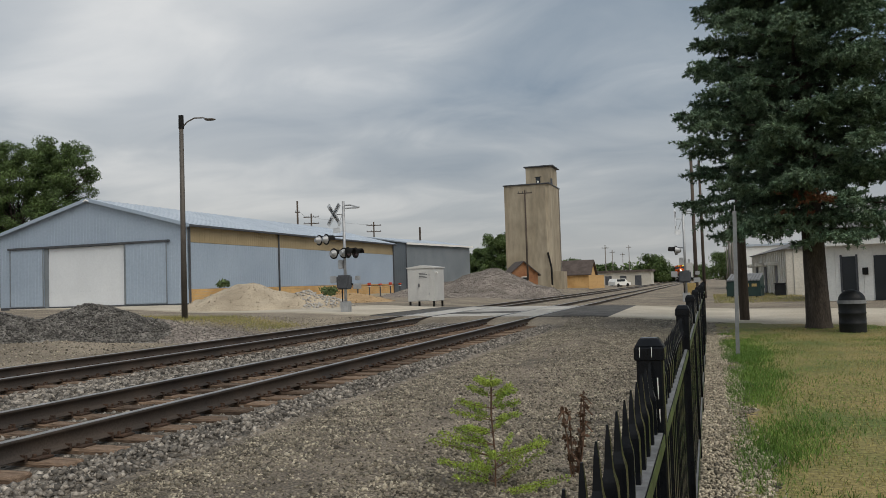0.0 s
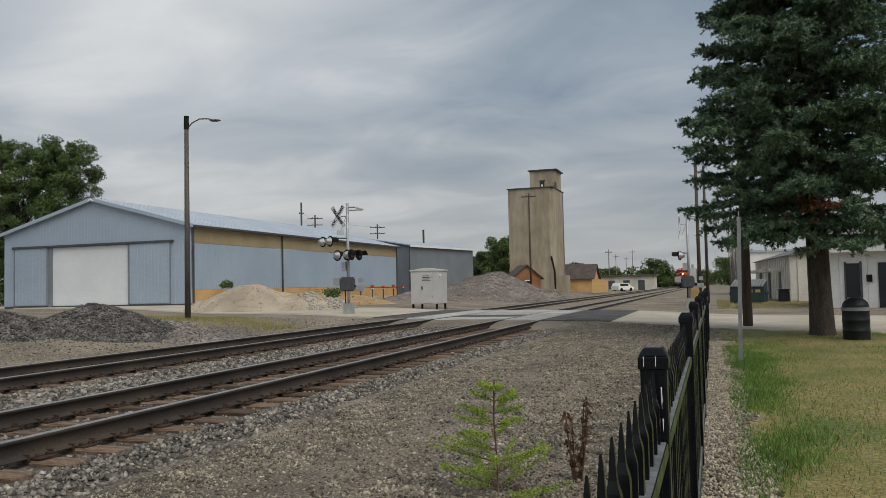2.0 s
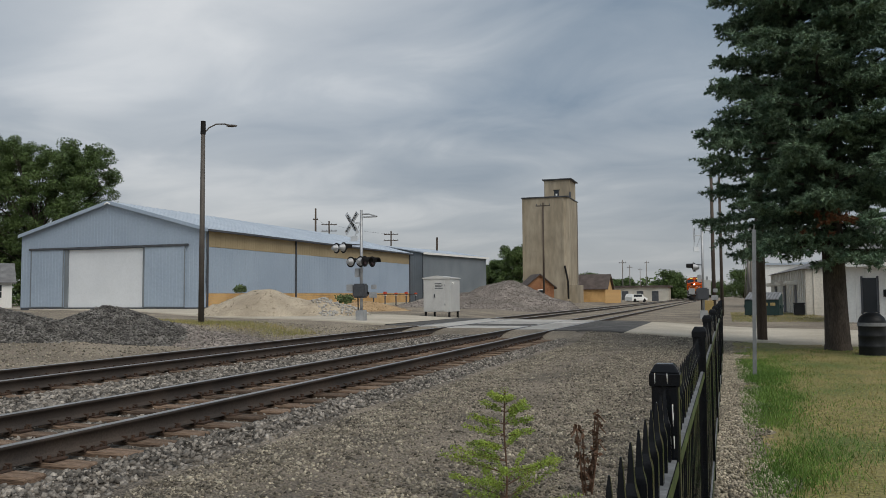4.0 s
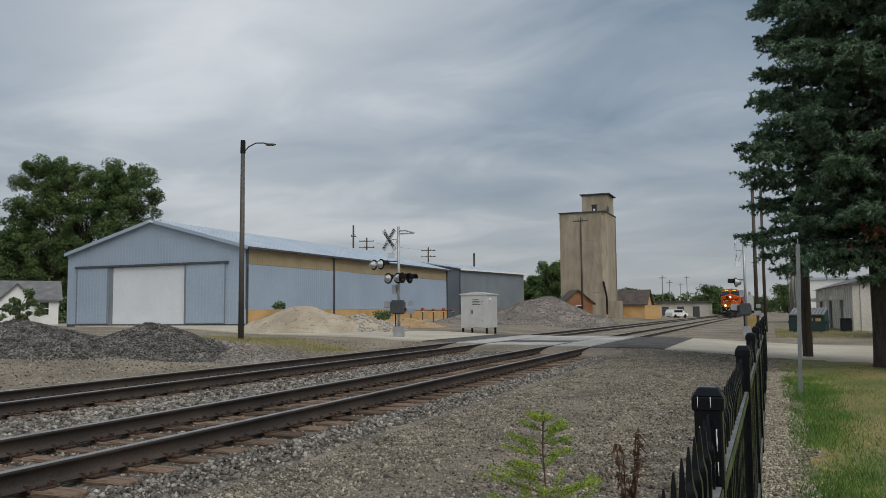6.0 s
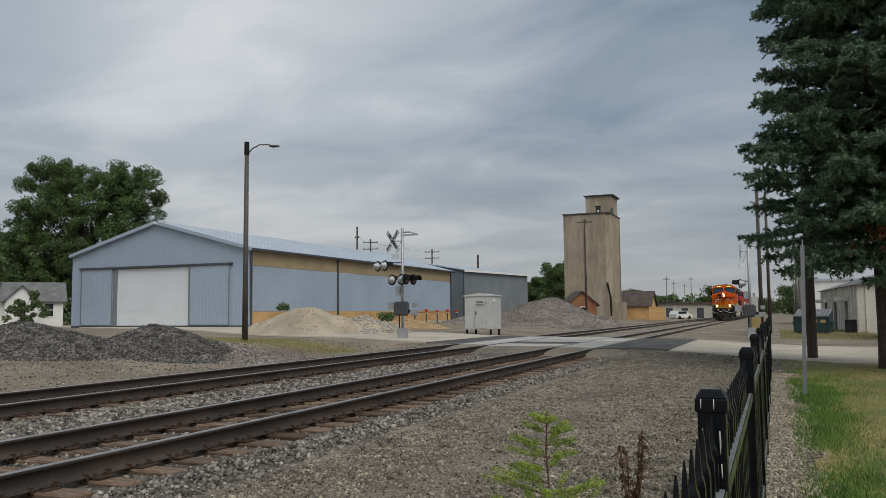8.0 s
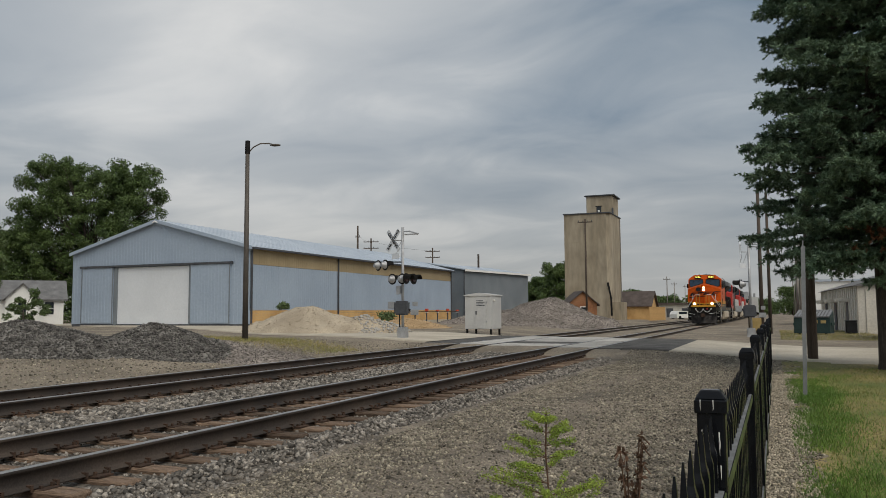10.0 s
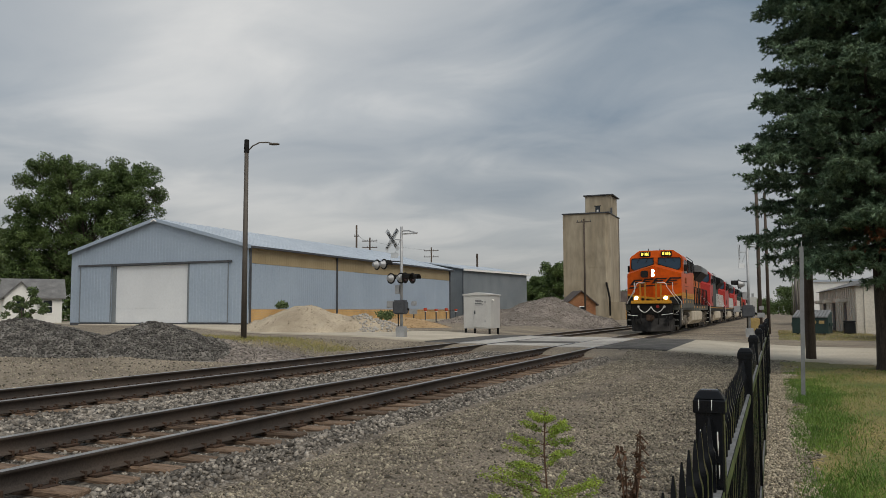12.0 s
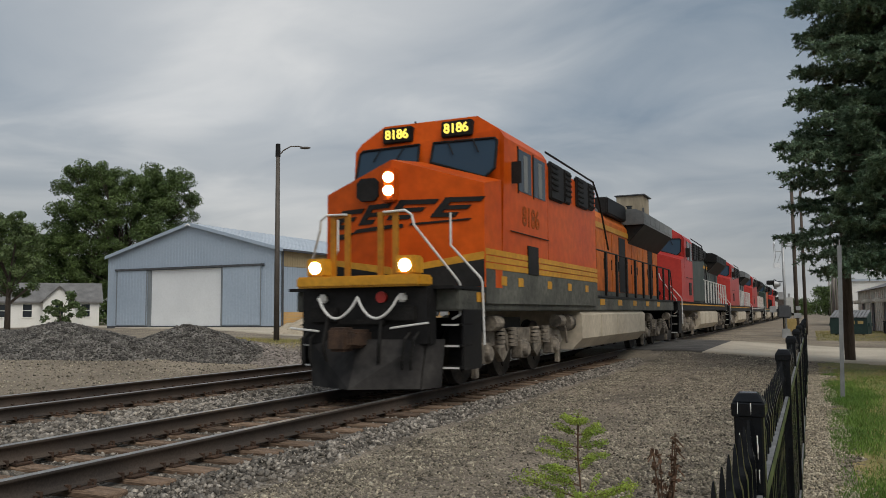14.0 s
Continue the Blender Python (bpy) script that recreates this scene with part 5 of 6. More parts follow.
def build_plants():
    build_spruce()
    broad_tree("tall dark green shade tree behind the shed", -81.6, 77, 0.2, 21.2, 5.0, 3, M["leaf"], crowns=((-6.2, -1, 1.0), (6.0, 1.0, 0.94), (-3.4, 0, 0.96), (3.0, 0, 0.9)), leaf=0.14, clumps=640, per=250, low=0.14, trunk=0.5, lump=(0.14, 0.24))
    broad_tree("pale green tree beside the white house", -58.6, 43.5, 0.2, 9.2, 2.7, 5, M["leafpale"], leaf=0.1, clumps=110, per=190, low=0.3, trunk=0.25, lump=(0.1, 0.22))
    broad_tree("dark green tree behind the white house", -93, 75, 0.2, 11.5, 6.0, 6, M["leaf"], leaf=0.17, clumps=190, per=190, low=0.05, lump=(0.18, 0.34))
    broad_tree("dark green tree behind the white house", -101, 74, 0.2, 13, 7, 7, M["leaf"], leaf=0.17, clumps=190, per=190, low=0.05, lump=(0.18, 0.34))
    broad_tree("dark green tree behind the white house", -86, 80, 0.2, 9.5, 6, 27, M["leaf"], leaf=0.26, clumps=60, per=130, low=0.05)
    broad_tree("round green bush before the white house", -63.5, 52.5, 0.2, 3.2, 2.0, 8, M["leafpale"], "bush", 0.08, leaf=0.15, clumps=26, per=90, low=0.1)
    for i, (x, y, h, w) in enumerate(((-47, 168, 8.6, 3.6), (-52, 172, 7.6, 4), (-41.5, 160, 11.0, 3.8), (-37, 166, 8.0, 3))):
        broad_tree("dark green trees behind the elevator", x, y, -0.4, h, w, 40 + i, M["leaf"], leaf=0.22, clumps=90, per=190, low=0.05, lump=(0.2, 0.36))
    for i, (x, y, h, w) in enumerate(((-17, 262, 8.2, 5.2), (-33, 280, 6.4, 4.5), (-42, 262, 8, 4), (-37, 270, 6, 4.5), (-16, 330, 5, 6), (-6, 350, 5.5, 6), (6, 330, 10, 6), (9, 250, 10, 5), (-55, 300, 8, 7), (-70, 320, 8, 8))):
        broad_tree("far round green tree", x, y, -0.7, h, w, 60 + i, M["leaf"], leaf=0.3, clumps=70, per=150, low=0.02, lump=(0.25, 0.42))
    rnd = random.Random(77)
    # far woods along the skyline
    cs, rs = [], []
    for i in range(420):
        a = radians(rnd.uniform(-75, 35))
        d = rnd.uniform(430, 800)
        cs.append((d * math.sin(a), d * math.cos(a), -1.5 + rnd.uniform(1, 7)))
        rs.append(rnd.uniform(4, 9))
    woods = thing("far_woods", "far band of trees on the skyline", "woods")
    tagged(leaf_cloud("crown", cs, rs, 60, 1.4, M["leaf"], woods, 4), kind="stuff")
    # sapling by the fence
    sap = thing("sapling", "small bright yellow-green feathery sapling in gravel", "sapling", pose(-1.49, 5.45, -0.33))
    bm = bmesh.new()
    bm_path(bm, [(0, 0, 0), (0.01, 0, 0.3), (-0.01, 0, 0.6), (0, 0, 0.88)], 0.006, 6)
    C, R = [], []
    rnd = random.Random(15)
    z = 0.05
    while z < 0.84:
        u = z / 0.9
        for i in range(5 if z < 0.35 else 3):
            a = rnd.uniform(0, 6.28)
            ln = (0.54 * (1 - u) ** 0.8 + 0.06) * rnd.uniform(0.75, 1.05)
            tip = (ln * math.cos(a), ln * math.sin(a), z + ln * 0.28)
            twig = bmesh.new()
            bm_tube(twig, (0, 0, z), tip, 0.0035, 0.0015, 5)
            part("branch", twig, M["deadweed"], sap)
            for j in range(3, 12):
                q = j / 11
                C.append((tip[0] * q, tip[1] * q, z + ln * 0.28 * q))
                R.append(0.028 + 0.012 * rnd.random())
        z += 0.085
    C.append((0, 0, 0.88))
    R.append(0.04)
    part("stem", bm, M["deadweed"], sap)
    tagged(leaf_cloud("leaves", C, R, 36, 0.0085, M["sprig"], sap, 9), kind="stuff")
    weed = thing("dead_weed", "dead brown weed stalks beside the fence", "weed", pose(-1.0, 5.9, -0.28))
    bm = bmesh.new()
    C, R = [], []
    for i in range(9):
        a, ln = rnd.uniform(0, 6.28), rnd.uniform(0.25, 0.62)
        top = (0.09 * math.cos(a), 0.09 * math.sin(a), ln)
        bm_path(bm, [(0.03 * math.cos(a), 0.03 * math.sin(a), 0), top, (top[0] * 1.6, top[1] * 1.6, ln - 0.06)], 0.005, 5)
        for q in (0.35, 0.6, 0.8, 1.0):
            C.append((top[0] * q, top[1] * q, ln * q))
            R.append(0.035)
    part("stalk_cluster", bm, M["deadweed"], weed)
    tagged(leaf_cloud("withered_leaves", C, R, 9, 0.02, M["deadweed"], weed, 10), kind="stuff")
    for x, y, z, s, sd in ((-26.8, 39.8, 1.55, 0.55, 1), (-25.2, 39.2, 1.3, 0.35, 2), (-20.9, 41.6, 0.85, 0.75, 3), (-22.5, 38.4, 0.2, 0.25, 4)):
        w = thing("weed_tuft", "green weed tuft growing on a heap", "weed", pose(x, y, z))
        rr = random.Random(sd)
        tagged(leaf_cloud("leaves", [(rr.uniform(-s, s) * 0.6, rr.uniform(-s, s) * 0.6, s * 0.4 * rr.random()) for _ in range(14)], [s * 0.35] * 14, 50, 0.07, M["leafpale"], w, sd), kind="stuff")


def blades(name, label, count, place, length, material, seed):
    rng = np.random.default_rng(seed)
    p = place(rng, count)
    k = len(p)
    a = rng.uniform(0, 2 * np.pi, k)
    ln = length * rng.uniform(0.5, 1.3, k)
    lean = rng.normal(0, 0.45, (k, 2)) * ln[:, None]
    wv = np.stack([np.cos(a), np.sin(a), np.zeros(k)], 1) * (0.004 + 0.03 * length)
    tip = p + np.stack([lean[:, 0], lean[:, 1], ln], 1)
    v = np.stack([p - wv, p + wv, tip], 1).reshape(-1, 3)
    ob = new(name, arrays_mesh(name, v, np.arange(len(v)).reshape(-1, 3), material))
    return tagged(ob, label, "grass", kind="stuff")


def build_grass():
    def on_lawn(rng, k):
        x, y = rng.uniform(0.45, 8.5, k), 3.5 + 18.5 * rng.uniform(0, 1, k) ** 1.2
        ok = y < road_near(0) - 0.45 * x - 0.4
        x, y = x[ok], y[ok]
        return np.stack([x, y, np.array([land(a, b) for a, b in zip(x, y)]) + 0.03], 1)

    def fringe(rng, k):
        y = 3 + 17.5 * rng.uniform(0, 1, k) ** 1.1
        x = 0.5 + 0.25 * rng.normal(0, 1, k) + 0.1 * np.sin(y * 1.7)
        clump = np.array([noise.noise((a * 0.9, b * 0.55, 7)) for a, b in zip(x, y)])
        ok = (x > 0.14) & (clump + 0.08 > rng.uniform(-0.25, 0.3, k))
        x, y = x[ok], y[ok]
        return np.stack([x, y, np.array([land(a, b) for a, b in zip(x, y)]) + 0.02], 1)

    def roadside(rng, k):
        x = rng.uniform(-26, -14.5, k)
        y = 27.5 + rng.normal(0, 0.9, k) + (-x - 20) * 0.35
        return np.stack([x, y, np.array([land(a, b) for a, b in zip(x, y)])], 1)

    def far_verge(rng, k):
        x, y = rng.uniform(0.2, 5.0, k), rng.uniform(40, 60, k)
        return np.stack([x, y, np.array([land(a, b) for a, b in zip(x, y)])], 1)

    blades("dry_grass", "short dry straw-coloured lawn grass", 66000, on_lawn, 0.035, M["dryblade"], 1)
    def green_patches(rng, k):
        p = on_lawn(rng, k)
        n = np.array([noise.noise((a * 0.75, b * 0.45, 11)) + 0.5 * noise.noise((a * 2.5, b * 1.6, 3)) for a, b in zip(p[:, 0], p[:, 1])])
        return p[n - 0.12 * np.minimum(p[:, 0] - 1.5, 2) > rng.uniform(-0.35, 0.35, len(p))]

    blades("lawn_grass", "short green lawn grass", 70000, green_patches, 0.04, M["blade"], 2)
    blades("fringe_grass", "long bright green grass along the fence", 52000, fringe, 0.06, M["blade"], 3)
    blades("roadside_grass", "dry yellow roadside grass", 7000, roadside, 0.12, M["dryblade"], 4)
    blades("verge_grass", "green and dry verge grass", 9000, far_verge, 0.1, M["dryblade"], 5)


# ---- small street things ----
def build_small():
    can = thing("litter_bin", "black ribbed drum litter bin with domed lid", "litter bin", pose(3.12, 20.6, -0.26))
    bm = bmesh.new()
    prof = [(0.285, 0), (0.29, 0.03), (0.29, 0.22), (0.302, 0.24), (0.29, 0.26), (0.29, 0.46), (0.302, 0.48), (0.29, 0.5), (0.29, 0.7), (0.305, 0.72)]
    for (r0, z0), (r1, z1) in zip(prof, prof[1:]):
        bm_tube(bm, (0, 0, z0), (0, 0, z1), r0, r1, 24, False)
    bmesh.ops.create_circle(bm, cap_ends=True, segments=24, radius=0.285)
    bmesh.ops.remove_doubles(bm, verts=bm.verts[:], dist=0.001)
    part("drum", bm, M["binblack"], can, smooth=True)
    bm = bmesh.new()
    bm_tube(bm, (0, 0, 0.7), (0, 0, 0.78), 0.31, 0.30, 24, False)
    part("liner_rim", bm, M["lid"], can, "grey bag rim")
    bm = bmesh.new()
    for i in range(7):
        a0, a1 = radians(90 * i / 7), radians(90 * (i + 1) / 7)
        bm_tube(bm, (0, 0, 0.78 + 0.24 * math.sin(a0)), (0, 0, 0.78 + 0.24 * math.sin(a1)), 0.29 * math.cos(a0), max(0.29 * math.cos(a1), 0.002), 24, False)
    part("domed_lid", bm, M["binblack"], can, smooth=True)
    d = thing("dumpster", "dark green steel dumpster with grey ribbed lid", "dumpster", pose(0.95, 50.3, -0.22, 0, 0, -12))
    bm = bmesh.new()
    bm_prism(bm, [(0, 0.12), (1.35, 0.12), (1.35, 1.35), (0, 1.0)], "x", 0, 1.9)
    bevelled(bm, 0.02)
    part("body", bm, M["bingreen"], d)
    for x in (-0.08, 1.9):
        box_part("lift_pocket", (x, x + 0.08, 0.2, 1.1, 0.55, 0.72), M["bingreen"], d)
    for i in range(11):
        bm = bmesh.new()
        x = 0.03 + i * 0.17
        bm_prism(bm, [(-0.05, 1.02), (1.4, 1.40), (1.4, 1.46), (-0.05, 1.08)], "x", x, x + 0.135)
        part("lid_rib", bm, M["lid"], d)
    for x in (1.0, 1.42):
        box_part("sticker", (x, x + 0.28, -0.006, 0.002, 0.68, 0.85), M["yellowbox"], d, "yellow sticker")
    for x in (0.2, 1.6):
        box_part("caster", (x, x + 0.12, 0.1, 0.25, -0.05, 0.13), M["blackflat"], d)
    b = thing("bin", "small dark wheeled bin", "bin", pose(3.75, 51.9, -0.22))
    box_part("body", (0, 0.6, 0, 0.6, 0.05, 0.75), M["binblack"], b, "", 0.04)
    box_part("lid", (-0.03, 0.63, -0.03, 0.63, 0.75, 0.82), M["binblack"], b, "", 0.02)
    yb = thing("signal_case", "faded yellow signal case on a grey post", "signal case", pose(-1.05, 47.0, -0.15))
    box_part("case", (-0.3, 0.32, -0.2, 0.2, 0.25, 0.95), M["yellowbox"], yb, "", 0.03)
    box_part("post", (-0.06, 0.06, -0.06, 0.06, -0.1, 2.3), M["galv"], yb)
    box_part("upper_case", (-0.18, 0.2, -0.12, 0.14, 1.2, 2.1), M["aluminium"], yb, "grey upper case", 0.02)
    # low red and white barrier along the shed
    bar = thing("barrier", "low rusty barrier rail with small red and white markers", "barrier", pose(-32.6, 68, 0.1))
    box_part("rail", (-0.04, 0.04, 0, 14.5, 1.14, 1.2), M["rust"], bar)
    for i in range(6):
        y = 0.2 + i * 2.8
        box_part("post", (-0.05, 0.05, y, y + 0.1, -0.2, 1.2), M["darktrim"], bar)
        box_part("marker", (-0.1, 0.1, y - 0.2, y + 0.3, 1.2, 1.46 if i % 2 == 0 else 1.36), M["conered"], bar, "red marker block", 0.03)
        box_part("marker_foot", (-0.09, 0.09, y - 0.2, y + 0.3, 1.06, 1.12), M["white"], bar, "white marker foot", 0.02)
    # parked car, far off
    car = thing("car", "white parked estate car beside the tracks", "car", pose(-15.8, 150, -0.4, 0, 0, 55))
    bm = bmesh.new()
    bm_prism(bm, [(-2.1, 0.3), (2.1, 0.3), (2.15, 0.75), (1.3, 0.95), (0.7, 1.5), (-1.7, 1.52), (-2.1, 0.95)], "y", -0.85, 0.85)
    bevelled(bm, 0.09, 2)
    part("body", bm, M["white"], car)
    for y in (-0.87, 0.85):
        box_part("side_window", (-1.6, 0.6, y, y + 0.02, 0.98, 1.4), M["glass"], car)
    for x in (-1.3, 1.3):
        for y in (-0.88, 0.7):
            bm = bmesh.new()
            bm_tube(bm, (x, y, 0.33), (x, y + 0.18, 0.33), 0.33, 0.33, 16)
            part("wheel", bm, M["blackflat"], car)


build_shed()
build_grey_building()
build_elevator()
build_far_buildings()
build_box_house()
crossing_signal("railway crossing signal with crossbuck and red lights", pose(-15.8, 33.1, 0.1), -20, ((3.32, -1.05, 150), (2.66, -0.25, 165), (2.66, 0.4, 80)))
crossing_signal("railway crossing signal seen from behind", pose(-1.2, 44.8, -0.15), 90, ((2.75, -0.45, 265),))
build_poles()
build_fence()
build_heaps()
build_plants()
build_grass()
build_small()


# ---- train ----
WHEEL_R = 0.533
TANK0, TANK1 = 7.75, 15.6
POLY = (-7.9156e-04, -0.13763, -18.06184, 10.83)


def lead_y(t):
    """Where the leading locomotive's front lamps are along the track at t seconds."""
    u = t - 14.0
    return POLY[0] * u ** 3 + POLY[1] * u ** 2 + POLY[2] * u + POLY[3]


def track_pose(y):
    x = (RAIL_X[0] + RAIL_X[1]) / 2 + bend(y)
    slope = -2 * 1.29e-4 * max(0.0, y - 140)
    return pose(x, y, grade(y), 0, 0, -math.degrees(slope))


def quad_plate(bm, corners, thick=0.012):
    """A thin plate with the given four or more corners, drawn out along its normal."""
    vs = [bm.verts.new(c) for c in corners]
    f = bm.faces.new(vs)
    f.normal_update()
    n = f.normal.copy() * thick
    ups = [bm.verts.new(Vector(c) + n) for c in corners]
    bm.faces.new(ups)
    for i in range(len(vs)):
        j = (i + 1) % len(vs)
        bm.faces.new((vs[i], vs[j], ups[j], ups[i]))


def bogie(parent, y0, wheels):
    """Three axles in a cast side frame, with springs, axle boxes and brake gear."""
    axles = [y0, y0 + 2.0, y0 + 4.0]
    for side in (-1, 1):
        bm = bmesh.new()
        bm_prism(bm, [(y0 - 0.85, 0.62), (y0 - 0.6, 0.85), (y0 + 0.6, 0.95), (y0 + 1.0, 0.62), (y0 + 1.4, 0.95), (y0 + 2.6, 0.95), (y0 + 3.0, 0.62), (y0 + 3.4, 0.95), (y0 + 4.6, 0.85), (y0 + 4.85, 0.62),
                      (y0 + 4.6, 0.5), (y0 + 3.5, 0.66), (y0 + 3.0, 0.34), (y0 + 2.5, 0.66), (y0 + 1.5, 0.66), (y0 + 1.0, 0.34), (y0 + 0.5, 0.66), (y0 - 0.6, 0.5)], "x", side * 1.12, side * 1.24)
        frame_part = part("side_frame", bm, M["truck"], parent, "dusty cast bogie side frame")
        for ya in axles:
            bm = bmesh.new()
            bm_box(bm, side * 1.1, side * 1.32, ya - 0.2, ya + 0.2, 0.36, 0.72)
            bm_tube(bm, (side * 1.3, ya, 0.53), (side * 1.4, ya, 0.53), 0.16, 0.13, 14)
            bevelled(bm, 0.02)
            part("axle_box", bm, M["truck"], frame_part)
        for ya in (y0 + 0.65, y0 + 1.35, y0 + 2.65, y0 + 3.35):
            bm = bmesh.new()
            for k in range(5):
                bm_tube(bm, (side * 1.3, ya, 0.62 + k * 0.075), (side * 1.3, ya, 0.67 + k * 0.075), 0.1, 0.1, 10)
            part("spring", bm, M["truck"], frame_part)
        for ya in (y0 + 0.3, y0 + 4.25):
            bm = bmesh.new()
            bm_tube(bm, (side * 1.32, ya - 0.2, 1.06), (side * 1.32, ya + 0.2, 1.06), 0.14, 0.14, 12)
            bm_path(bm, [(side * 1.3, ya + 0.2, 1.06), (side * 1.34, ya + 0.5, 0.9), (side * 1.32, ya + 0.7, 0.55)], 0.03)
            part("brake_cylinder", bm, M["truck"], frame_part)
        for ya in (y0 - 0.5, y0 + 4.3):
            box_part("sand_pipe", (side * 1.22, side * 1.3, ya, ya + 0.15, 0.15, 0.75), M["truck"], frame_part)
    for ya in axles:
        bm = bmesh.new()
        bm_tube(bm, (-0.85, 0, 0), (0.85, 0, 0), 0.09, 0.09, 10)
        for side in (-1, 1):
            bm_tube(bm, (side * 0.69, 0, 0), (side * 0.83, 0, 0), WHEEL_R, WHEEL_R, 28)
            bm_tube(bm, (side * 0.66, 0, 0), (side * 0.69, 0, 0), WHEEL_R + 0.028, WHEEL_R + 0.028, 28)
            for k in range(6):
                a = k * math.pi / 3
                bm_tube(bm, (side * 0.83, 0.28 * math.cos(a), 0.28 * math.sin(a)), (side * 0.845, 0.28 * math.cos(a), 0.28 * math.sin(a)), 0.06, 0.06, 8)
        ws = part("wheelset", bm, M["wheel"], parent, "steel wheelset", m=pose(0, ya, WHEEL_R))
        wheels.append((ws, ya))
    box_part("bogie_bolster", (-0.95, 0.95, y0 + 1.2, y0 + 2.8, 0.55, 1.15), M["locoblack"], parent)


def locomotive(label, c, number="", m=None):
    """c: nose, cab, hood, roof, sill, stripe, tank materials by name. The front looks towards -y."""
    L = thing("locomotive", label, "locomotive", m, "coupled locomotives")
    wheels = []
    mm = {k: M[v] for k, v in c.items()}
    # frame, deck and pilot
    box_part("underframe", (-1.5, 1.5, 0.45, 21.7, 1.28, 1.62), mm["sill"], L, "", 0.02)
    box_part("walkway", (-1.52, 1.52, 0.25, 21.8, 1.62, 1.67), M["locoblack"], L)
    if c["stripe"] != "locoblack":
        for s in (-1, 1):
            bm = bmesh.new()
            for i in range(9):
                y = 1.2 + i * 2.1
                bm_box(bm, s * 1.5, s * 1.508, y, y + (0.5 if c["nose"] == "orange" else 2.05), 1.42 if c["nose"] == "orange" else 1.52, 1.58)
            tagged(part("sill_stripe", bm, mm["stripe"], L, "yellow sill stripes"), kind="stuff")
    bm = bmesh.new()
    bm_box(bm, -1.16, 1.16, 0.12, 0.4, 0.75, 1.66)
    bevelled(bm, 0.03, 2)
    part("pilot_plate", bm, M["locoblack"], L, "sooty black pilot plate")
    # snow plough: two wings meeting at a blunt nose
    bm = bmesh.new()
    for s in (-1, 1):
        quad_plate(bm, [(0, -0.32, 0.09), (s * 0.98, 0.16, 0.09), (s * 1.06, 0.2, 0.84), (0, 0.0, 0.84)], 0.03)
        quad_plate(bm, [(s * 0.98, 0.16, 0.09), (s * 1.16, 0.5, 0.1), (s * 1.22, 0.52, 0.84), (s * 1.06, 0.2, 0.84)], 0.03)
    bm_box(bm, -0.95, 0.95, 0.2, 0.34, 0.1, 0.84)
    part("plough", bm, M["dustblack"], L, "dusty black snow plough")
    # coupler and draft gear
    bm = bmesh.new()
    bm_box(bm, -0.15, 0.15, -0.35, 0.3, 0.72, 1.0)
    bm_box(bm, -0.2, 0.12, -0.62, -0.3, 0.68, 1.04)
    bm_box(bm, 0.06, 0.2, -0.58, -0.35, 0.74, 0.98)
    bevelled(bm, 0.04, 2)
    part("coupler", bm, M["rust"], L, "rusty knuckle coupler")
    bm = bmesh.new()
    bm_tube(bm, (0, -0.05, 0.42), (0, 0.3, 0.42), 0.3, 0.3, 16)
    part("draft_pocket", bm, M["locoblack"], L)
    for x0, x1, z0, z1 in ((-0.95, -0.45, 1.1, 1.35), (0.45, 0.95, 1.12, 1.36), (-0.42, 0.42, 1.06, 1.16)):
        box_part("pilot_bracket", (x0, x1, 0.04, 0.13, z0, z1), M["blackflat"], L, "", 0.02)
    for x in (-0.52, 0.4):
        bm = bmesh.new()
        bm_path(bm, [(x, 0.1, 1.3), (x * 1.05, -0.06, 1.15), (x * 1.1, -0.16, 0.75), (x * 1.02, -0.12, 0.5)], 0.03, 7)
        part("air_hose", bm, M["blackflat"], L, "black air hose")
    # hoses hanging in two loops
    bm = bmesh.new()
    pts = []
    for i in range(21):
        u = -1 + i / 10
        pts.append((u * 0.72, -0.06 - 0.05 * math.sin(abs(u) * math.pi), 1.5 - 0.33 * abs(math.sin(u * math.pi)) ** 0.8))
    bm_path(bm, pts, 0.022, 7)
    part("jumper_cable", bm, M["handrail"], L, "pale looped jumper cable")
    for x in (-0.72, 0.72):
        box_part("cable_socket", (x - 0.07, x + 0.07, 0.02, 0.14, 1.42, 1.56), M["handrail"], L, "", 0.03)
    for x in (-1.0, -0.85, 0.85, 1.0):
        bm = bmesh.new()
        bm_path(bm, [(x, 0.08, 0.95), (x, -0.1, 0.85), (x * 0.97, -0.14, 0.55), (x * 0.95, -0.1, 0.4)], 0.025, 6)
        part("brake_hose", bm, M["blackflat"], L)
    bm = bmesh.new()
    bm_tube(bm, (0.35, 0.06, 1.5), (0.35, 0.12, 1.5), 0.09, 0.09, 14)
    part("red_marker", bm, M["red"], L, "round red marker")
    for x0, x1 in ((-1.3, -0.75), (0.55, 1.2)):
        bm = bmesh.new()
        bm_path(bm, [(x0, 0.0, 1.02), (x1, 0.0, 1.1 if x0 > 0 else 0.97)], 0.018, 6)
        part("grab_bar", bm, M["handrail"], L, "white grab bar")
    # corner steps
    for s in (-1, 1):
        bm = bmesh.new()
        bm_box(bm, s * 1.15, s * 1.5, 0.86, 0.92, 0.35, 1.64)
        bm_box(bm, s * 1.46, s * 1.5, 0.66, 1.4, 0.35, 1.62)
        step = part("step_well", bm, M["locoblack"], L)
        for z in (0.38, 0.72, 1.05, 1.38):
            box_part("tread", (s * 1.14, s * 1.5, 0.6, 1.0, z, z + 0.03), M["blackflat"], step)
            box_part("tread_edge", (s * 1.16, s * 1.44, 0.58, 0.6, z - 0.005, z + 0.025), M["handrail"], step, "white tread edge")
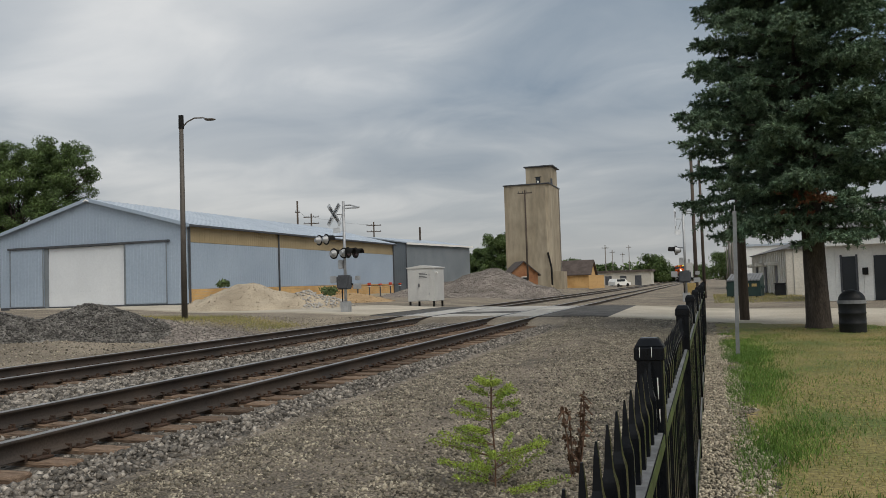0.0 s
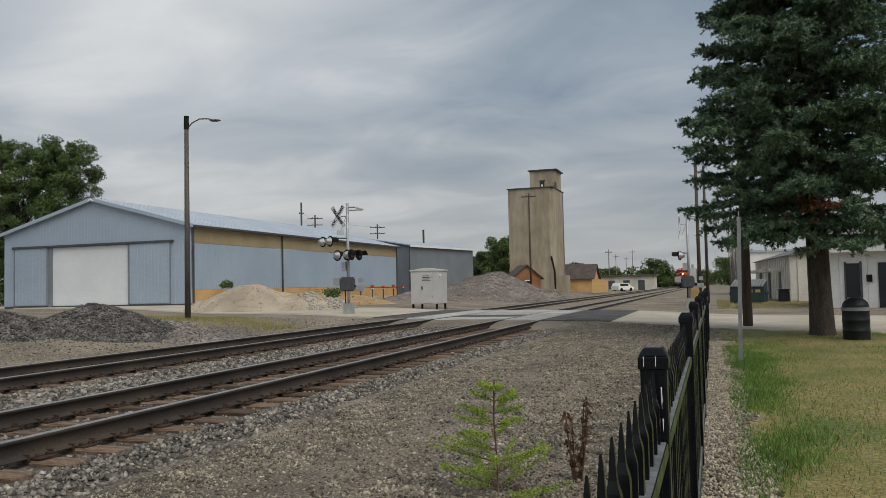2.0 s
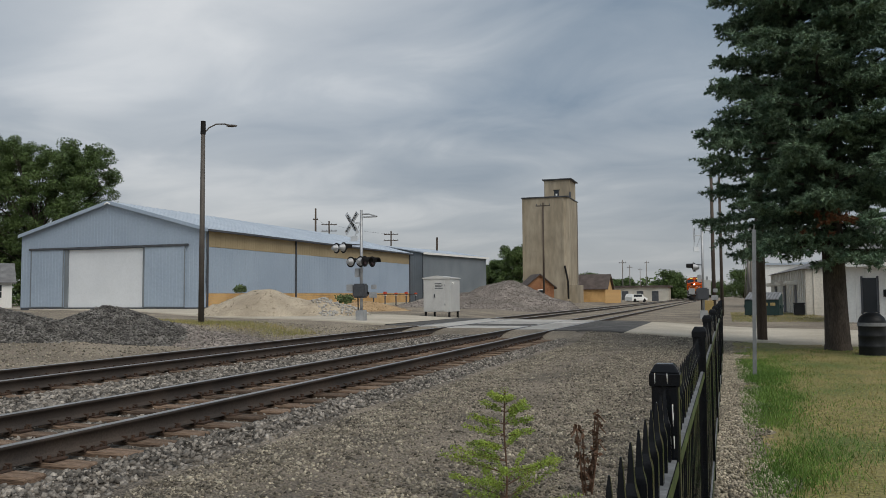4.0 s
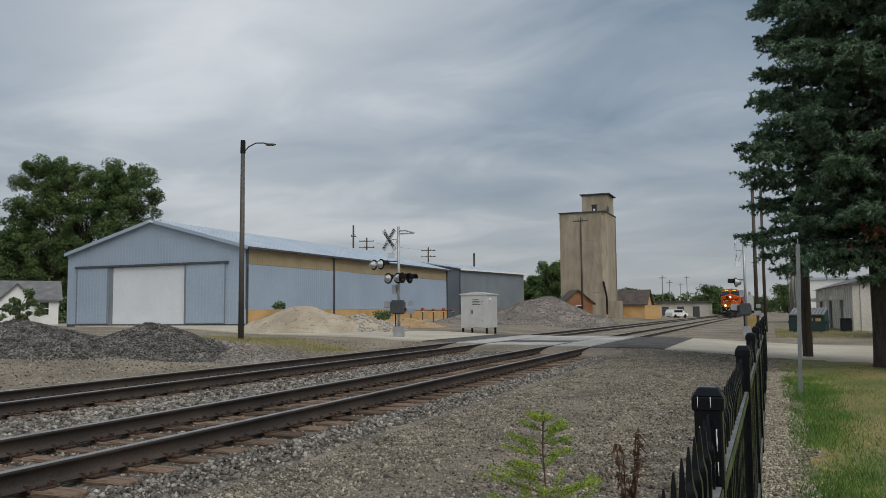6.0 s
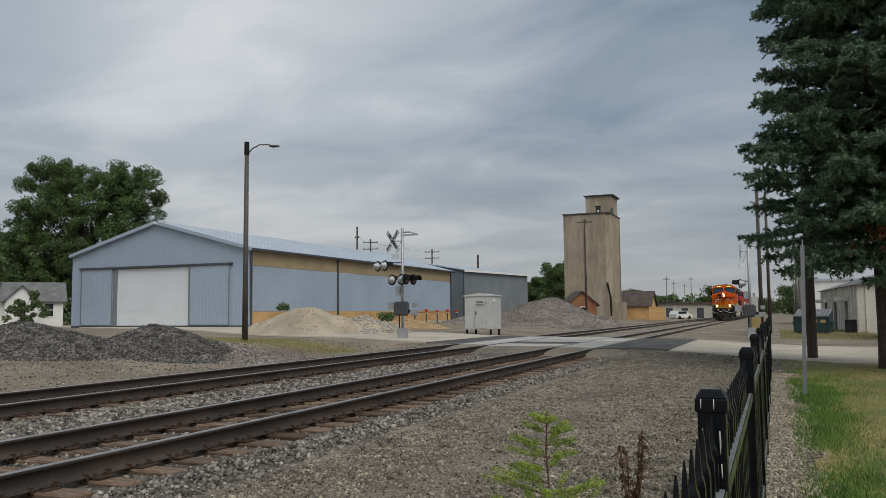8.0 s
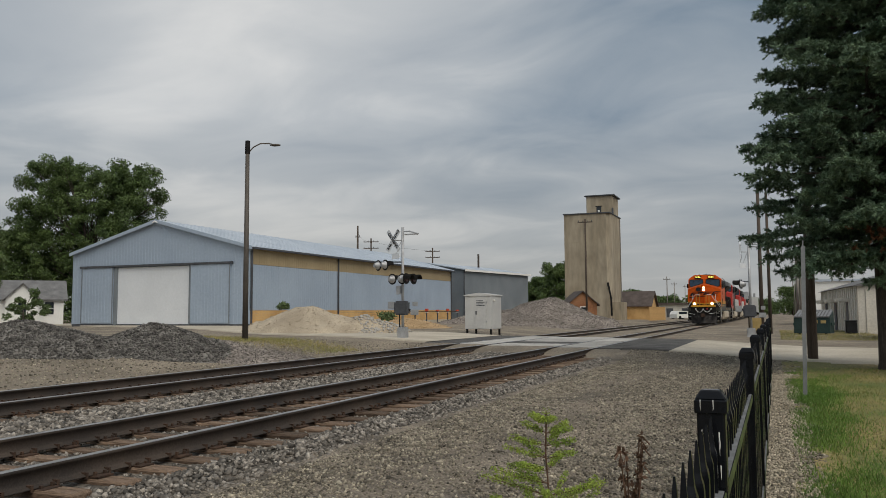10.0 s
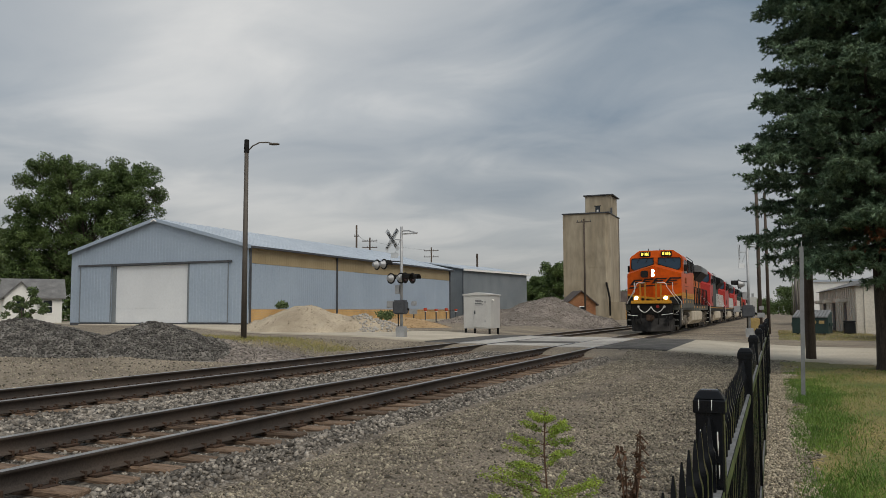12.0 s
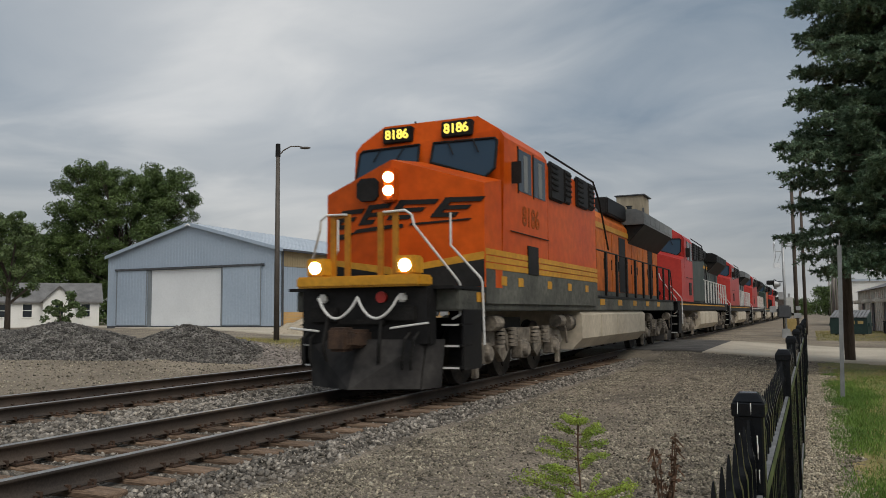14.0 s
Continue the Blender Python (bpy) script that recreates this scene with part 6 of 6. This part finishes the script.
    # front platform with its yellow bar and ditch lights
    box_part("anticlimber", (-1.12, 1.12, -0.12, 0.35, 1.66, 1.84), mm["bar"], L, "front platform bar", 0.03)
    for x in (-0.817, 0.817):
        d = box_part("ditch_light", (x - 0.17, x + 0.17, -0.02, 0.3, 1.84, 2.14), mm["bar"], L, "", 0.03)
        bm = bmesh.new()
        bm_tube(bm, (x, -0.03, 1.985), (x, -0.015, 1.985), 0.10, 0.10, 20)
        part("lens", bm, M["lamp"] if number else M["glass"], d, "burning lamp")
    # nose
    N, NB, hw = 1.05, 2.25, 1.55

    def nose_y(x):
        return N + 0.26 * abs(x)

    def nose_patch(bm, corners, out=0.012):
        """A thin plate that follows the wedge: four (x, z) corners, low left, low right, high right, high left."""
        (ax, az), (bx, bz), (cx, cz), (dx, dz) = corners
        n, rows = 10, []
        for lift in (out, -0.02):
            rows.append([[bm.verts.new((p + (q - p) * i / n, nose_y(p + (q - p) * i / n) - lift, u + (v - u) * i / n)) for i in range(n + 1)]
                         for p, q, u, v in ((ax, bx, az, bz), (dx, cx, dz, cz))])
        for i in range(n):
            bm.faces.new((rows[0][0][i], rows[0][0][i + 1], rows[0][1][i + 1], rows[0][1][i]))
            bm.faces.new((rows[0][1][i], rows[0][1][i + 1], rows[1][1][i + 1], rows[1][1][i]))
            bm.faces.new((rows[0][0][i + 1], rows[0][0][i], rows[1][0][i], rows[1][0][i + 1]))
        for i in (0, n):
            bm.faces.new((rows[0][0][i], rows[0][1][i], rows[1][1][i], rows[1][0][i]))

    bm = bmesh.new()
    a = [bm.verts.new(p) for p in ((-hw, nose_y(hw), 1.67), (0.0, N, 1.67), (hw, nose_y(hw), 1.67), (hw, nose_y(hw) + 0.02, 3.42), (0.0, N + 0.02, 3.88), (-hw, nose_y(hw) + 0.02, 3.42))]
    b = [bm.verts.new(p) for p in ((-hw - 0.01, NB, 1.67), (0.0, NB, 1.67), (hw + 0.01, NB, 1.67), (hw + 0.01, NB, 3.58), (0.0, NB, 4.04), (-hw - 0.01, NB, 3.58))]
    bm.faces.new((a[0], a[1], a[4], a[5]))
    bm.faces.new((a[1], a[2], a[3], a[4]))
    bm.faces.new(b[::-1])
    for i in range(6):
        j = (i + 1) % 6
        bm.faces.new((a[i], b[i], b[j], a[j]))
    bevelled(bm, 0.035, 3, 12)
    nose = part("nose", bm, mm["nose"], L)
    if c["nose"] == "orange":
        # dark band at the foot with a yellow line that dips in the middle
        for s in (-1, 1):
            lo, hi = (0.0, 1.54) if s > 0 else (-1.54, 0.0)
            za, zb = (1.9, 2.14) if s > 0 else (2.14, 1.9)
            bm = bmesh.new()
            nose_patch(bm, [(lo, 1.68), (hi, 1.68), (hi, zb), (lo, za)], 0.006)
            part("nose_band", bm, M["locoblack"], nose, "black band")
            bm = bmesh.new()
            nose_patch(bm, [(lo, za), (hi, zb), (hi, zb + 0.13), (lo, za + 0.1)], 0.01)
            part("nose_line", bm, M["yellow"], nose, "yellow line")
            box_part("side_band", (s * 1.53, s * 1.556, 1.5, 9.1, 1.4, 1.98), M["locosill"], nose, "grimy grey-green band")
            for k in range(3):
                box_part("side_stripe", (s * 1.53, s * 1.562, 1.48, 9.1, 1.985 + k * 0.12, 2.085 + k * 0.12), M["yellow"], nose, "yellow stripe")
            for y in (2.2, 3.1, 4.9, 6.4, 7.9):
                box_part("reflector", (s * 1.55, s * 1.562, y, y + 0.28, 1.72, 1.88), M["yellow"], nose, "small yellow reflector patch")
            # a dull number on the cab side, one panel above the stripes
            letters("side_numerals", number, 0.52, M["fadedblack"], nose, pose(s * 1.556, 3.9, 3.05, 90, 0, 90 * s), "worn dark numerals", 0.004, 0.01)
        # plain slanted shapes of the railway's mark
        for x0, w, z0 in ((-1.38, 0.5, 2.76), (-0.74, 0.5, 2.8), (-0.08, 0.62, 2.84), (0.68, 0.62, 2.86)):
            bm = bmesh.new()
            for dz, dx, ww, hh in ((0.0, 0.0, 0.62, 0.075), (0.125, 0.1, 0.8, 0.07), (0.25, 0.2, 1.0, 0.08)):
                nose_patch(bm, [(x0 + dx, z0 + dz), (x0 + dx + w * ww, z0 + dz), (x0 + dx + w * ww + 0.07, z0 + dz + hh), (x0 + dx + 0.07, z0 + dz + hh)], 0.012)
            nose_patch(bm, [(x0 - 0.02, z0), (x0 + 0.12, z0), (x0 + 0.38, z0 + 0.33), (x0 + 0.24, z0 + 0.33)], 0.016)
            part("mark_shape", bm, M["locoblack"], nose, "dark slanted shape of a railway mark")
        for pts in ([(-1.48, 2.56), (-1.02, 2.58), (-0.85, 2.68), (-1.36, 2.66)], [(-0.9, 2.66), (0.2, 2.7), (0.2, 2.76), (-0.8, 2.73)], [(0.3, 2.73), (1.3, 2.8), (1.34, 2.83), (0.34, 2.77)]):
            bm = bmesh.new()
            nose_patch(bm, pts, 0.012)
            part("mark_shape", bm, M["locoblack"], nose, "dark slanted underline of a railway mark")
    hl = box_part("headlight_case", (-0.13, 0.13, N - 0.09, N + 0.06, 3.14, 3.72), M["orange"] if c["nose"] == "orange" else mm["nose"], nose, "", 0.03)
    for z in (3.33, 3.56):
        bm = bmesh.new()
        bm_tube(bm, (0, N - 0.105, z), (0, N - 0.09, z), 0.09, 0.09, 20)
        part("lens", bm, M["lamp"] if number else M["glass"], hl, "burning headlight")
    bm = bmesh.new()
    bm_prism(bm, [(-0.72 + 0.44 * u, 3.4 + 0.4 * (w - 0.5)) for u, w in ((0.2, 0), (0.8, 0), (1, 0.2), (1, 0.8), (0.8, 1), (0.2, 1), (0, 0.8), (0, 0.2))], "y", N + 0.06, N + 0.14)
    part("nose_emblem", bm, M["locoblack"], nose, "dark round plate")
    box_part("nose_side_door", (1.5, 1.575, 3.65, 4.28, 1.97, 2.52), M["locoblack"], nose)
    # platform gates and handrails
    for x0 in (-0.62, 0.26):
        bm = bmesh.new()
        for x in (x0, x0 + 0.27):
            bm_box(bm, x - 0.045, x + 0.045, 0.2, 0.25, 1.84, 2.86)
        bm_box(bm, x0, x0 + 0.27, 0.2, 0.24, 2.8, 2.86)
        part("gate_frame", bm, M["gold"] if c["nose"] == "orange" else mm["bar"], L, "mustard upright gate frame")
    for s in (-1, 1):
        for pts in ([(s * 0.34, 0.18, 2.85), (s * 0.72, 0.18, 2.86), (s * 0.84, 0.18, 2.78), (s * 0.87, 0.2, 2.62), (s * 1.42, 0.62, 1.76), (s * 1.43, 0.68, 1.7), (s * 1.43, 0.68, 1.22), (s * 1.3, 0.66, 1.15)],
                    [(s * 1.09, 1.1, 2.9), (s * 1.09, 1.1, 2.36), (s * 1.52, 1.32, 1.82), (s * 1.54, 1.36, 1.74), (s * 1.54, 1.42, 0.72)]):
            bm = bmesh.new()
            bm_path(bm, pts, 0.02, 7)
            part("handrail", bm, M["handrail"], L, "white painted handrail")
    # cab
    CB = 5.0
    bm = bmesh.new()
    hw = 1.55
    prof = [(-hw, 1.67), (hw, 1.67), (hw, 4.4), (1.44, 4.56), (0.98, 4.88), (-0.98, 4.88), (-1.44, 4.56), (-hw, 4.4)]
    front = [bm.verts.new((x, NB + max(0, (z - 3.6)) * 0.28, z)) for x, z in prof]
    back = [bm.verts.new((x, CB, z)) for x, z in prof]
    bm.faces.new(front)
    bm.faces.new(back[::-1])
    for i in range(len(prof)):
        j = (i + 1) % len(prof)
        bm.faces.new((front[i], back[i], back[j], front[j]))
    bevelled(bm, 0.04, 2, 20)
    cab = part("cab", bm, mm["cab"], L)

    def on_front(x, z, out=0.012):
        return (x, NB + (z - 3.6) * 0.28 - out, z)

    for s in (-1, 1):
        pts = [(s * 0.13, 4.04), (s * 1.26, 3.66), (s * 1.43, 3.82), (s * 1.43, 4.34), (s * 1.37, 4.4), (s * 0.15, 4.42)]
        bm = bmesh.new()
        quad_plate(bm, [on_front(x, z) for x, z in pts], -0.012 * s)
        win = part("windscreen", bm, M["greyglass"], cab, "hazy blue-grey windscreen")
        bm = bmesh.new()
        ring = [on_front(x, z, 0.025) for x, z in pts]
        bm_path(bm, ring + [ring[0]], 0.022, 6)
        part("gasket", bm, M["blackflat"], win)
        for o in (0.35, 0.85):
            bm = bmesh.new()
            bm_path(bm, [on_front(s * (o + 0.1), 4.42, 0.05), on_front(s * (o + 0.24), 4.15, 0.05)], 0.012, 5)
            part("wiper", bm, M["blackflat"], win)
        nb = box_part("number_board", (s * 0.62 - 0.31, s * 0.62 + 0.31, NB + 0.18, NB + 0.5, 4.5, 4.8), M["blackflat"], cab, "black lit number board", 0.02)
        if number:
            letters("numerals", number, 0.25, M["numbers"], nb, pose(s * 0.62, NB + 0.17, 4.65, 90), "lit yellow numerals", bold=0.003)
        # side windows, door and mirror
        for y0, y1 in ((3.2, 3.95), (4.1, 4.85)):
            sw = box_part("side_window", (s * 1.535, s * 1.558, y0, y1, 3.52, 4.32), M["glass"], cab, "dark side window")
            box_part("frame", (s * 1.53, s * 1.566, y0 - 0.05, y0, 3.47, 4.36), M["blackflat"], sw)
            # pale grey strip over the glass stands in for the seat inside
            box_part("seat_strip", (s * 1.55, s * 1.563, y0 + 0.3, y0 + 0.52, 3.54, 4.25), M["locogrey"], sw, "pale grey seat shape in the window")
        box_part("mirror", (s * 1.56, s * 1.74, 2.8, 2.84, 3.6, 4.0), M["blackflat"], cab)
        bm = bmesh.new()
        bm_path(bm, [(s * 1.57, 2.7, 2.72), (s * 1.57, 5.0, 2.72)], 0.012, 5)
        part("rivet_line", bm, M["locoblack"], cab)
    bm = bmesh.new()
    for x, y, h in ((-0.5, 3.0, 0.3), (0.4, 3.2, 0.26), (0.1, 3.6, 0.34)):
        bm_tube(bm, (x, y, 4.7), (x, y, 4.72 + h), 0.03, 0.02, 8)
    bm_tube(bm, (-0.2, 3.9, 4.92), (0.5, 3.9, 4.92), 0.06, 0.04, 10)
    part("horn_and_aerials", bm, M["blackflat"], cab)
    # equipment box with louvres behind the cab
    box_part("equipment_room", (-1.53, 1.53, CB + 0.02, 9.2, 1.67, 4.36), mm["hoodfront"], L, "", 0.06)
    for s in (-1, 1):
        for k in range(4):
            y = CB + 0.15 + k * 1.05
            lou = box_part("louvre_box", (s * 1.5, s * 1.6, y, y + (0.5 if k % 2 else 0.95), 3.62 + 0.05 * k, 4.42), M["locoblack"], L, "black louvred intake", 0.03)
            for j in range(5):
                box_part("slat", (s * 1.59, s * 1.625, y + 0.04, y + 0.46, 3.82 + j * 0.12, 3.86 + j * 0.12), M["blackflat"], lou)
        bm = bmesh.new()
        bm_path(bm, [(s * 1.5, CB + 0.1, 4.6), (s * 1.5, 9.1, 4.56), (s * 1.54, 9.6, 4.1), (s * 1.56, 10.4, 2.9)], 0.025, 6)
        part("roof_rail", bm, M["locoblack"], L)
    # long hood with doors and roof
    bm = bmesh.new()
    bm_prism(bm, [(-0.98, 1.67), (0.98, 1.67), (0.98, 3.95), (0.8, 4.2), (-0.8, 4.2), (-0.98, 3.95)], "y", 9.2, 21.3)
    bevelled(bm, 0.03, 2, 20)
    hood = part("long_hood", bm, mm["hood"], L)
    for s in (-1, 1):
        for k in range(12):
            y = 9.4 + k * 0.98
            d = box_part("hood_door", (s * 0.98, s * 1.0, y, y + 0.92, 1.85, 3.6), mm["hood"] if k % 5 else M["locoblack"], hood, "", 0.006)
            box_part("latch", (s * 1.0, s * 1.02, y + 0.82, y + 0.87, 2.5, 2.8), M["locoblack"], d)
    for s in (-1, 1):
        box_part("hood_stripe", (s * 0.98, s * 1.006, 9.4, 21.2, 3.66, 3.82), mm["stripe"], hood)
        box_part("hood_foot", (s * 0.98, s * 1.008, 9.4, 21.2, 1.68, 1.84), mm["sill"], hood)
    box_part("roof_deck", (-0.7, 0.7, 9.3, 15.4, 4.2, 4.36), mm["roof"], L, "", 0.03)
    box_part("exhaust_stack", (-1.0, 1.0, 12.9, 15.5, 4.2, 4.72), M["locoblack"], L, "black exhaust casing", 0.04)
    # flared radiator wings: underside in the black material, casing above in the roof material
    bm = bmesh.new()
    bm_prism(bm, [(-1.0, 3.5), (1.0, 3.5), (1.56, 4.12), (-1.56, 4.12)], "y", 15.7, 21.3)
    part("radiator_flare", bm, M["locoblack"], L, "black flared radiator underside")
    bm = bmesh.new()
    bm_prism(bm, [(1.56, 4.12), (1.56, 4.52), (1.3, 4.64), (-1.3, 4.64), (-1.56, 4.52), (-1.56, 4.12)], "y", 15.6, 21.5)
    bevelled(bm, 0.03, 2, 20)
    rad = part("radiator", bm, mm["roof"], L, "flared radiator casing")
    for s in (-1, 1):
        for k in range(6):
            box_part("grille", (s * 1.56, s * 1.572, 15.8 + k * 0.94, 16.6 + k * 0.94, 4.2, 4.46), mm["roof"], rad)
    box_part("hood_end", (-0.7, 0.7, 21.3, 21.36, 1.67, 3.9), mm["hood"], L)
    # walkway handrails on stanchions
    for s in (-1, 1):
        stan = bmesh.new()
        post_half = 0.07 if c["post"] == "locoblack" else 0.025
        bm_box(stan, -0.03, 0.03, -post_half, post_half, 1.66, 2.86)
        me = mesh_of("stanchion", stan, mm["post"])
        for k in range(9):
            again("stanchion", me, L, pose(s * 1.46, 10.5 + k * 1.32, 0))
        bm = bmesh.new()
        bm_path(bm, [(s * 1.46, 9.3, 2.86), (s * 1.46, 21.3, 2.86), (s * 1.46, 21.7, 2.3), (s * 1.46, 21.8, 1.2)], 0.022, 6)
        part("side_handrail", bm, mm["post"], L)
    # fuel tank, air reservoirs
    bm = bmesh.new()
    bm_prism(bm, [(-1.4, 1.28), (-1.5, 1.18), (-1.5, 0.62), (-1.25, 0.36), (1.25, 0.36), (1.5, 0.62), (1.5, 1.18), (1.4, 1.28)], "y", TANK0, TANK1)
    bevelled(bm, 0.05, 2, 20)
    tank = part("fuel_tank", bm, mm["tank"], L, "dusty fuel tank")
    for y in (TANK0 + 1.9, TANK0 + 3.8):
        box_part("tank_strap", (1.49, 1.515, y, y + 0.06, 0.62, 1.16), mm["tank"], tank)
    for s in (-1, 1):
        for ya in (7.2, 15.7):
            bm = bmesh.new()
            bm_tube(bm, (s * 1.2, ya, 1.0), (s * 1.2, ya + 0.4, 1.0), 0.2, 0.2, 14)
            part("air_reservoir", bm, M["truck"], L)
    bogie(L, 2.1, wheels)
    bogie(L, 16.75, wheels)
    # rear pilot
    box_part("rear_pilot", (-1.4, 1.4, 21.65, 21.8, 0.5, 1.6), M["locoblack"], L)
    bm = bmesh.new()
    bm_box(bm, -0.16, 0.16, 21.7, 22.0, 0.72, 1.0)
    bevelled(bm, 0.03, 2)
    part("rear_coupler", bm, M["rust"], L)
    return L, wheels


def freight_car(label, body, m=None):
    c = thing("freight_car", label, "freight car", m, "freight cars")
    bm = bmesh.new()
    bm_prism(bm, [(-1.45, 1.1), (1.45, 1.1), (1.55, 1.4), (1.55, 3.6), (-1.55, 3.6), (-1.55, 1.4)], "y", 0.6, 16.2)
    part("body", bm, M[body], c)
    rib = bmesh.new()
    bm_box(rib, 0, 0.09, -0.06, 0.06, 1.3, 3.65)
    me = mesh_of("rib", rib, M[body])
    for s in (-1, 1):
        for k in range(12):
            again("rib", me, c, pose(1.55 if s > 0 else -1.64, 1.0 + k * 1.34, 0))
    box_part("top_rail", (-1.66, 1.66, 0.5, 16.3, 3.6, 3.75), M[body], c)
    for y in (2.0, 3.7, 13.1, 14.8):
        bm = bmesh.new()
        bm_tube(bm, (-0.85, 0, 0), (0.85, 0, 0), 0.08, 0.08, 8)
        for s in (-1, 1):
            bm_tube(bm, (s * 0.69, 0, 0), (s * 0.83, 0, 0), 0.42, 0.42, 20)
        part("wheelset", bm, M["truck"], c, m=pose(0, y, 0.42))
    for y in (2.0, 13.1):
        for s in (-1, 1):
            box_part("side_frame", (s * 1.0, s * 1.1, y - 0.3, y + 2.0, 0.35, 0.7), M["truck"], c, "", 0.05)
    box_part("centre_sill", (-0.3, 0.3, -0.3, 17.1, 0.8, 1.1), M["locoblack"], c)
    return c


LIVERY = [
    dict(nose="orange", cab="orange", hoodfront="orange", hood="fadedorange", roof="locogrey", sill="locosill", stripe="yellow", bar="yellow", tank="tank", post="locoblack"),
    dict(nose="red", cab="red", hoodfront="huntgreen", hood="huntgreen", roof="locoblack", sill="locoblack", stripe="yellow", bar="red", tank="tank", post="handrail"),
    dict(nose="red", cab="red", hoodfront="red", hood="locogrey", roof="locogrey", sill="locoblack", stripe="yellow", bar="locogrey", tank="tank", post="handrail"),
    dict(nose="red", cab="red", hoodfront="red", hood="fadedorange", roof="locoblack", sill="locoblack", stripe="handrail", bar="red", tank="tank", post="handrail"),
    dict(nose="locogreen", cab="locogreen", hoodfront="orange", hood="orange", roof="locoblack", sill="locogreen", stripe="yellow", bar="yellow", tank="tank", post="locoblack"),
    dict(nose="red", cab="red", hoodfront="red", hood="locogrey", roof="locoblack", sill="locoblack", stripe="yellow", bar="red", tank="tank", post="handrail"),
]
TRAIN = []
LOCO_LABELS = ["orange and black diesel locomotive with yellow stripes, lamps burning", "red-nosed diesel locomotive with grey hood", "dark and red diesel locomotive with grey hood",
               "red diesel locomotive with faded orange hood", "dark green and orange diesel locomotive", "red diesel locomotive with grey hood"]
M["dustblack"] = surface("dusty_black_steel", (0.006, 0.006, 0.007), (0.045, 0.042, 0.04), 1.6, 0.85, 0, 9, 0.3, 0.1, 0.004)
for i, (c, text) in enumerate(zip(LIVERY, LOCO_LABELS)):
    ob, wheels = locomotive(text, c, "8186" if i == 0 else "")
    TRAIN.append((ob, i * 22.35, wheels if i == 0 else []))
first = freight_car("dark brown ribbed freight car", "brownroof")
for i in range(7):
    car = first if i == 0 else copy_thing(first, Matrix.Identity(4))
    TRAIN.append((car, 6 * 22.35 + i * 17.4, []))


def motions():
    """The train rolls in along the near track; its front wheels turn with it."""
    steps = [0.5 * i for i in range(29)]
    for ob, back, wheels in TRAIN:
        walk(ob, [(t, track_pose(lead_y(t) + back)) for t in steps])
        for ws, ya in wheels:
            rows = []
            for k in range(14 * FPS + 1):
                t = k / FPS
                turn = math.degrees((lead_y(0) - lead_y(t)) / WHEEL_R)
                rows.append((t, pose(0, ya, WHEEL_R, turn % 360, 0, 0)))
            walk(ws, rows)


motions()
